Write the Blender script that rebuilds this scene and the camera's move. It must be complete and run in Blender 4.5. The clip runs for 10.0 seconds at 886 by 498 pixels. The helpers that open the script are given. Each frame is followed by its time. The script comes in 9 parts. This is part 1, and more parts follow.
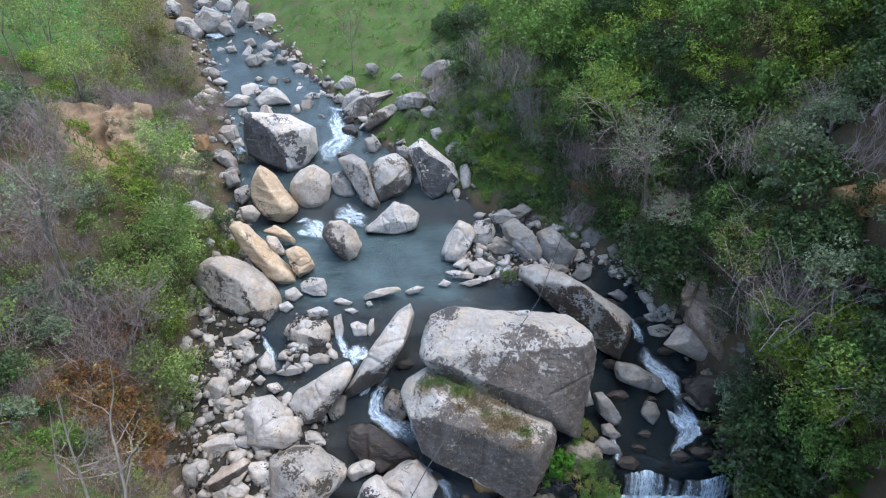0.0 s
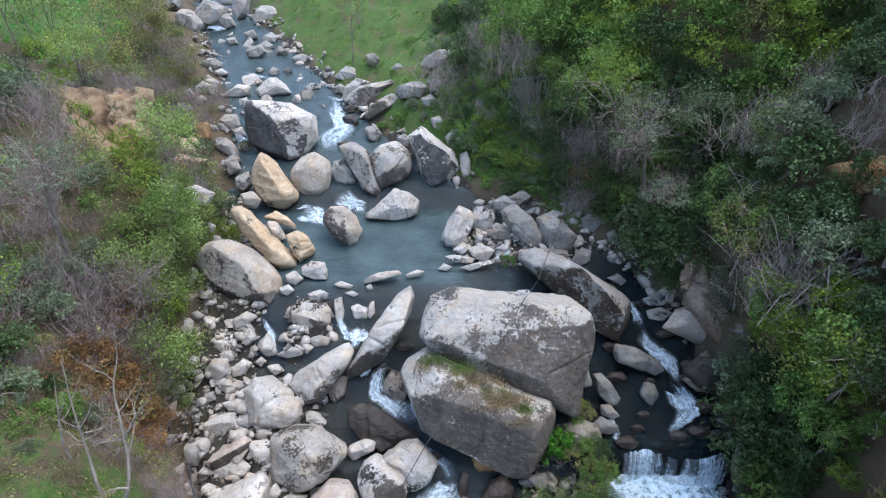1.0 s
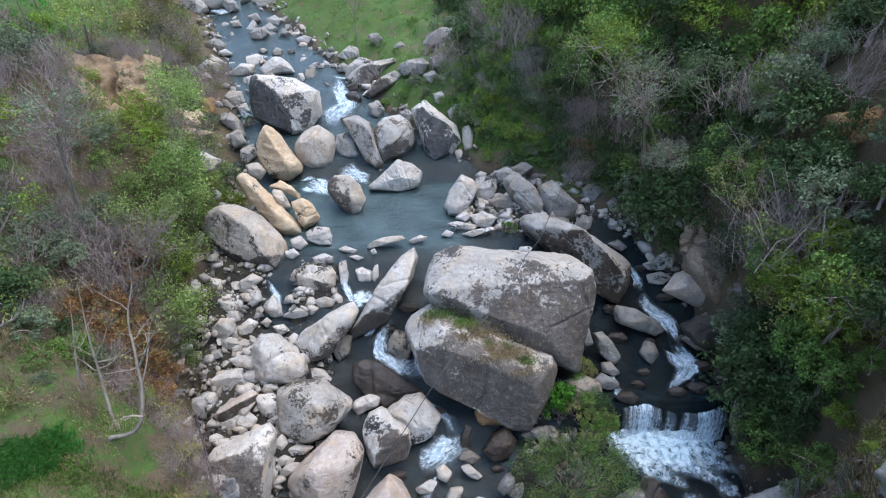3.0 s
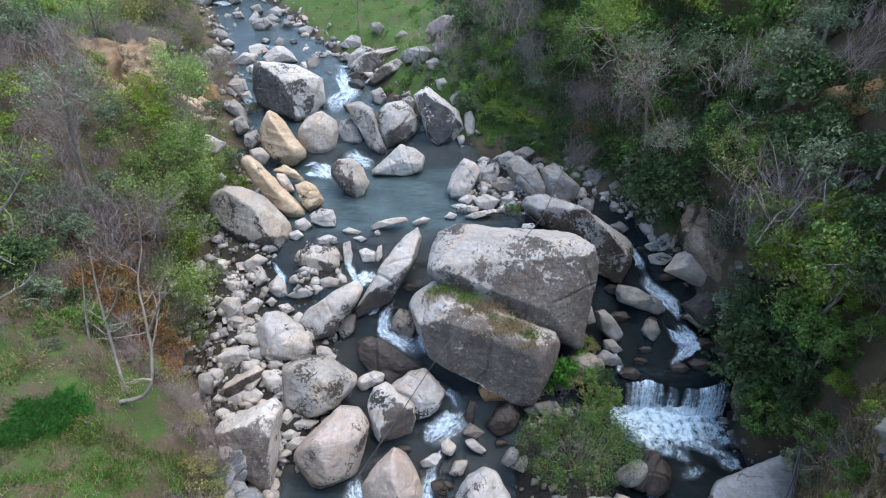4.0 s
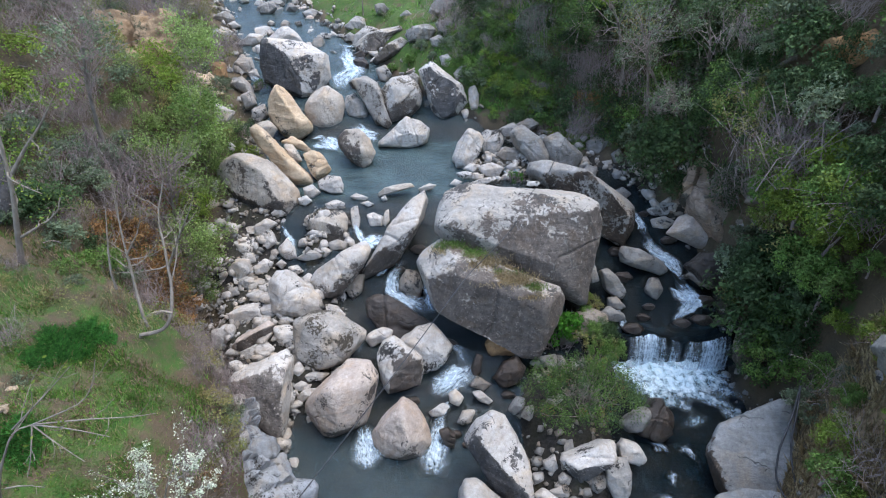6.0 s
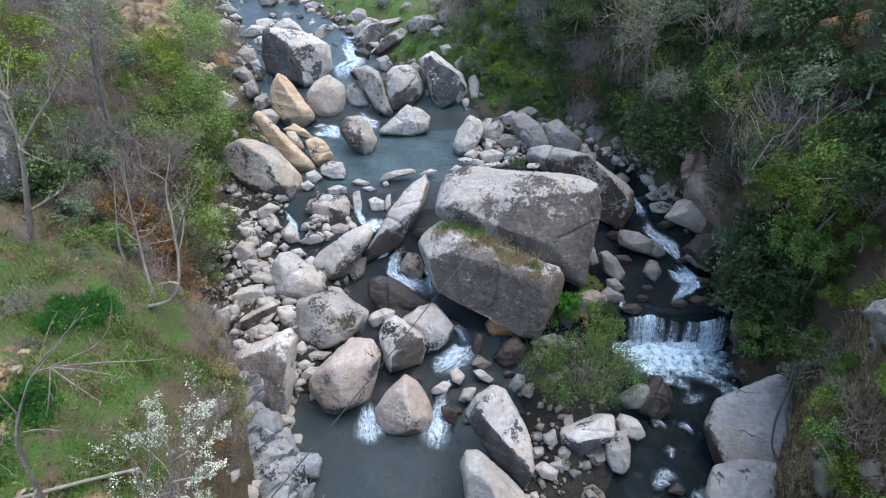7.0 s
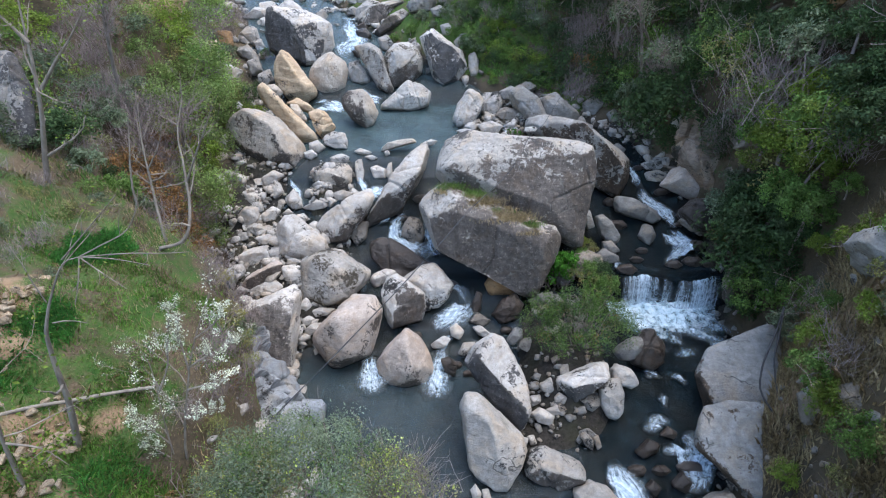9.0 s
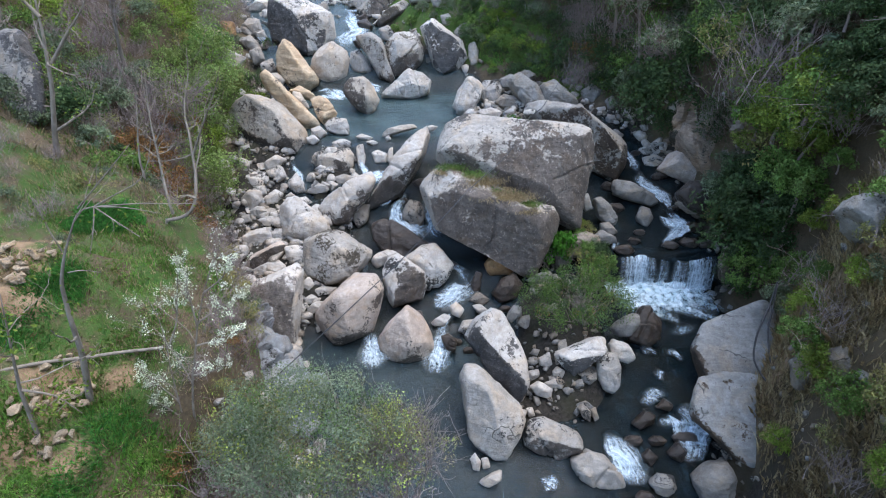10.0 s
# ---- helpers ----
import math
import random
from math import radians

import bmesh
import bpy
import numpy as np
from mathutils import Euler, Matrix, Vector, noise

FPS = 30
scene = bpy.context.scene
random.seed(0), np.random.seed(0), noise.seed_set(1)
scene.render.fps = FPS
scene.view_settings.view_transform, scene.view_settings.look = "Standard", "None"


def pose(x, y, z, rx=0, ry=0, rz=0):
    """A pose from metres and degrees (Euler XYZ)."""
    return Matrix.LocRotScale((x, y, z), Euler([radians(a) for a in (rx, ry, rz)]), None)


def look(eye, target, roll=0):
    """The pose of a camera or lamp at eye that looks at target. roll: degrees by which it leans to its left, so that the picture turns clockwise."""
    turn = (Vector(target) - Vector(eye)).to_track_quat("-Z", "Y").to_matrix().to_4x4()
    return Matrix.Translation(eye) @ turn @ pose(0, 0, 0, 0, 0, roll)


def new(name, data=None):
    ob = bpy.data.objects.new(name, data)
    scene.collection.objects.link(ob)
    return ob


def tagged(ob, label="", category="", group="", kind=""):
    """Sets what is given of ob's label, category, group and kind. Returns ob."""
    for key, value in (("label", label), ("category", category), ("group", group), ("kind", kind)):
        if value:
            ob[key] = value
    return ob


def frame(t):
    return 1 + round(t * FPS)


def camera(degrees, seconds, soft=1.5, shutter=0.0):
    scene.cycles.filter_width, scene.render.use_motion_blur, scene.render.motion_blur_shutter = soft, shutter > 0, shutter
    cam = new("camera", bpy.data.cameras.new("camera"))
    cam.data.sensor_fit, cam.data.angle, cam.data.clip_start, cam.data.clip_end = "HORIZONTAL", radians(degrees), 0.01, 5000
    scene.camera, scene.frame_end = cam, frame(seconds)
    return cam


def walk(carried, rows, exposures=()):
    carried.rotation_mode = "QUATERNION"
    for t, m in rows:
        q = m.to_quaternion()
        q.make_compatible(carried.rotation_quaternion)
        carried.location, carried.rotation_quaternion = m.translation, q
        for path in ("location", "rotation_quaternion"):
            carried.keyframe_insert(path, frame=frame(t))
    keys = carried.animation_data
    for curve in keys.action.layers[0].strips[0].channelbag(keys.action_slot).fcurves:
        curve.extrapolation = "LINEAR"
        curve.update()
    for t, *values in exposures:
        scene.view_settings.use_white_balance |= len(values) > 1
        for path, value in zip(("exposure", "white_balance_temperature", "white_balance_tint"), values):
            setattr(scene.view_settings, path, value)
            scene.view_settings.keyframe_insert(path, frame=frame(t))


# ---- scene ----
cam = camera(80.3, 10.0, 1.1)
METRES, EYE, TILT, LEAN, TURN = 10.0, 23.5, -37.0, 0.0, 0.0
ROWS = [
    (0.0, 0.0, 0.0, 0.0, 0.0, 0.0, -0.0),
    (0.5, 0.0009, -0.0077, -0.0445, -0.01, 0.04, -0.06),
    (1.0, 0.0, -0.0157, -0.089, -0.0, 0.05, -0.05),
    (1.5, 0.0012, -0.0247, -0.1343, -0.03, 0.06, -0.13),
    (2.0, -0.0044, -0.0345, -0.1833, -0.02, 0.07, -0.1),
    (2.5, -0.0092, -0.0455, -0.2322, 0.01, 0.1, -0.1),
    (4.0, -0.0292, -0.0768, -0.3847, 0.07, 0.13, 0.01),
    (4.5, -0.0377, -0.0875, -0.4387, 0.12, 0.16, 0.09),
    (5.0, -0.0441, -0.0992, -0.4918, 0.15, 0.2, 0.15),
    (5.5, -0.0496, -0.1135, -0.5394, 0.19, 0.22, 0.2),
    (7.0, -0.0614, -0.1605, -0.6724, 0.2, 0.27, 0.3),
    (7.5, -0.0596, -0.1764, -0.7169, 0.18, 0.26, 0.28),
    (8.0, -0.0595, -0.1929, -0.7627, 0.17, 0.25, 0.26),
    (8.5, -0.061, -0.2097, -0.8085, 0.2, 0.25, 0.28),
    (9.0, -0.0624, -0.2297, -0.8581, 0.2, 0.27, 0.3),
    (9.5, -0.0635, -0.2499, -0.9068, 0.24, 0.31, 0.34),
    (10.0, -0.0613, -0.27, -0.9553, 0.26, 0.34, 0.33),
]
walk(cam, [(t, pose(0, 0, EYE, TILT, LEAN, TURN) @ pose(METRES * x, METRES * y, METRES * z, 90 + pitch, roll, yaw)) for t, x, y, z, yaw, pitch, roll in ROWS],
     exposures=[(0.0, 1.43, 6560, 10), (10.0, 1.43, 6560, 10)])

# ---- daylight: bright overcast sky, the sun veiled by cloud ----
world = bpy.data.worlds.new("overcast_sky")
scene.world = world
world.use_nodes = True
wn = world.node_tree
sky = wn.nodes.new("ShaderNodeTexSky")
sky.sky_type, sky.sun_disc = "NISHITA", False
sky.sun_elevation, sky.sun_rotation = radians(72), radians(67)
sky.air_density, sky.dust_density, sky.ozone_density = 1.0, 1.0, 1.0
wn.links.new(sky.outputs[0], wn.nodes["Background"].inputs[0])
wn.nodes["Background"].inputs[1].default_value = 0.25
sun = new("sun", bpy.data.lights.new("sun", "SUN"))
sun.data.energy, sun.data.angle, sun.data.color = 1.15, radians(60), (1.0, 1.0, 0.99)
sun.matrix_world = look((12, 5, 40), (0, 0, 0))

# ---- lie of the land: river levels, banks and slopes ----
def ease(a, b, v):
    u = np.clip((v - a) / (b - a), 0, 1)
    return u * u * (3 - 2 * u)


RIVER_Y = [-30, -12, 0, 3, 8.9, 9.15, 10.3, 10.5, 11.7, 12.0, 13.6, 13.9, 15.5, 15.8, 17.1, 17.4, 18.6, 18.9, 19.5, 19.9, 28.6, 30.6, 34, 40, 60, 120]
RIVER_Z = [-7, -3, -0.7, 0, 0, 0.35, 0.4, 0.75, 0.8, 1.25, 1.35, 1.85, 1.95, 2.5, 2.6, 3.2, 3.3, 3.85, 3.95, 4.4, 4.4, 5.2, 5.9, 6.8, 8.8, 14]
SIDE_Y = [-30, -12, 0, 3, 5, 12.25, 12.55, 12.9, 16, 17, 19, 21, 23]
SIDE_Z = [-7, -3.2, -0.9, -0.2, 0.1, 0.2, 1.7, 1.9, 2.1, 2.3, 3.0, 3.9, 4.4]
LEFT_Y = [-30, -5, 3, 8, 10, 12.5, 16, 20, 24, 28, 33, 38, 46, 60, 120]
LEFT_X = [-9, -6.3, -6.4, -8.0, -9.8, -11.2, -12.3, -12.2, -12.0, -13.4, -15.4, -17, -20.5, -27, -55]
RIGHT_Y = [-30, -5, 1, 3, 4.5, 5.6, 8, 12, 16, 19, 22, 25, 27, 29, 33, 40, 50, 60, 120]
RIGHT_X = [9, 9, 9.7, 10.2, 10.5, 11.6, 13.0, 13.5, 13.7, 13.2, 11.6, 9.4, 6.6, 3.4, -1.6, -7, -13, -20, -48]


def water_level(x, y):
    """Height of the stream's surface: the main bed, and the side arm round the great boulder."""
    arm = ease(5.0, 8.0, x - 0.35 * np.clip(y - 17, 0, 9))
    return np.interp(y, RIVER_Y, RIVER_Z) * (1 - arm) + np.interp(y, SIDE_Y, SIDE_Z) * arm


CHANNELS = [[(-1.6, 20.3), (-1.5, 18.3), (-2.2, 16.4), (-2.8, 15.1), (-1.3, 13.4), (-0.1, 12.2), (0.3, 11.2), (-0.7, 10.3), (-0.9, 9.0), (-1.0, 7.6)],
            [(-3.4, 20.3), (-4.3, 18.3), (-4.4, 17.2), (-3.9, 15.1), (-4.1, 14.0)],
            [(-8.6, 19.6), (-8.8, 18.3), (-8.5, 16.2), (-7.2, 16.1), (-6.1, 17.2)]]


def from_channels(x, y):
    """Distance to the nearest of the water's ways between the boulders."""
    best = np.full(np.shape(x), 99.0)
    for way in CHANNELS:
        for (x0, y0), (x1, y1) in zip(way, way[1:]):
            u = np.clip(((x - x0) * (x1 - x0) + (y - y0) * (y1 - y0)) / ((x1 - x0) ** 2 + (y1 - y0) ** 2), 0, 1)
            best = np.minimum(best, np.hypot(x - x0 - u * (x1 - x0), y - y0 - u * (y1 - y0)))
    return best


def left_rise(d, y):
    near = np.interp(d, [0, 0.3, 0.95, 2.2, 4.0, 8, 14, 40, 90], [0, 1.0, 5.6, 7.3, 8.5, 10.5, 14, 27, 50])
    mid = np.interp(d, [0, 0.8, 1.6, 2.7, 4.2, 8, 14, 40, 90], [0, 0.8, 2.4, 6.2, 8.4, 11.5, 15, 27, 50])
    far = np.interp(d, [0, 2, 4.5, 6, 12, 25, 60, 120], [0, 0.8, 1.6, 4.4, 6.2, 8.5, 20, 45])
    u, v = ease(8, 11, y), ease(20, 30, y)
    return (near * (1 - u) + mid * u) * (1 - v) + far * v


def right_rise(d, y):
    gorge = np.interp(d, [0, 0.35, 0.8, 1.35, 2.2, 3.8, 8, 16, 40, 90], [0, 3.4, 7.3, 10.3, 12.2, 14.2, 18.5, 26, 46, 75])
    bend = np.interp(d, [0, 1.5, 3, 4.5, 6.5, 10, 20, 50, 110], [0, 0.7, 1.8, 3.6, 6.8, 12.5, 24, 42, 64])
    mead = np.interp(d, [0, 2, 5, 9, 14, 24, 60, 110], [0, 0.9, 2.0, 2.8, 4.0, 9.5, 27, 50])
    u, v = ease(18, 24, y), ease(31, 42, y)
    return (gorge * (1 - u) + bend * u) * (1 - v) + mead * v


def land(x, y):
    """Height of the ground without its small bumps."""
    x, y = np.asarray(x, float), np.asarray(y, float)
    w = water_level(x, y)
    dl, dr = np.interp(y, LEFT_Y, LEFT_X) - x, x - np.interp(y, RIGHT_Y, RIGHT_X)
    inside = np.clip(-np.maximum(dl, dr), 0, None)
    z = w - 0.55 * ease(0, 1.6, inside) + 0.12
    z = np.where(dl > 0, w + 0.12 + left_rise(np.clip(dl, 0, None), y), z)
    z = np.where(dr > 0, w + 0.12 + right_rise(np.clip(dr, 0, None), y), z)
    # the spit of gravel between the two arms
    spit = np.exp(-(((x - 4.6) / 1.7) ** 2 + ((y - 8.6) / 3.2) ** 2) ** 2)
    bar = np.exp(-(((x - 4.5) / 3.8) ** 2 + ((y - 24.5) / 1.8) ** 2) ** 2)
    shoal = np.exp(-(((x + 8.2) / 2.3) ** 2 + ((y - 12.5) / 3.4) ** 2) ** 2)
    shelf = np.exp(-(((x - 2.6) / 2.6) ** 2 + ((y - 5.6) / 1.8) ** 2) ** 2)
    heap = ease(0.45, 1.1, from_channels(x, y)) * ease(9.0, 10.2, y) * ease(20.4, 19.2, y) * ease(6.5, 5.0, x - 0.35 * np.clip(y - 17, 0, 9)) * ease(0, 0.6, inside)
    z = z + 0.75 * heap * ease(-4.8, -7.0, x)
    return z + 1.5 * spit + 0.7 * bar + 0.6 * shoal + 0.42 * shelf


# ---- materials ----
class Mat:
    """A small builder for node materials."""

    def __init__(self, name, rough=0.8, metal=0.0, spec=0.4):
        self.m = bpy.data.materials.new(name)
        self.m.use_nodes = True
        self.t = self.m.node_tree
        self.b = self.t.nodes["Principled BSDF"]
        self.b.inputs["Roughness"].default_value = rough
        self.b.inputs["Metallic"].default_value = metal
        self.b.inputs["Specular IOR Level"].default_value = spec
        self.co = self.add("ShaderNodeTexCoord").outputs["Object"]

    def add(self, kind, **props):
        n = self.t.nodes.new(kind)
        for k, v in props.items():
            if k == "operation":
                n.operation = v
            elif k == "blend_type":
                n.blend_type = v
            elif k == "data_type":
                n.data_type = v
        return n

    def put(self, v, socket):
        if hasattr(v, "is_output"):
            self.t.links.new(v, socket)
        elif isinstance(v, tuple) and len(v) == 3 and socket.type == "RGBA":
            socket.default_value = (*v, 1)
        else:
            socket.default_value = v

    def noise(self, scale, detail=4.0, rough=0.55, at=None, distort=0.0):
        n = self.add("ShaderNodeTexNoise")
        self.put(self.co if at is None else at, n.inputs["Vector"])
        n.inputs["Scale"].default_value, n.inputs["Detail"].default_value = scale, detail
        n.inputs["Roughness"].default_value, n.inputs["Distortion"].default_value = rough, distort
        return n.outputs["Fac"]

    def ramp(self, fac, lo, hi, a=0.0, b=1.0):
        n = self.add("ShaderNodeMapRange")
        self.put(fac, n.inputs["Value"])
        for i, v in zip(("From Min", "From Max", "To Min", "To Max"), (lo, hi, a, b)):
            n.inputs[i].default_value = v
        return n.outputs["Result"]

    def mix(self, fac, a, b, how="MIX"):
        n = self.add("ShaderNodeMix", data_type="RGBA", blend_type=how)
        self.put(fac, n.inputs[0])
        self.put(a, n.inputs[6])
        self.put(b, n.inputs[7])
        return n.outputs[2]

    def math(self, op, a, b=0.0):
        n = self.add("ShaderNodeMath", operation=op)
        self.put(a, n.inputs[0])
        self.put(b, n.inputs[1])
        return n.outputs[0]

    def stretch(self, x, y, z, at=None):
        n = self.add("ShaderNodeMapping")
        self.put(self.co if at is None else at, n.inputs["Vector"])
        n.inputs["Scale"].default_value = (x, y, z)
        return n.outputs["Vector"]

    def shifted(self):
        """Object coordinates moved by a random amount for each object."""
        r = self.add("ShaderNodeObjectInfo").outputs["Random"]
        n = self.add("ShaderNodeVectorMath", operation="ADD")
        self.put(self.co, n.inputs[0])
        s = self.add("ShaderNodeCombineXYZ")
        for i, k in enumerate((37.0, 91.0, 53.0)):
            self.put(self.math("MULTIPLY", r, k), s.inputs[i])
        self.put(s.outputs[0], n.inputs[1])
        self.co = n.outputs[0]
        return r

    def bump(self, height, strength=0.5, distance=0.05):
        n = self.add("ShaderNodeBump")
        self.put(height, n.inputs["Height"])
        n.inputs["Strength"].default_value, n.inputs["Distance"].default_value = strength, distance
        self.t.links.new(n.outputs[0], self.b.inputs["Normal"])

    def done(self, colour, rough=None):
        self.put(colour, self.b.inputs["Base Color"])
        if rough is not None:
            self.put(rough, self.b.inputs["Roughness"])
        return self.m


def stone(name, light, dark, stain, lichen=0.0, lichen_colour=(0.045, 0.042, 0.038), rough=0.85, spread=0.25, bands=0.2, coat=None):
    """Stream-worn rock: broad tones, stains, bedding, grain, lichen, hairline cracks; darker colours for one side, its
    weathering and shade together.
    """
    m = Mat(name, rough, 0, 0.3)
    r = m.shifted()
    big = m.noise(0.55, 5, 0.6, distort=0.4)
    c = m.mix(m.ramp(big, 0.34, 0.66), dark, light)
    c = m.mix(m.ramp(m.noise(1.3, 6, 0.65), 0.56, 0.7, 0, 0.7), c, stain)
    band = m.noise(2.2, 5, 0.6, m.stretch(0.5, 0.9, 4.5), 0.6)
    c = m.mix(m.ramp(band, 0.42, 0.62, 0, bands), c, tuple(v * 0.6 for v in dark))
    warm = tuple(v * k for v, k in zip(light, (1.0, 0.82, 0.62)))
    c = m.mix(m.ramp(m.noise(0.85, 4, 0.6, distort=0.8), 0.5, 0.66, 0, 0.55), c, warm)
    cool = tuple(min(0.8, v * k) for v, k in zip(light, (1.0, 1.04, 1.1)))
    c = m.mix(m.ramp(m.noise(0.7, 5, 0.6, distort=1.2), 0.53, 0.66, 0, 0.6), c, cool)
    streak = m.noise(1.8, 5, 0.6, m.stretch(2.4, 2.4, 0.35), 0.5)
    c = m.mix(m.ramp(streak, 0.56, 0.72, 0, 0.4), c, tuple(v * 0.5 for v in stain))
    c = m.mix(1.0, c, m.add_grey(m.ramp(m.noise(5.5, 6, 0.72), 0.3, 0.7, 0.76, 1.2)), "MULTIPLY")
    c = m.mix(m.ramp(m.noise(26, 3, 0.7), 0.35, 0.7, 0, 0.35), c, tuple(v * 0.5 for v in dark))
    c = m.mix(m.ramp(m.noise(60, 2, 0.6), 0.62, 0.75, 0, 0.4), c, tuple(min(1, v * 1.25) for v in light))
    c = m.mix(m.ramp(m.math("ADD", m.noise(4.2, 7, 0.75), m.ramp(m.noise(0.8, 2), 0.35, 0.65, -0.16, 0.06)), 0.64, 0.67, 0, 0.75), c, tuple(v * 0.4 for v in dark))
    if lichen:
        patch = m.math("ADD", m.noise(0.55, 3, 0.5), m.math("MULTIPLY", m.noise(7.5, 9, 0.76, distort=0.3), 0.75))
        f = m.ramp(patch, 1.065 - lichen, 1.085 - lichen)
        c = m.mix(f, c, lichen_colour)
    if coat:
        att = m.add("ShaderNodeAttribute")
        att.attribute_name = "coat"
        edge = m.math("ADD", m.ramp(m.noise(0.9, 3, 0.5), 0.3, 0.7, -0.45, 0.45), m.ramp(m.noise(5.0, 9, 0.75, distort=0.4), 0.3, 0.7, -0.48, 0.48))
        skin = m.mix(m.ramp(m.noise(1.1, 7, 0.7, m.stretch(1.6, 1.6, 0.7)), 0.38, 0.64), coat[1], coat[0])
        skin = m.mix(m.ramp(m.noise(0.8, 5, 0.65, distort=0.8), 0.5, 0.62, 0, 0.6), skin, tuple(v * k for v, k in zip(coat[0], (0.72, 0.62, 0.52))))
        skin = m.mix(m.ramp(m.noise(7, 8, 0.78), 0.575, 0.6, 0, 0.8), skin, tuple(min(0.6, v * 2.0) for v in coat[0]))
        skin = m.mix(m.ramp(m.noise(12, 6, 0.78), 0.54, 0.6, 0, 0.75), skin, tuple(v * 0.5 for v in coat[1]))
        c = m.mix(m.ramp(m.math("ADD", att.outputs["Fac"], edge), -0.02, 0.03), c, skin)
    vor = m.add("ShaderNodeTexVoronoi")
    vor.feature = "DISTANCE_TO_EDGE"
    warp = m.add("ShaderNodeVectorMath", operation="ADD")
    m.put(m.stretch(0.9, 0.9, 1.9), warp.inputs[0])
    wob = m.add("ShaderNodeTexNoise")
    m.put(m.co, wob.inputs["Vector"])
    wob.inputs["Scale"].default_value = 1.4
    m.put(wob.outputs["Color"], warp.inputs[1])
    m.put(warp.outputs[0], vor.inputs["Vector"])
    vor.inputs["Scale"].default_value = 0.42
    crack = m.ramp(m.math("ADD", vor.outputs["Distance"], m.ramp(m.noise(1.3, 4), 0.42, 0.56, 0.0, 0.03)), 0.003, 0.014)
    c = m.mix(crack, tuple(v * 0.45 for v in dark), c)
    tone = m.ramp(r, 0, 1, 1 - spread, 1.0)
    c = m.mix(1.0, c, m.add_grey(tone), "MULTIPLY")
    h = m.math("ADD", m.noise(3, 8, 0.65), m.math("MULTIPLY", m.noise(30, 4, 0.6), 0.35))
    h = m.math("ADD", h, m.math("MULTIPLY", crack, 0.35))
    m.bump(m.math("ADD", h, m.math("MULTIPLY", band, 0.4)), 0.9, 0.10)
    return m.done(c)


def add_grey(self, v):
    n = self.add("ShaderNodeCombineColor")
    for i in range(3):
        self.put(v, n.inputs[i])
    return n.outputs[0]


Mat.add_grey = add_grey

GRANITE = {
    "pale2": ("bleached_granite", (0.631, 0.582, 0.513), (0.424, 0.379, 0.325), (0.38, 0.30, 0.22), 0.02),
    "pale": ("cream_granite", (0.583, 0.508, 0.414), (0.395, 0.338, 0.273), (0.38, 0.29, 0.205), 0.01),
    "tan": ("tan_gneiss", (0.66, 0.51, 0.34), (0.45, 0.325, 0.205), (0.42, 0.245, 0.115), 0.02),
    "pink": ("pinkish_granite", (0.60, 0.50, 0.41), (0.40, 0.32, 0.26), (0.40, 0.27, 0.18), 0.01),
    "grey": ("grey_gneiss", (0.36, 0.335, 0.295), (0.20, 0.185, 0.16), (0.22, 0.18, 0.14), 0.03),
    "lichen": ("lichened_granite", (0.517, 0.475, 0.414), (0.301, 0.273, 0.235), (0.33, 0.275, 0.21), 0.12, (0.085, 0.07, 0.05)),
    "great": ("weathered_great_boulder", (0.454, 0.413, 0.356), (0.331, 0.298, 0.253), (0.36, 0.31, 0.245), 0.085, (0.07, 0.063, 0.055)),
    "brown": ("brown_stained_rock", (0.36, 0.31, 0.25), (0.17, 0.14, 0.11), (0.20, 0.14, 0.09), 0.05),
    "wet": ("wet_dark_rock", (0.082, 0.064, 0.050), (0.034, 0.028, 0.023), (0.075, 0.047, 0.028), 0.0),
    "orange": ("iron_stained_rock", (0.50, 0.30, 0.14), (0.32, 0.18, 0.08), (0.22, 0.13, 0.07), 0.03),
    "shelf": ("smooth_grey_shelf", (0.37, 0.36, 0.335), (0.25, 0.243, 0.226), (0.25, 0.222, 0.185), 0.0),
    "earth": ("tan_earth_bank", (0.42, 0.295, 0.175), (0.27, 0.175, 0.10), (0.22, 0.165, 0.105), 0.04, (0.10, 0.09, 0.05)),
    "palegrey": ("pale_grey_granite", (0.475, 0.437, 0.385), (0.294, 0.266, 0.228), (0.30, 0.25, 0.19), 0.05),
    "slate": ("blue_grey_bedrock", (0.36, 0.37, 0.37), (0.20, 0.205, 0.21), (0.27, 0.23, 0.18), 0.03),
    "cliff": ("tan_cliff_rock", (0.48, 0.36, 0.26), (0.26, 0.19, 0.14), (0.36, 0.21, 0.12), 0.04, (0.06, 0.055, 0.04)),
}
MANNER = {"tan": {"bands": 0.5}, "grey": {"bands": 0.4}, "wet": {"rough": 0.3}, "shelf": {"spread": 0.1, "bands": 0.45}, "slate": {"bands": 0.35}, "cliff": {"bands": 0.6}, "great": {"spread": 0.05, "bands": 0.2}}
# darker sides: weathering, with the shade of front and under faces painted in
STAIN_SHADES = {"brownface": ((0.155, 0.129, 0.106), (0.082, 0.068, 0.057)), "stain": ((0.115, 0.108, 0.10), (0.055, 0.052, 0.05)),
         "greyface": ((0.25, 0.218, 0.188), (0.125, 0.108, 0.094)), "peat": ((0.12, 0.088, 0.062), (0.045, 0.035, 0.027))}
STONES = {kind: stone(*spec, **MANNER.get(kind, {})) for kind, spec in GRANITE.items()}


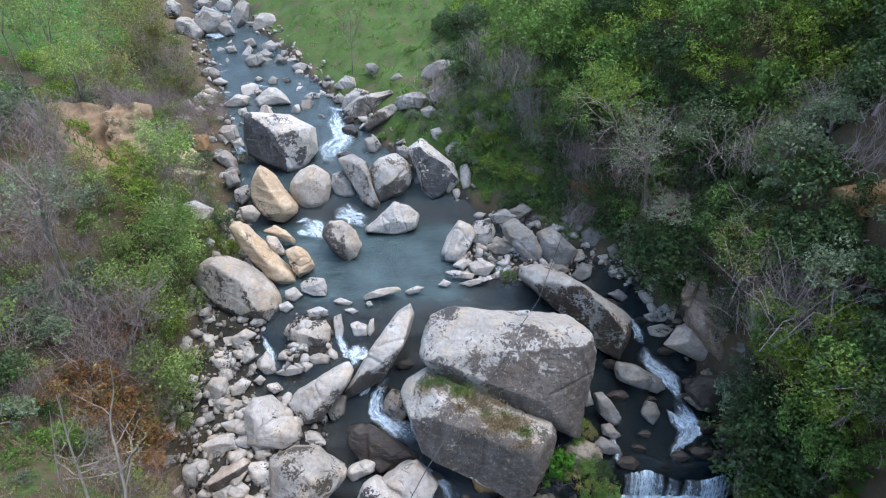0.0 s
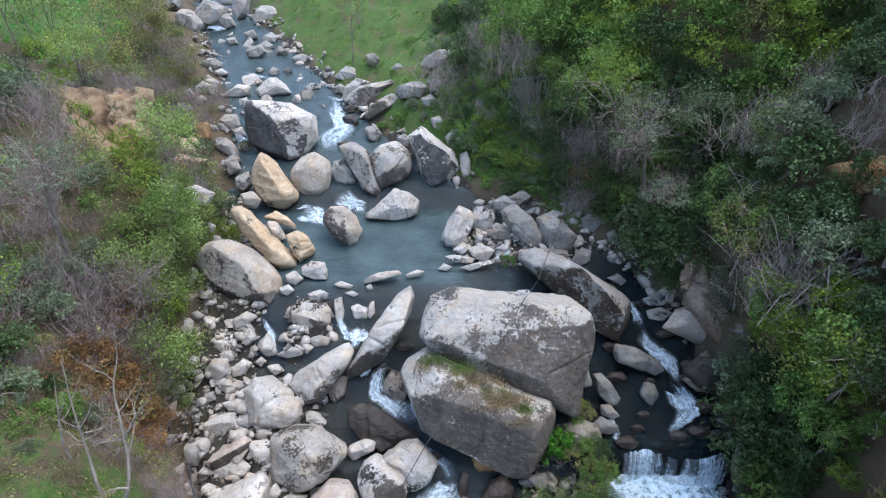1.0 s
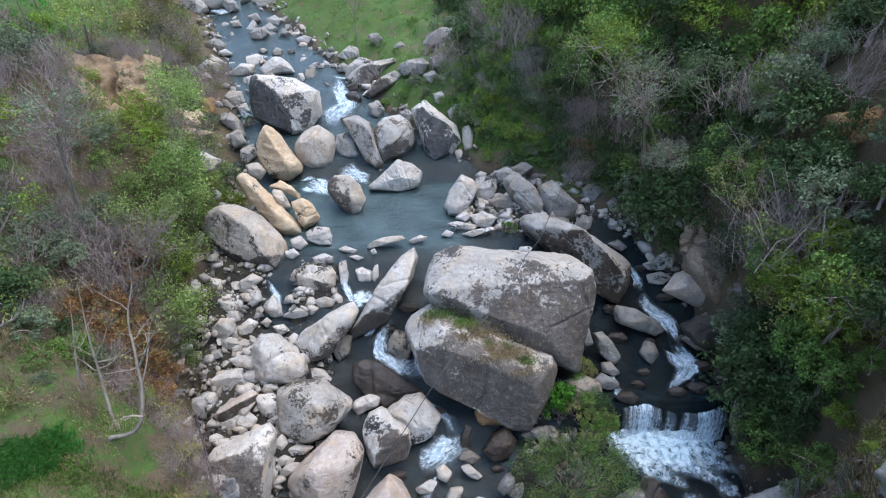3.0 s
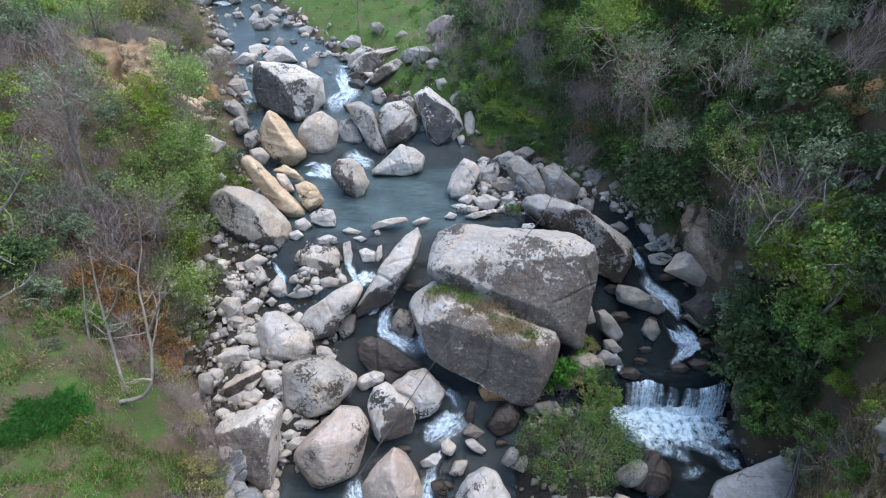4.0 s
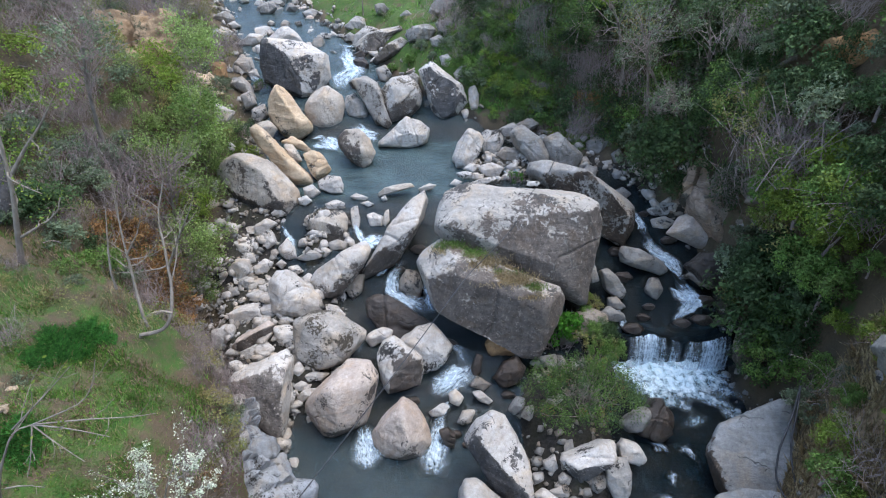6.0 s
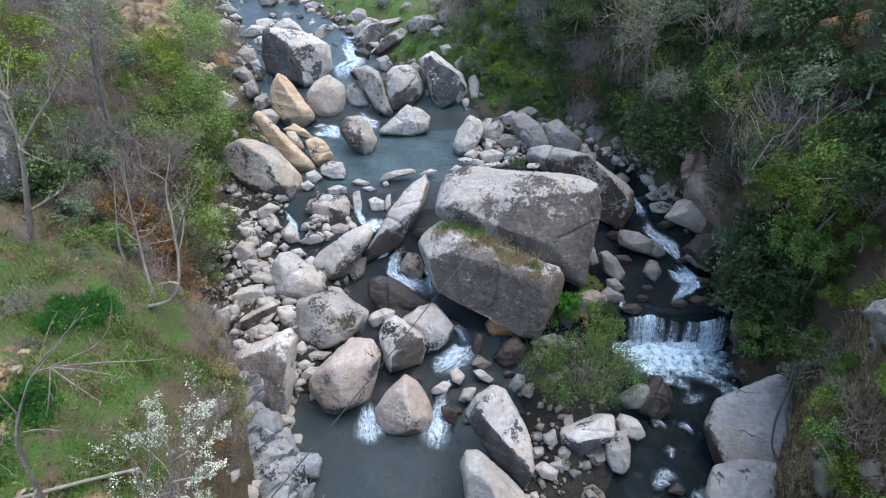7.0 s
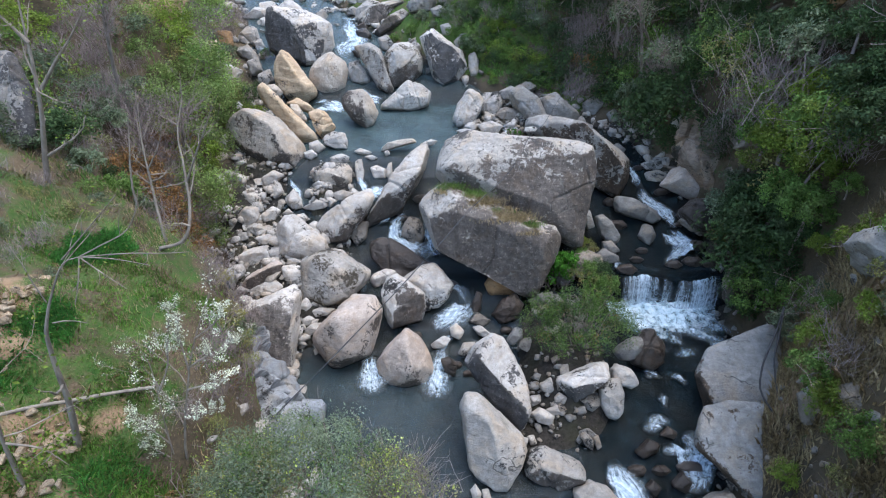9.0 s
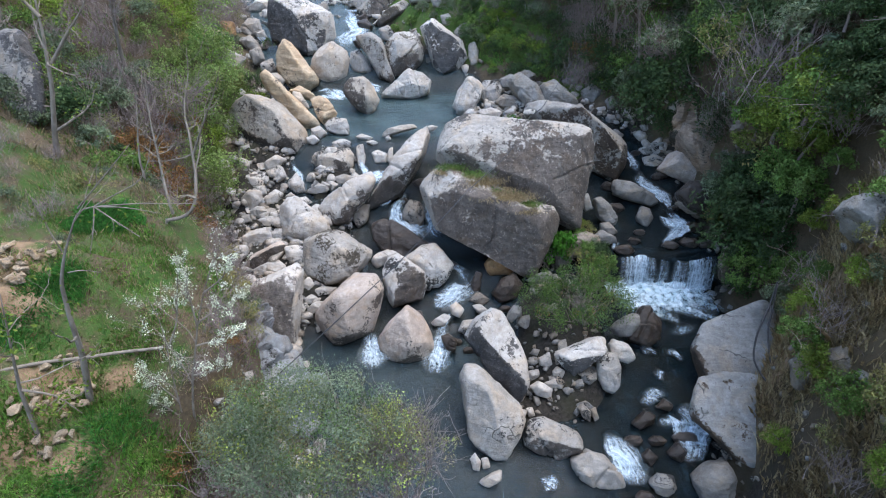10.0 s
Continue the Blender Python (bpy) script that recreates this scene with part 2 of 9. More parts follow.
def stain_shaded(kind, coat):
    """A stone of a kind with a darker side, weathering and shade in its colour, made once and shared."""
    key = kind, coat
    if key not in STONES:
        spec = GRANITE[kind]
        STONES[key] = stone(spec[0] + "_with_" + coat, *spec[1:], coat=STAIN_SHADES[coat], **MANNER.get(kind, {}))
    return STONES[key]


gm = Mat("valley_soil", 0.95, 0, 0.2)
soil = gm.mix(gm.ramp(gm.noise(0.35, 5), 0.35, 0.65), (0.075, 0.056, 0.036), (0.15, 0.105, 0.063))
soil = gm.mix(gm.ramp(gm.noise(3.5, 6, 0.7), 0.45, 0.65, 0, 0.7), soil, (0.055, 0.045, 0.03))
turf = gm.mix(gm.ramp(gm.noise(1.7, 6, 0.7), 0.35, 0.7), (0.034, 0.085, 0.016), (0.07, 0.13, 0.026))
turf = gm.mix(gm.ramp(gm.noise(9, 4, 0.7), 0.46, 0.66, 0, 0.7), turf, (0.12, 0.10, 0.045))
turf = gm.mix(gm.ramp(gm.noise(0.55, 6, 0.7, distort=0.6), 0.5, 0.64, 0, 0.6), turf, (0.07, 0.075, 0.028))
zone = gm.add("ShaderNodeAttribute")
zone.attribute_name = "turf"
cover = gm.math("ADD", zone.outputs["Fac"], gm.ramp(gm.noise(0.9, 6, 0.65), 0.3, 0.7, -0.5, 0.5))
litter = gm.mix(gm.ramp(gm.noise(11, 5, 0.75), 0.4, 0.62), soil, (0.11, 0.085, 0.05))
ground_col = gm.mix(gm.ramp(cover, 0.35, 0.62), litter, turf)
bare = gm.add("ShaderNodeAttribute")
bare.attribute_name = "earth"
clay = gm.mix(gm.ramp(gm.noise(1.3, 6, 0.65), 0.35, 0.65), (0.20, 0.125, 0.07), (0.34, 0.235, 0.14))
clay = gm.mix(gm.ramp(gm.noise(7, 5, 0.7, gm.stretch(1, 1, 0.4)), 0.5, 0.7, 0, 0.6), clay, (0.13, 0.085, 0.05))
bareness = gm.math("ADD", bare.outputs["Fac"], gm.ramp(gm.noise(1.6, 6, 0.65), 0.3, 0.7, -0.35, 0.35))
ground_col = gm.mix(gm.ramp(bareness, 0.4, 0.65), ground_col, clay)
# dark gravel: wet bed, and the shade between stones put into its colour
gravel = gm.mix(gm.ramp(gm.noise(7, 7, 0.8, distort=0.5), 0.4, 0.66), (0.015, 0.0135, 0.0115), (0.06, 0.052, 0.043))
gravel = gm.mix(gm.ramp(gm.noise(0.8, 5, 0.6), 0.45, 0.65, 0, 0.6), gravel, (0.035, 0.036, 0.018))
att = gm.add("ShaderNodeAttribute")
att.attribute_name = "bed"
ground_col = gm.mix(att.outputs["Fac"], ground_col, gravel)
gm.bump(gm.math("ADD", gm.noise(4, 8, 0.7), gm.math("MULTIPLY", gm.noise(25, 4, 0.7), 0.4)), 0.8, 0.12)
SOIL = gm.done(ground_col)

wm = Mat("stream_water", 0.06, 0, 0.5)
att = wm.add("ShaderNodeAttribute")
att.attribute_name = "depth"
peat = wm.add("ShaderNodeAttribute")
peat.attribute_name = "peat"
wc = wm.mix(wm.ramp(wm.noise(0.45, 3), 0.35, 0.65), (0.036, 0.060, 0.062), (0.066, 0.100, 0.102))
shoal = wm.mix(wm.ramp(wm.noise(0.7, 5, 0.6, distort=0.6), 0.4, 0.62), (0.018, 0.031, 0.036), (0.029, 0.031, 0.027))
shoal = wm.mix(wm.ramp(wm.noise(3.1, 7, 0.75), 0.5, 0.66, 0, 0.6), shoal, (0.014, 0.014, 0.013))
shoal = wm.mix(wm.ramp(wm.noise(2.4, 6, 0.7, wm.stretch(1.0, 0.45, 1), 1.2), 0.56, 0.76, 0, 0.6), shoal, (0.12, 0.16, 0.18))
# side arm: dark bed, and shade of cliff and trees put into the colour
shade_water = wm.mix(wm.ramp(wm.noise(0.9, 6, 0.7, distort=0.8), 0.4, 0.62), (0.004, 0.010, 0.013), (0.012, 0.014, 0.013))
shade_water = wm.mix(wm.ramp(wm.noise(2.6, 6, 0.75, wm.stretch(1.0, 0.5, 1), 1.0), 0.52, 0.70, 0, 0.6), shade_water, (0.045, 0.085, 0.105))
shoal = wm.mix(peat.outputs["Fac"], shoal, shade_water)
wc = wm.mix(att.outputs["Fac"], shoal, wc)
wm.b.inputs["IOR"].default_value = 1.33
ripple = wm.math("ADD", wm.noise(1.6, 4, 0.6, wm.stretch(1, 1.6, 1)), wm.math("MULTIPLY", wm.noise(5, 4, 0.65, wm.stretch(1, 1.8, 1), 0.6), 0.55))
ripple = wm.math("ADD", ripple, wm.math("MULTIPLY", wm.noise(11, 3, 0.6, wm.stretch(1, 1.7, 1)), 0.22))
wm.bump(ripple, 0.8, 0.14)
wm.put(wm.ramp(att.outputs["Fac"], 0, 1, 0.84, 0.9), wm.b.inputs["Alpha"])
# reflection is weakened there too, as part of the painted shade
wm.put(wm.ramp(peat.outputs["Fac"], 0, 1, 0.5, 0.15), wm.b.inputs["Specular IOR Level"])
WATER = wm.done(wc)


# ---- helpers of the scene ----
def mesh_object(name, bm, material, parent=None, label="", smooth=True):
    me = bpy.data.meshes.new(name)
    bm.to_mesh(me)
    bm.free()
    me.materials.append(material)
    if smooth:
        me.shade_smooth()
    ob = new(name, me)
    if parent is not None:
        ob.parent = parent
    if label:
        ob["label"] = label
    return ob


def from_arrays(name, verts, faces, material, parent=None, label="", smooth=False):
    me = bpy.data.meshes.new(name)
    me.from_pydata([tuple(map(float, v)) for v in verts], [], [tuple(map(int, f)) for f in faces])
    me.materials.append(material)
    if smooth:
        me.shade_smooth()
    ob = new(name, me)
    if parent is not None:
        ob.parent = parent
    if label:
        ob["label"] = label
    return ob


def bumps(x, y):
    """Small unevenness of the ground."""
    return (0.35 * np.sin(0.9 * x + 1.3 * np.sin(0.7 * y)) * np.sin(0.8 * y + 1.1 * np.sin(0.6 * x + 2))
            + 0.16 * np.sin(2.3 * x + 1.7 * np.sin(1.9 * y + 1)) * np.sin(2.1 * y + 0.5 + 1.2 * np.sin(1.7 * x)))


def in_bed(x, y):
    dl, dr = np.interp(y, LEFT_Y, LEFT_X) - x, x - np.interp(y, RIGHT_Y, RIGHT_X)
    return ease(-0.35, 0.5, -np.maximum(dl, dr) + 0.5 * np.sin(1.7 * y + np.sin(2.3 * x)))


def ground_at(x, y):
    return float(land(x, y) + bumps(np.asarray(x, float), np.asarray(y, float)) * (1 - 0.8 * in_bed(x, y)))


# ---- ground: one sheet, fine near the stream, coarse towards the hills ----
def spaced(parts):
    out = [parts[0][0]]
    for a, b, step in parts:
        n = max(1, round((b - a) / step))
        out += [a + (b - a) * (i + 1) / n for i in range(n)]
    return np.array(out)


gx = spaced([(-160, -40, 8), (-40, -20, 1.0), (-20, 18, 0.28), (18, 32, 1.0), (32, 160, 8)])
gy = spaced([(-120, -20, 8), (-20, -6, 0.8), (-6, 34, 0.28), (34, 70, 0.7), (70, 240, 8)])
X, Y = np.meshgrid(gx, gy)
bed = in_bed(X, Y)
rough = np.array([noise.fractal(Vector((a * 0.8, b * 0.8, 0)), 1.0, 2.0, 4) for a, b in zip(X.ravel(), Y.ravel())]).reshape(X.shape)
Z = land(X, Y) + bumps(X, Y) * (1 - 0.8 * bed) + rough * 0.22 * (1 - 0.6 * bed)
nx, ny = len(gx), len(gy)
ids = np.arange(nx * ny).reshape(ny, nx)
quads = np.stack([ids[:-1, :-1], ids[:-1, 1:], ids[1:, 1:], ids[1:, :-1]], -1).reshape(-1, 4)
ground = from_arrays("ground", np.stack([X, Y, Z], -1).reshape(-1, 3), quads, SOIL, smooth=True)
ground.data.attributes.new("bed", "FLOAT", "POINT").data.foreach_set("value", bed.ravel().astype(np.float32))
dl, dr = np.interp(Y, LEFT_Y, LEFT_X) - X, X - np.interp(Y, RIGHT_Y, RIGHT_X)
zone = 0.12 + 0.6 * ease(27, 33, Y) * (dr > 0) + 0.25 * ease(19, 24, Y) * ease(33, 27, Y) * (dr > 0) + 0.85 * ease(34, 38, Y) * ease(5, 8, dl) + 0.42 * ease(11, 7, Y) * ease(0.8, 2.0, dl) + 0.1 * ease(10, 13, Y) * ease(32, 28, Y) * (dl > 0)
ground.data.attributes.new("turf", "FLOAT", "POINT").data.foreach_set("value", zone.ravel().astype(np.float32))
earth = np.zeros_like(X)
for ex, ey, er in ((-16.4, 22.6, 1.3), (-17.4, 24.0, 1.5), (-18.4, 25.6, 1.5), (-19.6, 27.2, 1.3), (-21.5, 30, 1.0), (-11.8, 3.0, 0.9), (-11.2, 1.8, 0.6), (-9.7, 0.1, 0.8), (-10.2, -1.1, 0.8), (-8.9, 0.9, 0.5), (-9.0, -1.4, 0.5), (-10.6, -3.2, 0.7), (11.2, 4.4, 1.0), (11.9, 3.2, 1.2), (12.4, 2.0, 1.2), (12.6, 5.0, 0.8)):
    earth = np.maximum(earth, np.exp(-((X - ex) ** 2 + (Y - ey) ** 2) / (er * er)))
ground.data.attributes.new("earth", "FLOAT", "POINT").data.foreach_set("value", earth.ravel().astype(np.float32))
tagged(ground, "steep earth and turf valley sides with a gravel stream bed", "ground", kind="structure")

# ---- water: stepped surface of the stream ----
wx, wy = spaced([(-34, 15, 0.24)]), spaced([(-14, 32, 0.24), (32, 66, 0.4)])
X, Y = np.meshgrid(wx, wy)
level = water_level(X, Y)
slope = np.abs(np.gradient(level, axis=0))
chop = np.array([noise.noise(Vector((a * 1.4, b * 1.1, 3))) for a, b in zip(X.ravel(), Y.ravel())]).reshape(X.shape)
Z = level - 0.10 + chop * (0.02 + 0.35 * np.clip(slope, 0, 0.25))
near = land(X, Y) + bumps(X, Y) * (1 - 0.8 * in_bed(X, Y)) < level + 0.5
ids = np.arange(X.size).reshape(X.shape)
quads = np.stack([ids[:-1, :-1], ids[:-1, 1:], ids[1:, 1:], ids[1:, :-1]], -1).reshape(-1, 4)
keep = near.ravel()[quads].any(axis=1) & (np.interp(Y, LEFT_Y, LEFT_X) - 1.5 < X).ravel()[quads].all(axis=1) & (np.interp(Y, RIGHT_Y, RIGHT_X) + 1.2 > X).ravel()[quads].all(axis=1)
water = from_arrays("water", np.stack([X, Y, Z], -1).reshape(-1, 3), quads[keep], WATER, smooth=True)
depth = ease(20.0, 21.5, Y) * ease(29, 27.5, Y) * ease(2.5, 0.0, X) + 0.3 * ease(9.2, 8.0, Y) * ease(4.0, -2.5, X) + 0.7 * ease(29, 31, Y)
water.data.attributes.new("depth", "FLOAT", "POINT").data.foreach_set("value", np.clip(depth, 0, 1).ravel().astype(np.float32))
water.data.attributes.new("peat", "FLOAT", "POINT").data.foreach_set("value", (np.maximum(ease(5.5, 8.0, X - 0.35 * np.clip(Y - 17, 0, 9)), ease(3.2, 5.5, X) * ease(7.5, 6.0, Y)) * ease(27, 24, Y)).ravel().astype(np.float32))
tagged(water, "clear grey-green mountain stream falling through pools", "water", kind="structure")

def unit(v):
    return v / np.maximum(np.linalg.norm(v, axis=-1, keepdims=True), 1e-6)


# ---- boulders ----
# the camera's right and up, and the way back towards it
VIEW_RIGHT, VIEW_UP, TO_CAMERA = Vector((1, 0, 0)), Vector((0, 0.602, 0.799)), Vector((0, -0.799, 0.602))


def rock(centre, outline, crest, deep, seed, kind, label, name, face=None):
    """A stone: a hull round its outline in the plane facing the camera, its crest edges and a buried back; edges worn,
    faces uneven.
    """
    rnd = random.Random(seed)
    size = 2.2 * deep
    outline = [(u * 1.04, v * 1.04) for u, v in outline]
    pts = [(u, v, 0.0) for u, v in outline]
    tall = max(v for u, v in outline) - min(v for u, v in outline)
    wide = max(u for u, v in outline) - min(u for u, v in outline)
    round_one = kind in ("pale", "pink")
    for i, (u, v) in enumerate(outline):
        pts.append((u * 0.85, v * 0.85, -deep * rnd.uniform(0.5, 1.0)))
        if kind == "shelf":
            pts.append((u * 0.97, v * 0.97, deep * 0.8 - 0.45 * v))
        elif round_one:
            pts.append((u * 0.8, v * 0.8 + 0.04 * tall, deep * rnd.uniform(0.4, 0.6)))
        else:
            pts.append((u * 0.93, v * 0.93, deep * rnd.uniform(0.35, 0.6)))
    if kind == "shelf":
        pass
    elif crest:
        pts += [(u, v, deep * rnd.uniform(0.9, 1.15)) for u, v in crest]
    else:
        a = rnd.uniform(-0.5, 0.5)
        pts += [(q * wide * 0.22 + rnd.uniform(-0.05, 0.05) * wide, q * a * tall * 0.3 + rnd.uniform(0, 0.16) * tall, deep * rnd.uniform(0.8, 1.05)) for q in (-1, 0.2, 1)]
    bm = bmesh.new()
    for u, v, w in pts:
        bm.verts.new(VIEW_RIGHT * u + VIEW_UP * v + TO_CAMERA * w)
    bmesh.ops.convex_hull(bm, input=bm.verts[:])
    bmesh.ops.delete(bm, geom=[v for v in bm.verts if not v.link_faces], context="VERTS")
    bmesh.ops.dissolve_limit(bm, angle_limit=radians(8 if round_one else 15), verts=bm.verts[:], edges=bm.edges[:])
    bm.normal_update()
    inside = sum((v.co for v in bm.verts), Vector()) / len(bm.verts)
    planes = [(f.normal.copy(), f.normal.dot(f.calc_center_median() - inside)) for f in bm.faces]
    span = [max(max(abs(v.co[i] - inside[i]) for v in bm.verts), 0.05) for i in range(3)]
    reach = max(span)
    blunt = round_one or kind == "shelf"
    for i in range(0 if kind == "shelf" else 9 if round_one else 14):
        n = (VIEW_RIGHT * rnd.uniform(-1, 1) + VIEW_UP * rnd.uniform(-0.8, 1) + TO_CAMERA * rnd.uniform(0.15, 1)).normalized()
        planes.append((n, max((v.co - inside).dot(n) for v in bm.verts) * (rnd.uniform(0.85, 0.94) if i < 5 else rnd.uniform(0.91, 0.985))))
    bm.free()
    bm = bmesh.new()
    bmesh.ops.create_icosphere(bm, subdivisions=7 if reach > 3.3 else 6 if reach > 2.0 else 5 if reach > 0.8 else 4 if reach > 0.28 else 3, radius=1)
    co = np.array([v.co[:] for v in bm.verts])
    ways = unit(co * np.array(span))
    N, D = np.array([p[0][:] for p in planes]), np.maximum(np.array([p[1] for p in planes]), 0.03)
    near = np.maximum(ways @ N.T / D, 0)
    p_norm = 52 if round_one else 60 if kind == "shelf" else 130
    r = 1 / np.maximum((near ** p_norm).sum(axis=1) ** (1 / p_norm), 1e-6)
    co = ways * r[:, None] + np.array(inside)
    for v, c in zip(bm.verts, co):
        v.co = c
    bm.normal_update()
    off = Vector((seed * 3.7, seed * 1.3, seed * 7.1))
    bed = Vector((rnd.uniform(-0.5, 0.5), rnd.uniform(-0.6, 0.6), 1)).normalized()
    ledge = 0.0 if blunt or kind == "great" else min(0.022, 0.008 * size) * (2.2 if kind in ("slate", "cliff", "tan") else 1)
    rifts = []
    if reach > 0.9 and not blunt:
        # a few long joints that split the faces
        for _ in range(2 if reach < 2 else 3):
            n = Vector((rnd.uniform(-1, 1), rnd.uniform(-1, 1), rnd.uniform(-0.4, 0.4))).normalized()
            rifts.append((n, n.dot(inside) + rnd.uniform(-0.45, 0.45) * reach, Vector((rnd.uniform(0, 50), 0, 0))))
    calm = np.array([v.normal[:] for v in bm.verts])
    moves = []
    for v in bm.verts:
        p = v.co
        a = noise.noise(p * (1.4 / max(size, 0.3)) + off) * (0.02 if blunt else 0.032) * size
        b = noise.fractal(p * 3.4 + off, 0.9, 2.1, 5) * min(0.035, 0.03 * size)
        c = -(noise.ridged_multi_fractal(p * (1.5 / max(size, 0.4) ** 0.5) + off, 1.0, 2.2, 4, 1.0, 2.0) - 1.0) * min(0.03, 0.014 * size) * (0.4 if blunt else 1)
        q = p.dot(bed) * (3.2 / max(size, 0.5) ** 0.6) + 0.7 * noise.noise(p * (0.9 / max(size, 0.4)) + off)
        q -= math.floor(q)
        c += ledge * (q * q - 0.3) * max(0.0, 0.5 + 1.6 * noise.noise(p * (1.1 / max(size, 0.4)) - off))
        for n, d, o in rifts:
            t = p.dot(n) - d + 0.10 * size * 0.4 * noise.noise(p * 1.1 + o)
            if abs(t) < 0.2 and noise.noise(p * (0.8 / reach) + o) > -0.12:
                c -= 0.09 * math.exp(-(t / 0.045) ** 2)
        moves.append(v.normal * (a + b + c))
    for v, d in zip(bm.verts, moves):
        v.co += d
    ob = mesh_object(name, bm, stain_shaded(kind, face[4]) if face else STONES[kind])
    ob.location = centre
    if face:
        # faces turned one way take the darker colour, weathering and shade in one; the last three numbers draw it
        # towards one end
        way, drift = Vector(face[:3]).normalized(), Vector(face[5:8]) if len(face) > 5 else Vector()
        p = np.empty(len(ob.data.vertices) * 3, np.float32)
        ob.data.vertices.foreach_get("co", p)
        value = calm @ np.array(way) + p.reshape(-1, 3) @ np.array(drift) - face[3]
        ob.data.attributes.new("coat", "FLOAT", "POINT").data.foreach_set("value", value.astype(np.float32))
    tagged(ob, label, "boulder" if size > 1 else "stone", "stones of the stream bed")
    return ob

# ---- boulders and stones of the stream bed ----

# outlines and distances are set to fit the camera's view
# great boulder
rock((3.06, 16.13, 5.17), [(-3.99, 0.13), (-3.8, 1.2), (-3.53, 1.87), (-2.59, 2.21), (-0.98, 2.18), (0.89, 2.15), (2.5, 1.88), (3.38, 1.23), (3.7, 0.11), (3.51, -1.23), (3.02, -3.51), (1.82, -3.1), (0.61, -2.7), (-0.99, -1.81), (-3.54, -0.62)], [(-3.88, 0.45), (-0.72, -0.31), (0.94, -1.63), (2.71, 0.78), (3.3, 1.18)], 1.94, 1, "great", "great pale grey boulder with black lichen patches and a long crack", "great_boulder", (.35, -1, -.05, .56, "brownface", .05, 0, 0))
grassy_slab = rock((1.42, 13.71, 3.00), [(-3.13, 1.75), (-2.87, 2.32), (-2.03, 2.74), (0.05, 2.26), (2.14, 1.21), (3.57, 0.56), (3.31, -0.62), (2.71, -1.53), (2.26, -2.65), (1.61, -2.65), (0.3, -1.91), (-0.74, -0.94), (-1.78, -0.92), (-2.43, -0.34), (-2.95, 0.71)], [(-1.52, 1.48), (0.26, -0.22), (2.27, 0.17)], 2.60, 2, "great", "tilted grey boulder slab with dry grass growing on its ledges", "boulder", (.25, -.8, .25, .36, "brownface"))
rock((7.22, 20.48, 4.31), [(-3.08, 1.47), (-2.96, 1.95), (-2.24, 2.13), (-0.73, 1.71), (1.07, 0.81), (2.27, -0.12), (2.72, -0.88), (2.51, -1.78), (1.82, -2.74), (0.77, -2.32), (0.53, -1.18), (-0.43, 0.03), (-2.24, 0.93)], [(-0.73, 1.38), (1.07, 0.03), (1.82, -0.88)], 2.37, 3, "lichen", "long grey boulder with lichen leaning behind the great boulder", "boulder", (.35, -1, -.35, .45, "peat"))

# upper stream
rock((-11.86, 34.45, 7.12), [(-2.21, 0.88), (-1.96, 1.54), (-0.59, 1.99), (1.27, 1.82), (2.71, 1.16), (2.96, -0.58), (1.92, -2.02), (0.84, -2.27), (-0.81, -1.6), (-1.88, -0.98), (-2.25, 0.05)], [(-1.54, 1.54), (0.02, 0.83), (1.06, -0.28), (2.67, 0.79)], 1.76, 4, "pale2", "large boulder with a dark stained face and pale top", "boulder", (-.75, -.65, .1, .42, "stain"))
rock((-11.08, 29.27, 5.87), [(-1.26, 1.32), (-0.7, 1.84), (-0.13, 1.54), (0.62, 0.59), (1.6, -0.73), (1.56, -1.18), (0.8, -1.78), (-0.22, -1.55), (-1.08, -0.65), (-1.19, 0.6)], [(-0.51, 1.31), (0.62, -0.27), (1.22, -1.18)], 1.19, 5, "tan", "tall tan boulder with a split pointed top", "boulder")
rock((-8.91, 30.56, 5.58), [(-1.31, 0.35), (-0.72, 1.13), (0.45, 1.64), (1.15, 1.13), (1.42, 0.35), (1.23, -0.82), (0.64, -1.41), (-0.34, -1.4), (-1.11, -0.82), (-1.42, -0.15)], [], 1.18, 6, "pale", "rounded cream boulder beside the cascade", "boulder")
rock((-6.79, 30.95, 5.56), [(-0.64, 0.8), (0.03, 0.99), (0.61, 0.21), (0.81, -0.58), (0.41, -0.86), (-0.49, -0.58), (-0.72, 0.01)], [], 0.64, 7, "palegrey", "grey rounded stone in the cascade", "boulder")
rock((-5.44, 30.78, 5.97), [(-1.64, 1.63), (-0.67, 1.83), (0.3, 1.24), (0.61, -0.12), (1.27, -1.49), (1.07, -1.95), (0.1, -1.41), (-1.06, 0.27)], [(-0.67, 1.44), (0.42, 0.46)], 1.21, 8, "lichen", "grey leaning slab boulder", "boulder", (.3, -.8, -.5, .6, "brownface"))
rock((-3.52, 31.20, 6.02), [(-1.63, 0.34), (-0.68, 1.31), (0.3, 1.63), (1.08, 1.11), (1.4, 0.25), (1.2, -0.54), (0.49, -1.24), (-0.69, -1.75), (-1.47, -1.12)], [(-0.68, 1.04), (-0.29, -0.73), (1.08, 0.25)], 1.26, 9, "lichen", "mottled pale boulder speckled with lichen", "boulder", (-.1, -.8, -.6, .6, "brownface"))
rock((-0.79, 31.62, 6.27), [(-1.53, 1.53), (-0.66, 2.2), (0.52, 1.21), (1.51, 0.42), (1.94, -0.76), (1.11, -1.55), (0.12, -1.98), (-0.59, -1.35), (-1.06, -0.36), (-1.37, 0.63)], [(-0.66, 1.41), (0.99, 0.23), (-0.86, -0.08)], 1.44, 10, "pale2", "mottled grey boulder with a dark lower face", "boulder", (-.2, -1, 0, .55, "stain"))
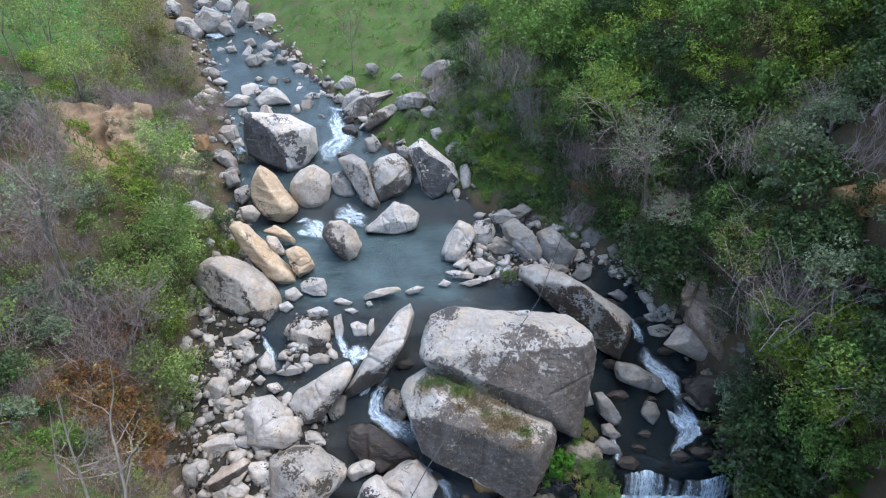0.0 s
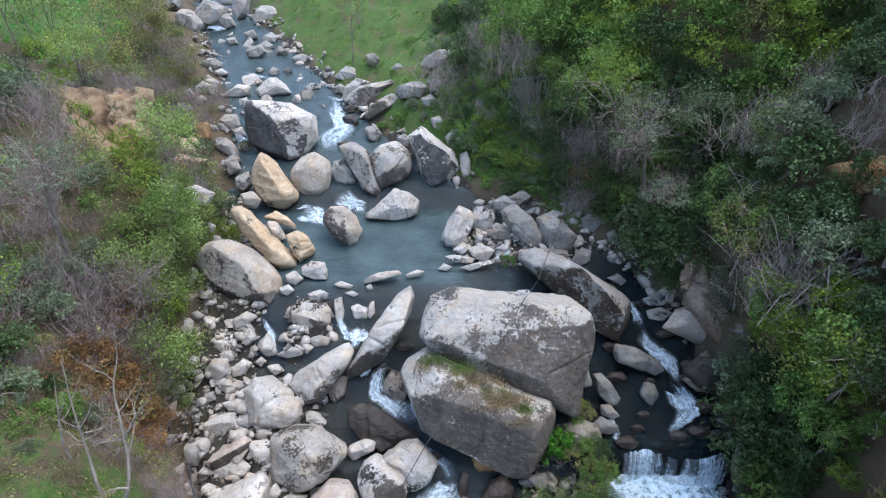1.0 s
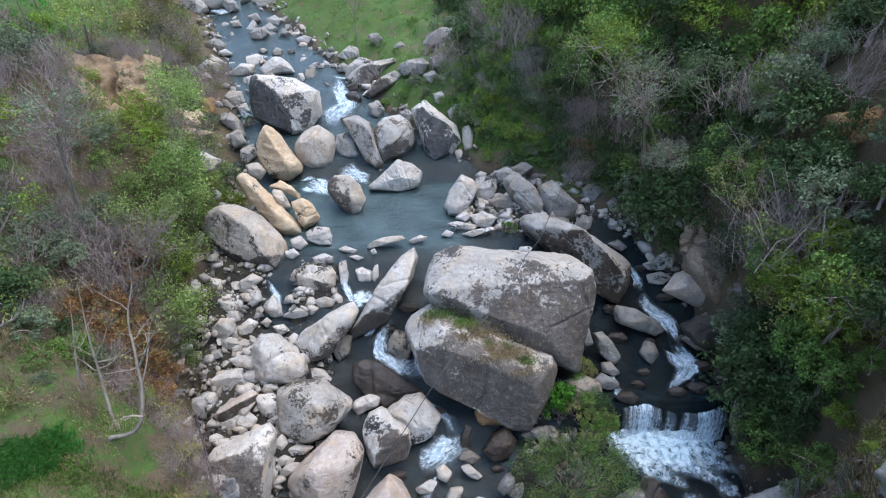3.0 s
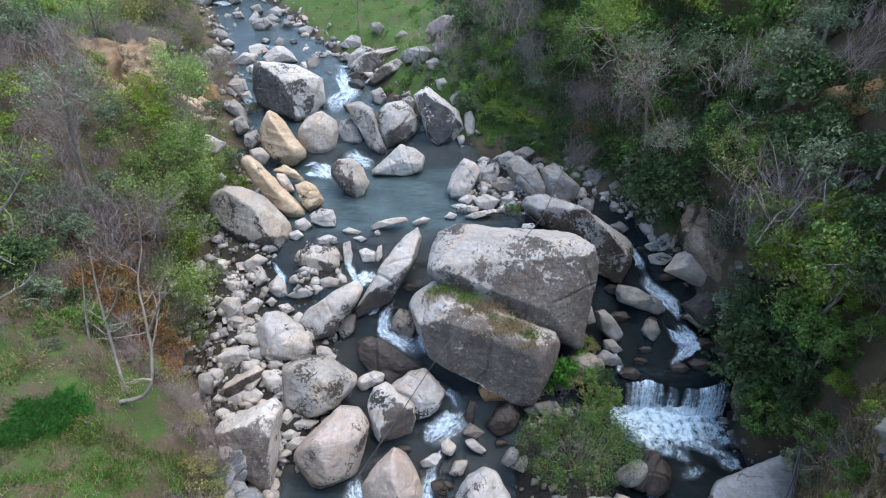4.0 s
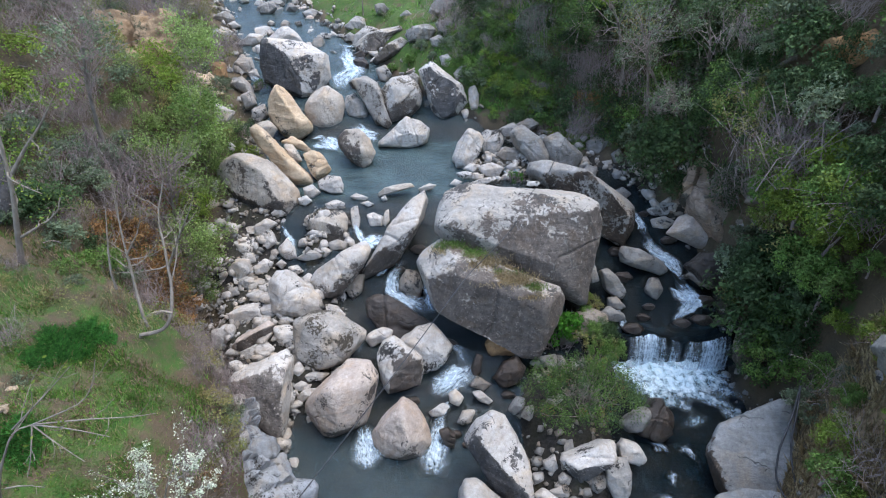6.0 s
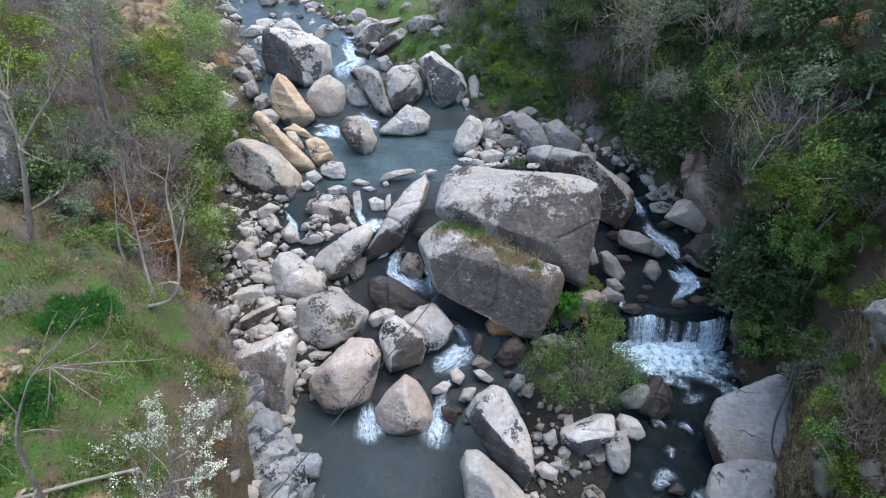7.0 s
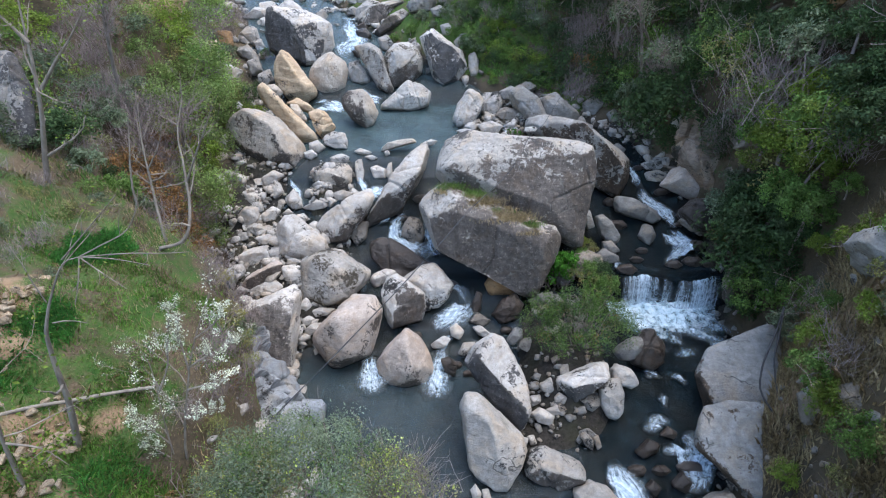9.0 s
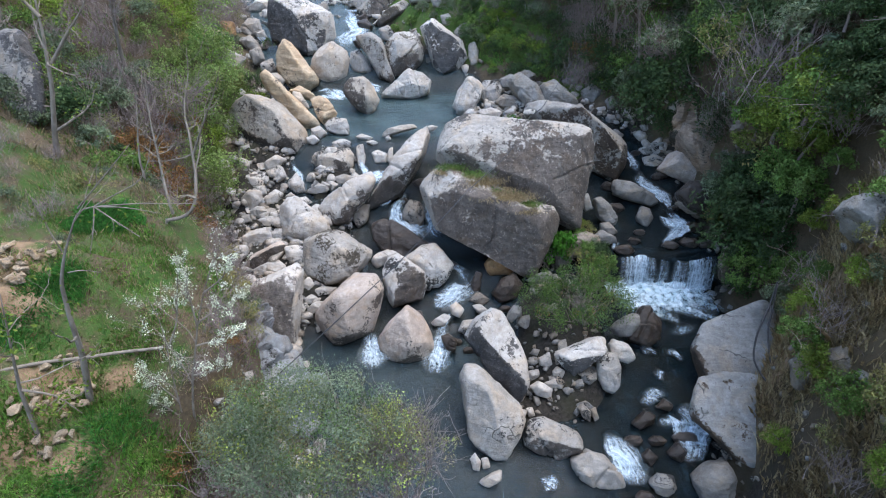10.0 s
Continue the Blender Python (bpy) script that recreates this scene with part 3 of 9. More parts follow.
rock((-2.85, 34.35, 6.34), [(-0.54, 0.12), (0.0, 0.53), (0.46, 0.2), (0.33, -0.51), (-0.25, -0.34)], [], 0.42, 11, "palegrey", "small grey stone wedged between boulders", "stone")
rock((-3.09, 27.57, 4.94), [(-1.99, -0.67), (-0.89, 0.28), (0.04, 1.2), (0.95, 0.9), (1.54, 0.39), (1.39, -0.46), (0.21, -0.82), (-1.26, -0.82)], [(-0.08, 0.98), (0.29, 0.02)], 0.84, 12, "pale2", "white angular rock standing in the pool", "boulder")
rock((-6.01, 25.10, 5.29), [(-1.12, 0.54), (-0.67, 1.05), (0.02, 1.16), (0.88, 0.53), (1.19, -0.33), (0.87, -1.02), (0.36, -1.29), (-0.5, -0.67), (-1.02, 0.02)], [(0.47, 0.95), (0.53, -0.5)], 0.96, 13, "pale", "upright brown and cream rock standing in the pool", "boulder", (-.9, -.3, 0, .35, "brownface"))
rock((1.49, 31.29, 6.01), [(-0.35, 0.68), (0.12, 0.92), (0.43, 0.21), (0.27, -0.77), (-0.12, -0.85), (-0.35, -0.18)], [], 0.33, 14, "palegrey", "narrow upright grey stone", "stone")
rock((0.79, 33.43, 7.16), [(-0.65, -0.1), (-0.05, 0.51), (0.56, 0.71), (0.64, 0.1), (-0.05, -0.51), (-0.45, -0.71)], [], 0.54, 15, "palegrey", "grey stone on the bank", "boulder")
rock((-0.40, 34.59, 7.57), [(-0.48, 0.33), (0.14, 0.53), (0.55, -0.08), (0.14, -0.49), (-0.35, -0.29)], [], 0.43, 16, "palegrey", "grey stone on the bank", "boulder")
rock((-0.98, 36.41, 8.42), [(-0.67, 0.24), (0.09, 0.57), (0.73, -0.06), (0.3, -0.48), (-0.46, -0.27)], [], 0.44, 17, "palegrey", "grey stone on the bank", "boulder")
rock((-5.99, 40.25, 7.39), [(-1.9, -0.22), (-0.7, 0.75), (2.07, 1.29), (2.53, 1.01), (1.23, 0.0), (-0.25, -1.06), (-1.17, -1.1), (-1.81, -0.68)], [(-0.7, 0.33), (1.14, 0.56)], 1.00, 18, "lichen", "grey layered slab on the bank", "boulder", (0, -.9, -.4, .5, "brownface"))
rock((-4.73, 38.36, 7.10), [(-1.55, -0.65), (-0.43, 0.51), (0.91, 1.17), (1.62, 0.86), (1.13, 0.05), (-0.44, -0.84), (-1.24, -1.1)], [(0.01, 0.5), (0.46, -0.17)], 0.95, 19, "lichen", "grey layered slab above the cascade", "boulder", (0, -.9, -.4, .5, "brownface"))
rock((-7.30, 41.40, 7.46), [(-0.94, -0.13), (0.24, 0.9), (1.32, 0.62), (0.23, -0.42), (-0.85, -0.98)], [], 0.79, 20, "palegrey", "brownish slab on the bank", "boulder")
rock((-2.37, 38.44, 8.43), [(-1.16, 0.35), (0.16, 0.78), (1.21, 0.34), (0.9, -0.36), (-0.16, -0.67), (-0.95, -0.44)], [], 0.61, 21, "grey", "grey boulder on the grassy bank", "boulder")
rock((-7.43, 39.03, 6.73), [(-0.64, 0.0), (0.27, 0.45), (0.46, -0.14), (-0.09, -0.32)], [], 0.32, 22, "wet", "dark wet stone in the stream", "stone")
rock((-7.02, 37.30, 6.57), [(-0.73, 0.27), (0.15, 0.57), (0.59, -0.05), (0.37, -0.49), (-0.38, -0.31)], [], 0.44, 23, "wet", "dark wet stone in the stream", "boulder")
rock((-5.15, 35.41, 6.38), [(-0.65, 0.43), (0.12, 0.72), (0.63, -0.0), (0.2, -0.64), (-0.31, -0.51)], [], 0.54, 24, "palegrey", "grey stone beside the cascade", "boulder")
rock((-6.96, 34.19, 6.04), [(-0.74, 0.14), (0.01, 0.43), (0.64, 0.14), (0.43, -0.32), (-0.33, -0.4)], [], 0.35, 25, "wet", "dark wet stone in the stream", "stone")
rock((-0.29, 40.62, 10.12), [(-1.54, -0.47), (-1.2, 0.22), (0.33, 0.79), (1.64, 0.66), (1.42, 0.01), (0.11, -0.47), (-0.76, -0.73)], [(-0.11, 0.44), (0.55, 0.01)], 0.64, 26, "grey", "flat grey rock on the meadow", "boulder")
rock((-5.91, 44.11, 9.11), [(-0.65, 0.34), (0.15, 0.48), (0.62, 0.01), (0.29, -0.46), (-0.42, -0.37)], [], 0.40, 27, "grey", "grey rock on the meadow edge", "stone")
rock((-3.65, 41.80, 9.11), [(-0.6, -0.05), (-0.01, 0.41), (0.53, 0.05), (0.08, -0.41)], [], 0.34, 28, "grey", "grey rock on the meadow edge", "stone")
rock((-0.21, 37.48, 9.22), [(-1.0, 0.29), (-0.17, 0.7), (0.87, 0.29), (0.66, -0.54), (-0.37, -0.75)], [], 0.61, 29, "grey", "grey boulder on the grassy bank", "boulder")
rock((-16.79, 41.77, 7.18), [(-1.35, -0.39), (-0.11, 0.61), (0.93, 0.46), (0.65, -0.2), (-0.12, -0.49)], [(-0.11, 0.28), (0.46, 0.08)], 0.46, 30, "pale2", "pale boulder in the stream", "boulder")
rock((-14.06, 42.07, 7.34), [(-1.55, -0.26), (-0.4, 0.83), (0.36, 0.88), (1.17, 0.21), (1.51, -0.37), (-0.02, -0.6), (-1.07, -0.69)], [], 0.66, 31, "pale2", "pale boulder upstream of the dark-faced boulder", "boulder")
rock((-16.16, 36.57, 6.59), [(-0.9, -0.22), (-0.29, 0.73), (0.67, 0.73), (0.93, -0.14), (0.23, -0.57), (-0.64, -0.53)], [], 0.55, 32, "palegrey", "rounded pinkish grey stone", "boulder")
rock((-15.16, 35.73, 6.31), [(-0.57, 0.22), (0.21, 0.43), (0.5, -0.22), (-0.14, -0.43)], [], 0.36, 33, "pale2", "pale stone at the water's edge", "stone")
rock((-15.89, 40.09, 6.96), [(-0.32, 0.24), (0.14, 0.38), (0.28, -0.22), (-0.09, -0.41)], [], 0.25, 34, "pale2", "small stone in the stream", "stone")
rock((-15.14, 33.33, 6.07), [(-1.15, 0.25), (-0.12, 0.86), (0.49, 0.25), (0.7, -0.78), (0.08, -0.58)], [], 0.69, 35, "palegrey", "grey stone on the bank", "boulder")
rock((-19.00, 40.50, 7.84), [(-0.93, -0.03), (-0.15, 0.62), (0.78, 0.29), (0.68, -0.4), (-0.38, -0.49)], [], 0.46, 36, "palegrey", "brownish rock on the bank", "boulder")
rock((-19.76, 39.21, 7.99), [(-0.38, 0.19), (0.11, 0.37), (0.43, -0.17), (-0.16, -0.39)], [], 0.32, 37, "palegrey", "brownish rock on the bank", "stone")
rock((-18.86, 38.89, 7.61), [(-0.46, -0.04), (0.12, 0.4), (0.48, -0.05), (-0.15, -0.31)], [], 0.30, 38, "palegrey", "grey rock on the bank", "stone")
rock((-19.37, 37.06, 7.63), [(-0.58, 0.19), (0.07, 0.49), (0.59, 0.06), (0.28, -0.37), (-0.36, -0.37)], [], 0.36, 39, "palegrey", "grey rock on the bank", "stone")
rock((-19.51, 45.38, 7.55), [(-0.56, 0.08), (0.1, 0.38), (0.61, -0.13), (-0.15, -0.33)], [], 0.30, 40, "pale2", "pale stone in the stream", "stone")
rock((-23.98, 57.53, 9.68), [(-1.65, 0.07), (-0.48, 1.29), (0.68, 1.0), (1.68, 0.53), (1.33, -0.52), (-0.19, -1.33), (-1.36, -1.04)], [(-0.19, 0.71), (0.68, -0.17)], 1.10, 41, "palegrey", "large grey boulder in the upper stream", "boulder")
rock((-25.76, 55.75, 9.39), [(-1.4, 0.25), (-0.6, 1.05), (0.43, 0.87), (1.45, -0.27), (0.83, -1.24), (-0.71, -0.67)], [], 0.95, 42, "palegrey", "pale boulder in the upper stream", "boulder")
rock((-22.34, 57.17, 8.92), [(-1.03, 0.14), (-0.15, 0.96), (0.61, 0.14), (0.73, -0.45), (-0.15, -0.8)], [], 0.73, 43, "palegrey", "grey boulder in the upper stream", "boulder")
rock((-18.92, 58.51, 9.14), [(-1.28, -0.57), (-0.39, 1.04), (1.04, 1.04), (1.4, 0.15), (0.21, -0.74), (-0.98, -0.92)], [], 0.82, 44, "palegrey", "brownish boulder in the upper stream", "boulder")
rock((-21.61, 60.13, 9.75), [(-1.04, -0.31), (0.05, 1.5), (0.9, 1.26), (0.53, -0.92), (-0.44, -1.53)], [], 0.81, 45, "palegrey", "grey slab in the upper stream", "boulder")
rock((-27.16, 64.0, 9.75), [(-1.15, -0.15), (-0.2, 0.6), (1.0, 0.5), (0.75, -0.3), (-0.4, -0.6)], [], 0.6, 46, "palegrey", "grey boulder in the upper stream", "boulder")
rock((-24.55, 63.6, 9.8), [(-1.05, 0.0), (-0.15, 0.8), (0.95, 0.5), (0.65, -0.6), (-0.45, -0.7)], [], 0.65, 47, "palegrey", "grey boulder in the upper stream", "boulder")
rock((-28.59, 59.67, 10.40), [(-0.93, 0.31), (-0.04, 0.91), (0.86, 0.43), (0.56, -0.76), (-0.45, -0.88)], [], 0.75, 48, "palegrey", "grey boulder in the upper stream", "boulder")
rock((-17.55, 49.62, 8.05), [(-0.98, -0.1), (-0.3, 0.54), (0.6, 0.69), (1.02, 0.01), (0.23, -0.62), (-0.56, -0.52)], [], 0.55, 49, "palegrey", "white rock in the upper stream", "boulder")
rock((-20.65, 52.64, 8.20), [(-0.63, 0.17), (0.3, 0.44), (0.58, -0.22), (-0.25, -0.39)], [], 0.35, 50, "palegrey", "pale stone in the upper stream", "stone")
rock((-19.06, 53.75, 8.44), [(-0.74, 0.15), (0.27, 0.55), (0.66, -0.13), (-0.18, -0.57)], [], 0.47, 51, "palegrey", "pale stone in the upper stream", "boulder")
rock((-17.03, 53.15, 8.32), [(-0.84, 0.18), (0.16, 0.62), (0.82, 0.18), (0.38, -0.49), (-0.51, -0.49)], [], 0.46, 52, "palegrey", "grey stone in the upper stream", "boulder")
rock((-17.06, 51.20, 8.05), [(-0.86, 0.04), (0.11, 0.58), (0.92, 0.15), (0.38, -0.39), (-0.54, -0.39)], [], 0.41, 53, "palegrey", "grey stone in the upper stream", "stone")
rock((-13.20, 48.63, 7.79), [(-0.78, 0.06), (0.0, 0.43), (0.78, 0.22), (0.52, -0.35), (-0.52, -0.35)], [], 0.33, 54, "palegrey", "grey stone by the upper stream", "stone")
rock((-14.97, 45.85, 7.46), [(-0.47, -0.05), (-0.07, 0.45), (0.48, 0.2), (0.33, -0.3), (-0.27, -0.3)], [], 0.31, 55, "palegrey", "small grey stone in the stream", "stone")
rock((-16.32, 46.26, 7.48), [(-0.43, -0.06), (-0.03, 0.29), (0.38, 0.04), (0.08, -0.26)], [], 0.23, 56, "palegrey", "small grey stone in the stream", "stone")
rock((-13.81, 46.14, 7.48), [(-0.4, 0.09), (0.2, 0.29), (0.35, -0.11), (-0.15, -0.26)], [], 0.23, 57, "palegrey", "small grey stone in the stream", "stone")
rock((-10.99, 43.07, 7.16), [(-0.76, -0.07), (-0.14, 0.27), (0.71, 0.22), (0.57, -0.16), (-0.38, -0.26)], [], 0.22, 58, "pale2", "small flat stone in the stream", "stone")
rock((-8.61, 42.15, 7.29), [(-0.55, 0.01), (0.1, 0.48), (0.57, 0.15), (0.24, -0.32), (-0.36, -0.32)], [], 0.33, 59, "palegrey", "small grey stone in the stream", "stone")
rock((-8.10, 43.72, 7.95), [(-1.14, -0.27), (-0.1, 0.69), (0.67, 0.45), (0.76, -0.27), (-0.19, -0.6)], [], 0.54, 60, "palegrey", "brown rock on the bank", "boulder")
rock((-19.33, 42.38, 7.54), [(-0.73, 0.14), (0.07, 0.61), (0.72, 0.28), (0.44, -0.56), (-0.5, -0.47)], [], 0.49, 61, "palegrey", "grey rock on the wooded bank", "boulder")
rock((-19.55, 45.65, 7.47), [(-0.69, 0.01), (0.1, 0.36), (0.6, -0.04), (0.0, -0.33)], [], 0.29, 62, "palegrey", "grey rock at the water's edge", "stone")

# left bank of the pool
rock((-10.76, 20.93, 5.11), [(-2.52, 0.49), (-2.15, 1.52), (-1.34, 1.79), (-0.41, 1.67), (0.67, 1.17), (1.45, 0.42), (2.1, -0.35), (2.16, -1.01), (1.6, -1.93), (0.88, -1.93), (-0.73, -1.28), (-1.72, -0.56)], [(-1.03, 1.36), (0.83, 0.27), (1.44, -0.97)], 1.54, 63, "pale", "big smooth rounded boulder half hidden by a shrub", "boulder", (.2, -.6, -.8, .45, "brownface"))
rock((-10.22, 23.43, 5.58), [(-1.59, 1.5), (-1.09, 1.76), (-0.27, 1.04), (1.04, -0.28), (1.99, -1.43), (1.69, -1.76), (0.87, -1.59), (-0.28, -0.6), (-0.93, 0.38), (-1.42, 0.98)], [(-0.6, 1.04), (1.2, -0.94)], 1.46, 64, "tan", "long cream slab leaning into the pool", "boulder")
rock((-8.15, 23.34, 5.01), [(-0.77, 0.67), (-0.18, 0.87), (0.39, 0.6), (0.85, -0.23), (0.55, -0.59), (0.05, -0.89), (-0.28, -0.55), (-0.61, 0.11)], [(0.22, 0.44), (0.28, -0.56)], 0.68, 65, "tan", "cream brown block at the pool edge", "boulder")
rock((-9.72, 25.83, 5.04), [(-1.16, 0.24), (-0.46, 0.63), (0.25, 0.28), (0.81, -0.25), (0.77, -0.5), (0.25, -0.32), (-0.46, -0.07)], [], 0.47, 66, "tan", "cream slab at the pool edge", "boulder")
rock((-9.90, 24.75, 5.12), [(-0.52, 0.59), (0.06, 0.52), (0.64, -0.51), (0.16, -0.61), (-0.35, 0.01)], [], 0.49, 67, "pale", "pale slab at the pool edge", "boulder")
rock((-6.96, 21.49, 4.72), [(-0.82, 0.16), (-0.18, 0.54), (0.48, 0.47), (0.67, -0.01), (0.61, -0.48), (-0.03, -0.48), (-0.73, -0.19)], [], 0.42, 68, "pale2", "white block in the pool", "boulder")
rock((-12.17, 27.77, 5.37), [(-0.68, 0.38), (0.13, 0.57), (0.68, 0.01), (0.31, -0.54), (-0.43, -0.42)], [], 0.46, 69, "pale", "pale stone on the bank", "boulder")
rock((-13.09, 29.54, 5.63), [(-0.52, 0.34), (0.31, 0.72), (0.62, -0.04), (0.04, -0.61), (-0.45, -0.42)], [], 0.48, 70, "palegrey", "grey stone on the bank", "boulder")
rock((-14.18, 31.00, 6.07), [(-0.62, 0.31), (0.24, 0.62), (0.55, -0.27), (-0.16, -0.66)], [], 0.49, 71, "palegrey", "grey stone on the bank", "boulder")
rock((-8.08, 21.05, 4.55), [(-0.42, 0.22), (0.08, 0.41), (0.55, -0.03), (0.14, -0.38), (-0.36, -0.22)], [], 0.33, 72, "pale2", "small pale stone among the boulders", "stone")
rock((-8.26, 20.14, 4.49), [(-0.36, 0.14), (0.13, 0.33), (0.44, -0.01), (0.07, -0.29), (-0.27, -0.17)], [], 0.26, 73, "pale2", "small pale stone among the boulders", "stone")
rock((-6.52, 19.92, 4.37), [(-0.6, 0.07), (0.07, 0.29), (0.53, 0.1), (0.38, -0.2), (-0.39, -0.26)], [], 0.23, 74, "pale2", "white flat stone among the boulders", "stone")
rock((-3.31, 21.05, 4.65), [(-1.09, -0.28), (-0.15, 0.25), (0.86, 0.37), (1.14, 0.18), (0.17, -0.13), (-0.93, -0.38)], [], 0.32, 75, "pale", "flat tan stone in the pool outlet", "stone")
rock((-1.53, 21.40, 4.57), [(-0.53, -0.06), (0.1, 0.25), (0.55, 0.16), (0.26, -0.1), (-0.38, -0.25)], [], 0.21, 76, "pale", "flat tan stone in the pool outlet", "stone")
rock((-5.35, 20.64, 4.41), [(-0.52, 0.05), (-0.12, 0.24), (0.54, -0.01), (0.38, -0.17), (-0.27, -0.11)], [], 0.17, 77, "pale2", "flat stone in the pool outlet", "stone")
rock((-4.77, 20.01, 4.39), [(-0.41, 0.04), (-0.01, 0.16), (0.39, -0.02), (0.02, -0.18)], [], 0.14, 78, "pale2", "flat stone in the pool outlet", "stone")
rock((-3.92, 20.47, 4.42), [(-0.19, 0.06), (0.06, 0.19), (0.19, -0.06), (-0.06, -0.19)], [], 0.16, 79, "pale2", "small stone in the pool outlet", "stone")
rock((-5.35, 19.19, 3.91), [(-0.3, 0.59), (0.09, 0.77), (0.24, -0.02), (0.15, -0.68), (-0.18, -0.65)], [], 0.23, 80, "pale2", "narrow upright white stone", "stone")
rock((-4.32, 19.18, 3.91), [(-0.46, 0.23), (-0.1, 0.38), (0.42, 0.17), (0.39, -0.38), (-0.25, -0.4)], [(-0.25, 0.05), (0.36, -0.01)], 0.33, 81, "pale2", "small block-shaped stone among the boulders", "stone")
rock((-3.72, 19.17, 3.98), [(-0.05, 0.42), (0.16, 0.48), (0.19, -0.13), (-0.06, -0.49), (-0.24, -0.28)], [], 0.18, 82, "pale2", "narrow pale stone among the boulders", "stone")
rock((-6.74, 18.81, 3.85), [(-1.09, 0.2), (-0.49, 0.65), (0.71, 0.73), (1.01, 0.34), (0.95, -0.29), (0.41, -0.71), (-0.49, -0.64), (-1.03, -0.28)], [], 0.60, 83, "pale", "rounded cream boulder below the pool", "boulder", (.1, -.7, -.7, .55, "brownface"))
rock((-7.29, 17.35, 2.99), [(-1.1, -0.29), (-0.22, 0.29), (0.39, 0.43), (0.8, 0.14), (0.51, -0.18), (-0.37, -0.38)], [], 0.34, 84, "pale2", "white flat stone in the shallows", "stone")
rock((-6.17, 17.68, 3.29), [(-0.63, 0.08), (-0.04, 0.31), (0.55, 0.13), (0.4, -0.22), (-0.28, -0.3)], [], 0.26, 85, "palegrey", "grey stone in the shallows", "stone")
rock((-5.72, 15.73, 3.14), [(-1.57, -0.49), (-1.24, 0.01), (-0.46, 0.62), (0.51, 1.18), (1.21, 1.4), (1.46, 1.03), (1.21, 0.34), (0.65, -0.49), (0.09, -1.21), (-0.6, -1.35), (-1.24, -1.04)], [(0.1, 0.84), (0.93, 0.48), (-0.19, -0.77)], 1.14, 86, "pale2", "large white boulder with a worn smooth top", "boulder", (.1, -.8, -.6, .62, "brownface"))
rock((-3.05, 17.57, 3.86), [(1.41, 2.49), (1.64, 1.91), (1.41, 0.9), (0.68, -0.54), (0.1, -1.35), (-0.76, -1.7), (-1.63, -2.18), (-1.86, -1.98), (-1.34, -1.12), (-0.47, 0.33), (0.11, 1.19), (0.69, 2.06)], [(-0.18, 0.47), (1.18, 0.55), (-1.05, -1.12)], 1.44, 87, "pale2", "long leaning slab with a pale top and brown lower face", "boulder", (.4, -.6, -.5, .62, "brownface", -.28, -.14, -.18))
rock((-2.29, 15.62, 2.29), [(-0.56, 0.26), (-0.2, 0.77), (0.4, 0.65), (0.62, -0.08), (0.48, -0.65), (-0.14, -0.73), (-0.59, -0.22)], [], 0.51, 88, "brown", "rounded brown boulder ringed by white water", "boulder")
rock((-5.07, 15.50, 2.32), [(-0.47, -0.14), (-0.22, 0.56), (0.51, 0.61), (0.34, -0.29), (-0.16, -0.74)], [], 0.41, 89, "brown", "brownish stone below the white boulder", "stone")
rock((-5.00, 16.20, 2.64), [(-0.48, -0.01), (0.24, 0.41), (0.38, -0.02), (-0.14, -0.38)], [], 0.33, 90, "wet", "dark wet stone among the boulders", "stone")
rock((-7.86, 14.22, 2.86), [(-1.08, 0.61), (-0.7, 1.16), (-0.22, 1.22), (0.58, 0.6), (1.27, -0.07), (1.4, -0.6), (0.97, -0.97), (-0.23, -1.02), (-1.03, -0.81), (-0.97, -0.11)], [(-0.49, 0.87), (0.58, -0.07), (-0.23, -0.6)], 0.93, 91, "pale2", "large white boulder with a hollow smooth face", "boulder")
rock((-6.04, 14.06, 1.97), [(-0.55, 0.15), (-0.14, 0.37), (0.32, 0.21), (0.65, -0.17), (0.13, -0.33), (-0.41, -0.22)], [], 0.29, 92, "pale2", "pale stone among the boulders", "stone")
rock((-5.81, 11.99, 2.12), [(-1.54, 0.9), (-0.73, 1.28), (0.4, 1.33), (1.03, 1.02), (1.69, 0.47), (1.56, -0.11), (0.9, -0.87), (0.15, -1.24), (-0.74, -1.37), (-1.24, -1.04), (-1.49, -0.36)], [(-0.73, 1.03), (0.65, 0.39), (0.15, -0.99)], 1.12, 93, "lichen", "large grey boulder blotched with brown lichen", "boulder")
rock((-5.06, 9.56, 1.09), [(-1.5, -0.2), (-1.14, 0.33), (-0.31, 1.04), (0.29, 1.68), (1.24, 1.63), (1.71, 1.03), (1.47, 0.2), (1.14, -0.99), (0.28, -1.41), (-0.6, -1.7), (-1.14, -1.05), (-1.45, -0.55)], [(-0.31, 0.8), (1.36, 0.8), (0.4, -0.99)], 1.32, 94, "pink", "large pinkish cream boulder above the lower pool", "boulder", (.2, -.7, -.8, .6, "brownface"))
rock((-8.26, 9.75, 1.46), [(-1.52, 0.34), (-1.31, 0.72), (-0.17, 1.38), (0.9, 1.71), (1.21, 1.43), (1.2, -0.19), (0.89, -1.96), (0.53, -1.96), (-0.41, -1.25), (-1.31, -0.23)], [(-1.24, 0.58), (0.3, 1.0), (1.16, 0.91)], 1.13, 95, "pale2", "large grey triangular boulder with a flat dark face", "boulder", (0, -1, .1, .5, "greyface"))
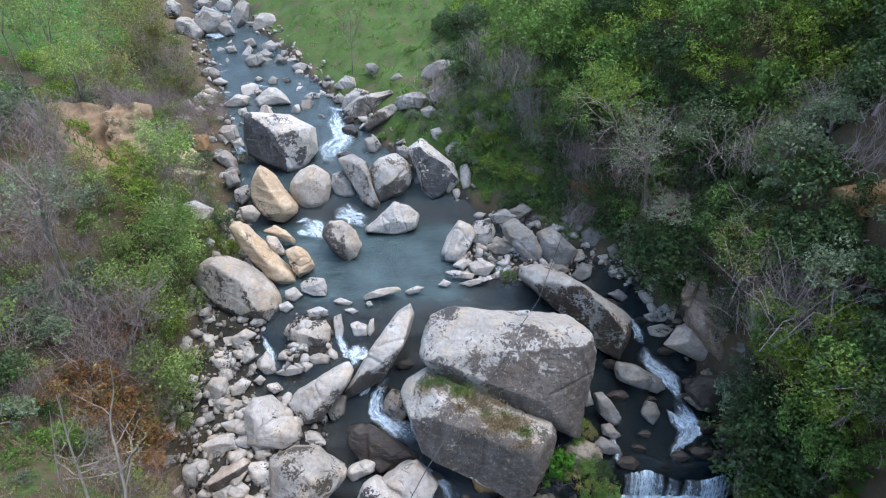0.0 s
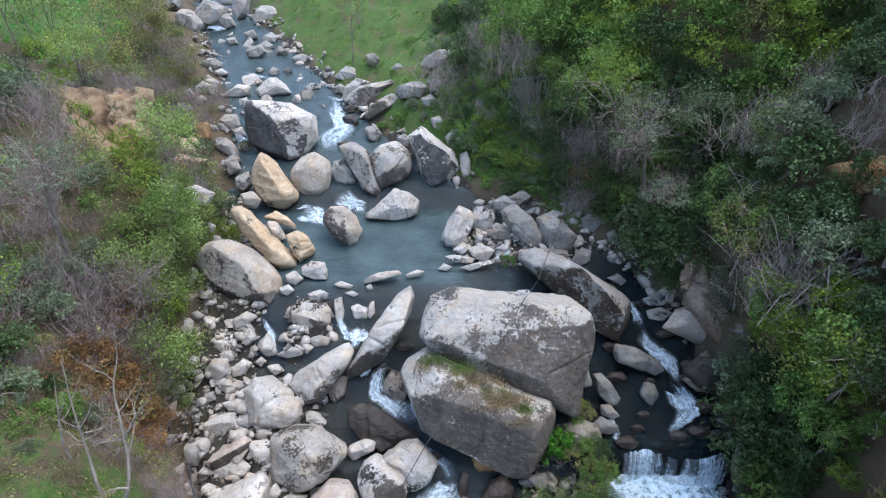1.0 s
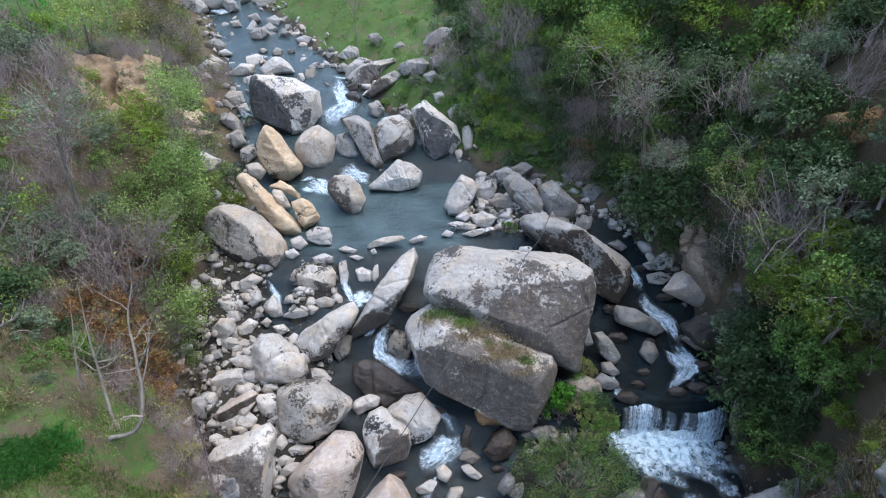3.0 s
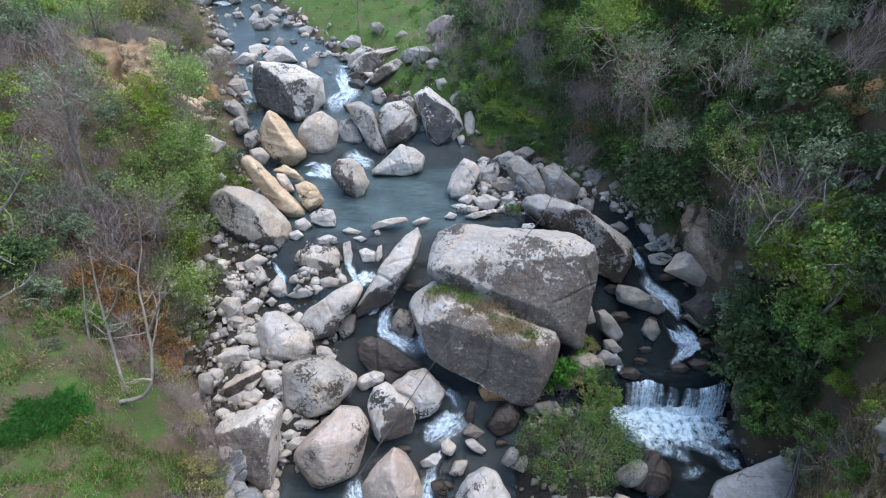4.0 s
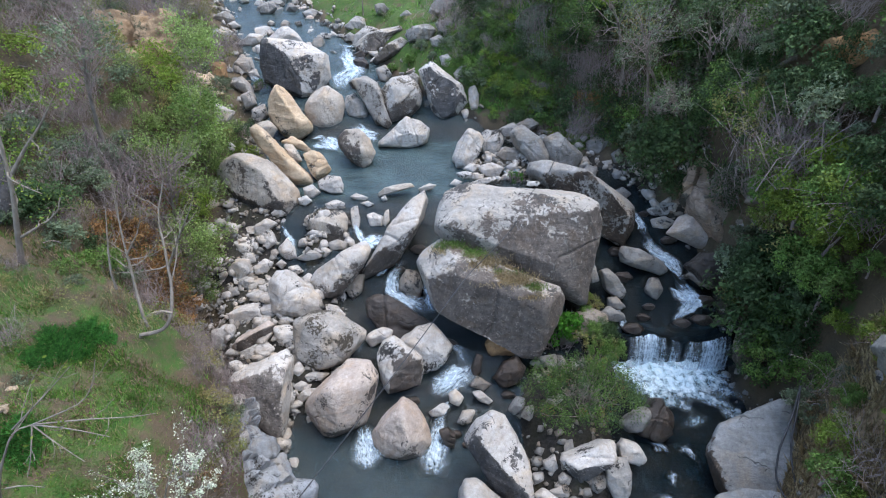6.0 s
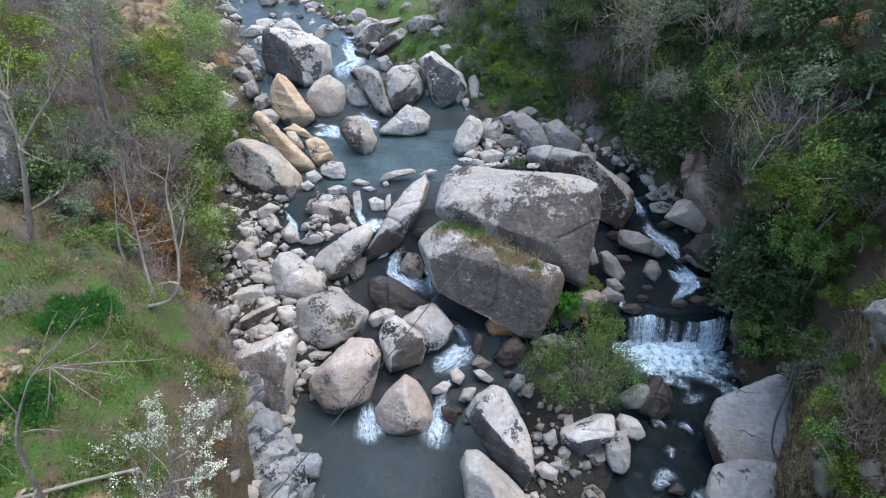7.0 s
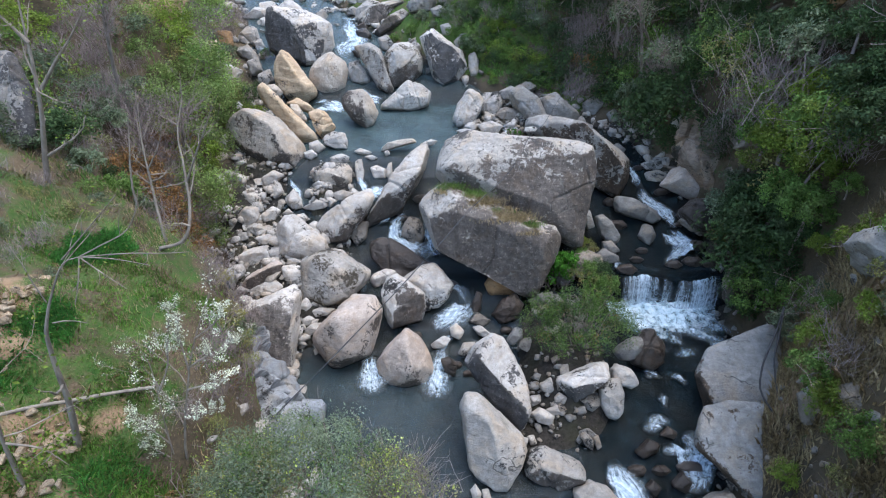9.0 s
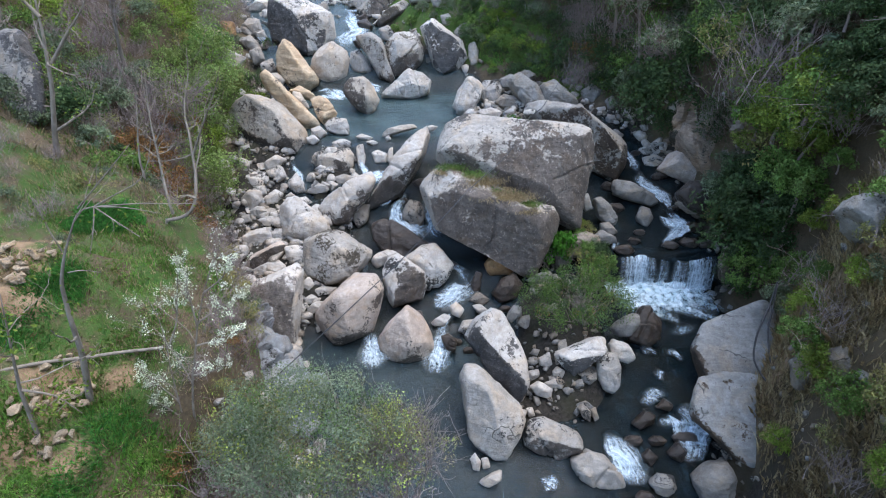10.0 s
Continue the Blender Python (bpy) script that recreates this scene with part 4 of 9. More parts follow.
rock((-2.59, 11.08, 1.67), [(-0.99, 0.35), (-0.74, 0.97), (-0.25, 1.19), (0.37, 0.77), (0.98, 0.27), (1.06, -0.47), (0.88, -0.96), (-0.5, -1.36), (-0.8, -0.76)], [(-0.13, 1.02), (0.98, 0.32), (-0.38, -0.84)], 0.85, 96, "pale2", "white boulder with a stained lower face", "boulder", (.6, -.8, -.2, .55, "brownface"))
rock((-1.38, 11.88, 1.69), [(-1.27, 0.39), (-0.38, 1.02), (0.26, 1.07), (1.17, 0.13), (1.02, -0.38), (0.51, -0.89), (-0.13, -1.14), (-0.3, -0.33), (-0.89, 0.13)], [], 0.92, 97, "pale2", "smooth pale slab among the boulders", "boulder")
rock((-2.86, 13.47, 2.07), [(-1.47, 1.03), (-0.41, 1.14), (0.91, 0.37), (1.84, -0.38), (1.04, -0.48), (0.11, -1.09), (-0.68, -0.69), (-1.34, 0.11)], [], 0.44, 98, "wet", "submerged dark slab under running water", "boulder")
rock((-3.68, 12.78, 1.50), [(-0.62, -0.18), (-0.47, 0.19), (0.17, 0.48), (0.69, 0.34), (0.59, -0.02), (0.01, -0.31), (-0.36, -0.49)], [], 0.41, 99, "pale2", "small cream boulder among the boulders", "stone")
rock((-2.40, 8.22, 0.57), [(-1.19, 0.06), (-0.73, 0.75), (0.07, 1.48), (0.65, 1.09), (1.15, 0.28), (1.24, -0.45), (0.87, -0.87), (-0.05, -1.07), (-0.85, -0.86), (-1.15, -0.4)], [(0.07, 1.39), (0.41, -0.18)], 1.01, 100, "pink", "rounded pinkish boulder between two cascades", "boulder", (.1, -.5, -.9, .6, "brownface"))
rock((1.50, 6.40, 1.70), [(-1.44, 0.61), (-0.99, 1.27), (-0.32, 1.76), (0.17, 1.6), (0.57, 0.82), (1.01, -0.19), (1.13, -0.97), (0.88, -1.9), (0.44, -1.97), (-0.34, -0.96), (-1.11, -0.06)], [(-0.88, 1.05), (-0.28, 0.11), (0.38, -0.67), (1.07, -0.97)], 1.07, 101, "pale2", "pale boulder with a black lichen band", "boulder", (-.6, -.75, -.1, .42, "stain"))
rock((1.04, 4.09, 0.99), [(-1.14, 1.35), (-0.93, 1.76), (-0.51, 1.7), (0.0, 1.17), (0.62, 0.44), (1.14, 0.23), (1.26, -0.28), (1.02, -1.11), (0.71, -1.65), (0.19, -1.71), (-0.43, -1.44), (-0.84, -0.81), (-1.08, 0.35)], [(-0.41, 1.38), (0.3, -0.07)], 0.99, 102, "palegrey", "long smooth pale boulder at the lower pool", "boulder")
rock((3.25, 3.49, 0.33), [(-1.0, 0.22), (-0.79, 0.63), (-0.27, 0.73), (0.24, 0.42), (0.96, 0.21), (1.15, -0.1), (1.06, -0.54), (0.23, -0.8), (-0.59, -0.53), (-1.0, -0.24)], [(-0.58, 0.22), (1.02, -0.25)], 0.63, 103, "palegrey", "pale boulder by the rapids", "boulder", (0, -.8, -.7, .5, "brownface"))
rock((4.75, 2.40, -0.05), [(-0.93, 0.32), (-0.31, 0.7), (0.29, 0.51), (0.88, -0.15), (0.98, -0.59), (-0.21, -0.58), (-0.71, -0.22)], [], 0.53, 104, "palegrey", "cream boulder by the rapids", "boulder")
rock((4.86, 6.57, 1.33), [(-1.06, 0.04), (-0.5, 0.38), (0.64, 0.75), (1.0, 0.71), (0.86, 0.03), (0.18, -0.56), (-0.39, -0.89), (-0.73, -0.46)], [(-0.72, -0.07), (0.86, 0.21)], 0.69, 105, "pale2", "grey boulder with a dark speckled lower face", "boulder", (-.1, -.9, -.5, .5, "stain"))
rock((5.96, 6.16, 0.73), [(-0.46, 0.39), (-0.23, 0.75), (0.34, 0.79), (0.47, 0.29), (0.4, -0.52), (0.17, -0.9), (-0.24, -0.65), (-0.46, -0.15)], [], 0.39, 106, "palegrey", "upright grey stone among the boulders", "stone")
rock((6.68, 7.16, 0.93), [(-0.56, 0.26), (-0.28, 0.49), (0.31, 0.3), (0.63, -0.29), (0.3, -0.54), (-0.4, -0.21)], [], 0.43, 107, "pale2", "pale stone among the boulders", "boulder")
rock((3.20, 5.60, 0.40), [(-0.47, 0.16), (-0.13, 0.34), (0.45, 0.07), (0.38, -0.36), (-0.24, -0.22)], [], 0.29, 108, "pale2", "pale stone on the gravel", "stone")
rock((3.74, 5.72, 0.59), [(-0.45, 0.05), (0.0, 0.21), (0.38, 0.07), (0.29, -0.18), (-0.22, -0.15)], [], 0.16, 109, "palegrey", "flat grey stone on the gravel", "stone")
rock((3.04, 6.47, 0.26), [(-0.24, 0.14), (0.18, 0.23), (0.24, -0.1), (-0.18, -0.26)], [], 0.20, 110, "palegrey", "grey stone on the gravel", "stone")
rock((3.90, 6.08, 0.84), [(-0.24, 0.05), (-0.01, 0.25), (0.28, 0.07), (0.17, -0.2), (-0.19, -0.16)], [], 0.19, 111, "palegrey", "grey stone on the gravel", "stone")
rock((3.48, 6.67, 0.84), [(-0.29, 0.14), (0.17, 0.41), (0.3, -0.12), (0.05, -0.3), (-0.23, -0.12)], [], 0.25, 112, "palegrey", "grey stone on the gravel", "stone")
rock((2.25, 4.66, 0.14), [(-0.38, -0.06), (-0.05, 0.2), (0.27, 0.11), (0.16, -0.24)], [], 0.18, 113, "pale2", "small round stone among the boulders", "stone")
rock((2.67, 4.74, 0.12), [(-0.2, 0.14), (0.08, 0.2), (0.19, -0.13), (-0.07, -0.21)], [], 0.16, 114, "pale2", "small round stone among the boulders", "stone")
rock((0.43, 2.66, 0.05), [(-0.2, 0.13), (-0.02, 0.37), (0.18, 0.03), (0.14, -0.31), (-0.1, -0.23)], [], 0.16, 115, "pale2", "small pale stone in the pool", "stone")
rock((0.79, 2.66, 0.01), [(-0.16, 0.16), (0.08, 0.2), (0.18, -0.15), (-0.1, -0.21)], [], 0.14, 116, "pale2", "small pale stone in the pool", "stone")
rock((1.02, 2.15, -0.11), [(-0.48, -0.14), (0.02, 0.2), (0.36, 0.29), (0.28, -0.06), (-0.18, -0.3)], [], 0.25, 117, "pale2", "flat stone in the pool", "stone")
rock((4.76, 4.63, 0.23), [(-0.29, 0.22), (-0.08, 0.37), (0.25, -0.0), (0.2, -0.37), (-0.08, -0.22)], [], 0.23, 118, "brown", "small stone in the rapids", "stone")
rock((5.13, 4.57, 0.20), [(-0.17, 0.17), (0.04, 0.28), (0.15, -0.15), (-0.02, -0.3)], [], 0.14, 119, "brown", "small stone in the rapids", "stone")
rock((8.01, 4.98, 0.18), [(-0.39, -0.07), (-0.05, 0.26), (0.28, 0.04), (0.16, -0.23)], [], 0.20, 120, "wet", "dark wet stone in the rapids", "stone")
rock((6.98, 4.32, 0.16), [(-0.54, -0.12), (0.0, 0.37), (0.43, 0.2), (0.32, -0.12), (-0.22, -0.33)], [], 0.30, 121, "wet", "dark wet stone in the rapids", "stone")
rock((6.77, 2.92, -0.03), [(-0.28, 0.0), (-0.03, 0.31), (0.29, -0.0), (0.02, -0.31)], [], 0.24, 122, "wet", "dark wet stone in the rapids", "stone")
rock((7.89, 3.10, -0.05), [(-0.42, -0.05), (-0.01, 0.36), (0.34, 0.05), (0.09, -0.36)], [], 0.30, 123, "wet", "dark wet stone in the rapids", "stone")
rock((7.05, 2.02, -0.35), [(-0.48, 0.07), (-0.17, 0.41), (0.33, 0.32), (0.48, -0.14), (0.12, -0.39), (-0.28, -0.27)], [], 0.33, 124, "grey", "grey stone in the rapids", "stone")
rock((8.88, 2.02, -0.20), [(-0.8, 0.08), (-0.16, 0.57), (0.44, 0.71), (0.64, 0.07), (0.43, -0.72), (-0.56, -0.72)], [], 0.60, 125, "grey", "grey boulder beside the rapids", "boulder")
rock((11.07, 6.97, 1.52), [(-1.69, -0.2), (-1.18, 0.83), (0.19, 1.27), (1.38, 1.77), (1.75, 1.38), (1.6, 0.24), (1.09, -1.36), (-0.28, -1.44), (-1.31, -1.57), (-1.58, -0.93)], [(-1.18, 0.3), (-0.04, 0.93), (1.38, 1.34), (1.47, 0.13), (0.75, -1.22), (-0.92, -1.34)], 0.53, 126, "shelf", "broad smooth grey rock shelf beside the plunge pool", "boulder", (-.8, -.3, -.3, .62, "peat"))
rock((9.80, 4.00, 1.11), [(-1.43, 0.35), (-1.08, 1.23), (-0.15, 1.45), (1.12, 1.32), (1.38, 0.29), (1.52, -0.53), (0.75, -1.59), (0.03, -1.59), (-0.74, -0.76), (-1.4, -0.18)], [(-0.94, 1.05), (0.97, 1.12), (1.28, 0.19), (0.45, -0.32), (-0.74, 0.2)], 0.59, 127, "shelf", "sloping grey rock shelf in shade", "boulder", (-.5, -.9, -.2, .62, "peat"))
rock((8.15, 8.60, 0.92), [(-0.12, 0.88), (0.24, 0.92), (0.66, 0.18), (0.65, -0.56), (-0.01, -0.95), (-0.75, -0.67), (-0.67, 0.19)], [], 0.59, 128, "wet", "brown wet rock beside the waterfall", "boulder")
rock((7.26, 8.47, 1.10), [(-0.71, -0.13), (-0.1, 0.4), (0.44, 0.55), (0.59, 0.16), (0.19, -0.48), (-0.42, -0.5)], [], 0.44, 129, "grey", "grey rock under the shrub", "boulder")
rock((2.12, 12.36, 1.39), [(-0.85, 0.16), (-0.41, 0.6), (0.63, 0.37), (0.79, -0.18), (0.5, -0.46), (-0.67, -0.49)], [], 0.46, 130, "orange", "orange iron-stained rock under the great boulder", "boulder")
rock((2.32, 10.99, 1.10), [(-0.74, -0.24), (-0.32, 0.46), (0.31, 0.71), (0.71, 0.21), (0.43, -0.44), (-0.39, -0.69)], [], 0.58, 131, "wet", "dark grey rock in the shade", "boulder")
rock((3.73, 11.45, 1.22), [(-0.47, -0.04), (-0.04, 0.34), (0.39, 0.01), (0.13, -0.3)], [], 0.26, 132, "grey", "grey stone in the shade", "stone")
rock((0.99, 10.66, 0.70), [(-0.56, -0.06), (-0.11, 0.36), (0.54, -0.01), (0.14, -0.29)], [], 0.27, 133, "brown", "brown stone beside the cascade", "stone")
rock((1.06, 10.02, 0.58), [(-0.45, 0.23), (-0.09, 0.3), (0.47, -0.14), (0.28, -0.31), (-0.21, -0.09)], [], 0.26, 134, "pale2", "flat pale stone beside the cascade", "stone")
rock((-0.13, 9.90, 0.74), [(-0.29, 0.17), (0.0, 0.38), (0.39, 0.02), (0.14, -0.39), (-0.24, -0.17)], [], 0.28, 135, "pale2", "white stone in the cascade", "stone")
rock((-0.83, 9.37, 0.54), [(-0.46, -0.07), (0.17, 0.33), (0.48, 0.21), (0.12, -0.22), (-0.31, -0.26)], [], 0.25, 136, "pale2", "pale stone in the cascade", "stone")
rock((0.29, 9.03, 0.47), [(-0.38, -0.21), (-0.14, 0.31), (0.43, 0.36), (0.24, -0.16), (-0.14, -0.3)], [], 0.28, 137, "palegrey", "grey stone beside the cascade", "stone")
rock((-0.46, 8.20, 0.40), [(-0.38, 0.29), (-0.04, 0.4), (0.31, 0.12), (0.26, -0.48), (-0.15, -0.34)], [], 0.29, 138, "wet", "dark wet stone in the cascade", "stone")
rock((0.87, 11.31, 1.18), [(-0.28, -0.1), (-0.03, 0.53), (0.27, 0.46), (0.17, -0.35), (-0.13, -0.55)], [], 0.23, 139, "wet", "dark wet stone in the cascade", "stone")
rock((2.46, 9.11, 1.23), [(-0.4, -0.2), (-0.05, 0.38), (0.3, 0.31), (0.3, -0.09), (-0.16, -0.39)], [], 0.29, 140, "grey", "grey stone below the shrub", "stone")

# side arm
rock((9.63, 17.00, 2.68), [(-1.11, 0.36), (-0.94, 0.76), (-0.06, 0.64), (1.16, -0.06), (1.36, -0.52), (0.95, -0.76), (-0.36, -0.37), (-1.0, -0.05)], [], 0.63, 141, "grey", "long rounded grey stone in the side stream", "boulder")
rock((9.83, 15.24, 2.29), [(-0.43, -0.04), (-0.15, 0.58), (0.27, 0.44), (0.49, -0.12), (0.12, -0.57), (-0.29, -0.29)], [], 0.38, 142, "grey", "grey stone in the dark pool", "stone")
rock((7.71, 15.21, 2.66), [(-0.61, 0.68), (-0.2, 0.79), (0.22, 0.18), (0.66, -0.54), (0.27, -0.84), (-0.34, -0.28)], [], 0.53, 143, "grey", "grey stone beside the great boulder", "boulder")
rock((6.80, 15.67, 2.94), [(-0.36, 0.33), (0.08, 0.5), (0.33, -0.33), (-0.06, -0.5)], [], 0.29, 144, "grey", "grey stone beside the great boulder", "stone")
rock((7.71, 14.25, 2.22), [(-0.41, 0.3), (0.06, 0.35), (0.49, -0.19), (0.22, -0.35), (-0.35, -0.11)], [], 0.29, 145, "grey", "grey stone beside the great boulder", "stone")
rock((7.36, 13.49, 2.16), [(-0.63, 0.09), (-0.18, 0.48), (0.53, 0.08), (0.66, -0.21), (0.08, -0.29), (-0.45, -0.15)], [], 0.32, 146, "grey", "grey stone beside the great boulder", "stone")
rock((5.20, 12.62, 1.79), [(-0.51, 0.04), (0.01, 0.51), (0.4, 0.25), (0.35, -0.32), (-0.25, -0.48)], [], 0.38, 147, "grey", "grey stone half covered by leaves", "stone")
rock((13.18, 18.38, 4.52), [(-1.03, 0.96), (-0.62, 1.59), (0.25, 1.19), (0.62, 0.9), (0.48, -0.21), (0.65, -1.08), (0.88, -1.66), (0.3, -1.31), (-0.1, -0.55), (-0.51, -0.2), (-0.91, 0.38)], [], 0.85, 148, "cliff", "upright tan rock buttress at the foot of the cliff", "boulder")
rock((12.88, 18.63, 3.23), [(-1.48, 0.02), (-0.82, 0.92), (-0.07, 1.22), (0.47, 0.52), (0.74, -0.23), (1.22, -0.77), (0.68, -0.98), (-0.07, -0.53), (-0.67, -0.17)], [], 0.8, 149, "pink", "sloping pinkish rock at the foot of the cliff", "boulder")
rock((12.79, 21.89, 5.16), [(-0.39, -0.04), (-0.14, 0.47), (0.24, 0.34), (0.3, -0.23), (-0.01, -0.54)], [], 0.35, 223, "pink", "pinkish stone under the overhang", "stone")
rock((14.67, 17.54, 3.66), [(-0.31, 0.17), (0.01, 0.4), (0.29, 0.17), (0.24, -0.35), (-0.23, -0.4)], [], 0.4, 224, "grey", "grey rock at the foot of the cliff", "stone")
rock((11.77, 20.53, 3.68), [(-0.92, -0.15), (-0.16, 0.3), (1.09, 0.4), (0.45, -0.15), (-0.46, -0.4)], [], 0.33, 150, "grey", "flat grey rock in the side stream", "stone")
rock((11.55, 19.70, 3.30), [(-0.56, 0.05), (0.19, 0.32), (0.49, -0.05), (-0.11, -0.32)], [], 0.26, 151, "grey", "flat grey rock in the side stream", "stone")
rock((12.78, 15.52, 3.22), [(-1.37, 0.26), (-0.71, 0.93), (0.88, 0.79), (1.35, 0.0), (1.14, -0.79), (-0.18, -0.79), (-1.11, -0.4)], [], 0.72, 152, "wet", "brown wet rock ledge above the waterfall", "boulder")
rock((13.75, 15.16, 3.38), [(-0.31, 0.2), (0.01, 0.59), (0.34, 0.2), (0.16, -0.53), (-0.2, -0.45)], [], 0.27, 153, "grey", "grey rock at the foot of the cliff", "stone")
rock((13.41, 11.37, 2.21), [(-1.2, -0.09), (-0.8, 1.01), (0.03, 1.33), (1.21, 0.59), (1.3, -0.84), (0.42, -1.13), (-0.96, -0.88)], [(-0.76, 0.77), (1.08, 0.15)], 1.02, 154, "brown", "large mossy brown rock beside the waterfall", "boulder", (-.3, -.8, .5, .1, "peat"))

# wet stones in the quick water
rock((8.9, 13.6, 1.95), [(-0.34, 0.02), (-0.14, 0.17), (0.13, 0.12), (0.38, -0.02), (0.1, -0.2), (-0.2, -0.16)], [], 0.18, 300, "wet", "dark wet stone breaking the running water", "stone")
rock((10.6, 13.2, 1.92), [(-0.43, 0.02), (-0.17, 0.22), (0.2, 0.2), (0.43, -0.02), (0.16, -0.21), (-0.22, -0.14)], [], 0.22, 301, "wet", "dark wet stone breaking the running water", "stone")
rock((11.6, 13.4, 1.93), [(-0.52, 0.03), (-0.24, 0.27), (0.31, 0.23), (0.59, -0.03), (0.22, -0.31), (-0.26, -0.19)], [], 0.28, 302, "wet", "dark wet stone breaking the running water", "stone")
rock((9.4, 14.3, 1.99), [(-0.39, 0.02), (-0.14, 0.14), (0.16, 0.14), (0.3, -0.02), (0.12, -0.19), (-0.21, -0.16)], [], 0.17, 303, "wet", "dark wet stone breaking the running water", "stone")
rock((12.2, 14.6, 2.01), [(-0.63, 0.03), (-0.18, 0.29), (0.31, 0.27), (0.54, -0.03), (0.16, -0.3), (-0.32, -0.2)], [], 0.28, 304, "wet", "dark wet stone breaking the running water", "stone")
rock((11.9, 16.3, 2.16), [(-0.32, 0.02), (-0.09, 0.15), (0.13, 0.11), (0.25, -0.02), (0.11, -0.12), (-0.17, -0.1)], [], 0.15, 305, "wet", "dark wet stone breaking the running water", "stone")
rock((12.4, 17.0, 2.30), [(-0.44, 0.03), (-0.23, 0.23), (0.29, 0.2), (0.39, -0.03), (0.13, -0.22), (-0.27, -0.21)], [], 0.26, 306, "wet", "dark wet stone breaking the running water", "stone")
rock((10.2, 16.1, 2.12), [(-0.24, 0.02), (-0.11, 0.17), (0.18, 0.13), (0.3, -0.02), (0.11, -0.16), (-0.19, -0.14)], [], 0.16, 307, "wet", "dark wet stone breaking the running water", "stone")
rock((8.6, 16.3, 2.16), [(-0.55, 0.03), (-0.24, 0.24), (0.25, 0.29), (0.55, -0.03), (0.15, -0.27), (-0.34, -0.19)], [], 0.29, 308, "wet", "dark wet stone breaking the running water", "stone")
rock((11.6, 18.6, 2.86), [(-0.47, 0.02), (-0.19, 0.21), (0.24, 0.19), (0.49, -0.03), (0.12, -0.19), (-0.29, -0.22)], [], 0.24, 309, "wet", "dark wet stone breaking the running water", "stone")
rock((10.6, 20.2, 3.54), [(-0.33, 0.02), (-0.12, 0.15), (0.15, 0.14), (0.35, -0.02), (0.11, -0.19), (-0.16, -0.15)], [], 0.18, 310, "wet", "dark wet stone breaking the running water", "stone")
rock((9.1, 19.2, 3.09), [(-0.44, 0.03), (-0.22, 0.21), (0.21, 0.21), (0.52, -0.02), (0.16, -0.23), (-0.33, -0.2)], [], 0.26, 311, "wet", "dark wet stone breaking the running water", "stone")
rock((8.6, 17.9, 2.61), [(-0.44, 0.03), (-0.22, 0.29), (0.25, 0.21), (0.43, -0.03), (0.16, -0.3), (-0.36, -0.19)], [], 0.28, 312, "wet", "dark wet stone breaking the running water", "stone")
rock((11.0, 22.0, 4.15), [(-0.39, 0.02), (-0.16, 0.16), (0.14, 0.14), (0.39, -0.02), (0.11, -0.17), (-0.2, -0.14)], [], 0.18, 313, "wet", "dark wet stone breaking the running water", "stone")
rock((8.9, 21.0, 3.94), [(-0.46, 0.03), (-0.26, 0.3), (0.33, 0.24), (0.65, -0.04), (0.17, -0.3), (-0.37, -0.24)], [], 0.29, 314, "wet", "dark wet stone breaking the running water", "stone")
rock((12.4, 13.3, 1.93), [(-0.38, 0.02), (-0.15, 0.17), (0.22, 0.17), (0.47, -0.02), (0.17, -0.23), (-0.3, -0.2)], [], 0.22, 315, "wet", "dark wet stone breaking the running water", "stone")
rock((8.2, 12.9, 1.90), [(-0.55, 0.03), (-0.24, 0.22), (0.24, 0.26), (0.54, -0.03), (0.22, -0.29), (-0.3, -0.2)], [], 0.29, 316, "wet", "dark wet stone breaking the running water", "stone")
rock((7.3, 3.6, -0.09), [(-0.37, 0.02), (-0.14, 0.19), (0.18, 0.15), (0.38, -0.02), (0.11, -0.18), (-0.22, -0.18)], [], 0.20, 321, "wet", "dark wet stone breaking the running water", "stone")
rock((8.4, 3.7, -0.09), [(-0.51, 0.04), (-0.25, 0.24), (0.27, 0.21), (0.62, -0.04), (0.22, -0.31), (-0.35, -0.25)], [], 0.29, 322, "wet", "dark wet stone breaking the running water", "stone")
rock((6.4, 3.6, -0.05), [(-0.35, 0.03), (-0.13, 0.18), (0.24, 0.16), (0.35, -0.02), (0.18, -0.19), (-0.2, -0.21)], [], 0.23, 323, "wet", "dark wet stone breaking the running water", "stone")
rock((6.3, 1.6, -0.41), [(-0.35, 0.02), (-0.15, 0.21), (0.18, 0.18), (0.31, -0.02), (0.14, -0.2), (-0.22, -0.15)], [], 0.20, 326, "wet", "dark wet stone breaking the running water", "stone")
rock((7.7, 1.3, -0.59), [(-0.53, 0.02), (-0.15, 0.24), (0.27, 0.21), (0.44, -0.03), (0.14, -0.21), (-0.24, -0.2)], [], 0.24, 327, "wet", "dark wet stone breaking the running water", "stone")
rock((2.2, 10.3, 0.40), [(-0.31, 0.02), (-0.17, 0.16), (0.19, 0.15), (0.41, -0.02), (0.11, -0.16), (-0.17, -0.15)], [], 0.19, 328, "wet", "dark wet stone breaking the running water", "stone")
rock((3.2, 10.2, 0.40), [(-0.32, 0.02), (-0.14, 0.2), (0.16, 0.2), (0.37, -0.02), (0.13, -0.22), (-0.26, -0.16)], [], 0.20, 329, "wet", "dark wet stone breaking the running water", "stone")
rock((-2.0, 13.4, 1.34), [(-0.44, 0.03), (-0.15, 0.21), (0.24, 0.18), (0.36, -0.02), (0.16, -0.22), (-0.29, -0.2)], [], 0.22, 330, "wet", "dark wet stone breaking the running water", "stone")
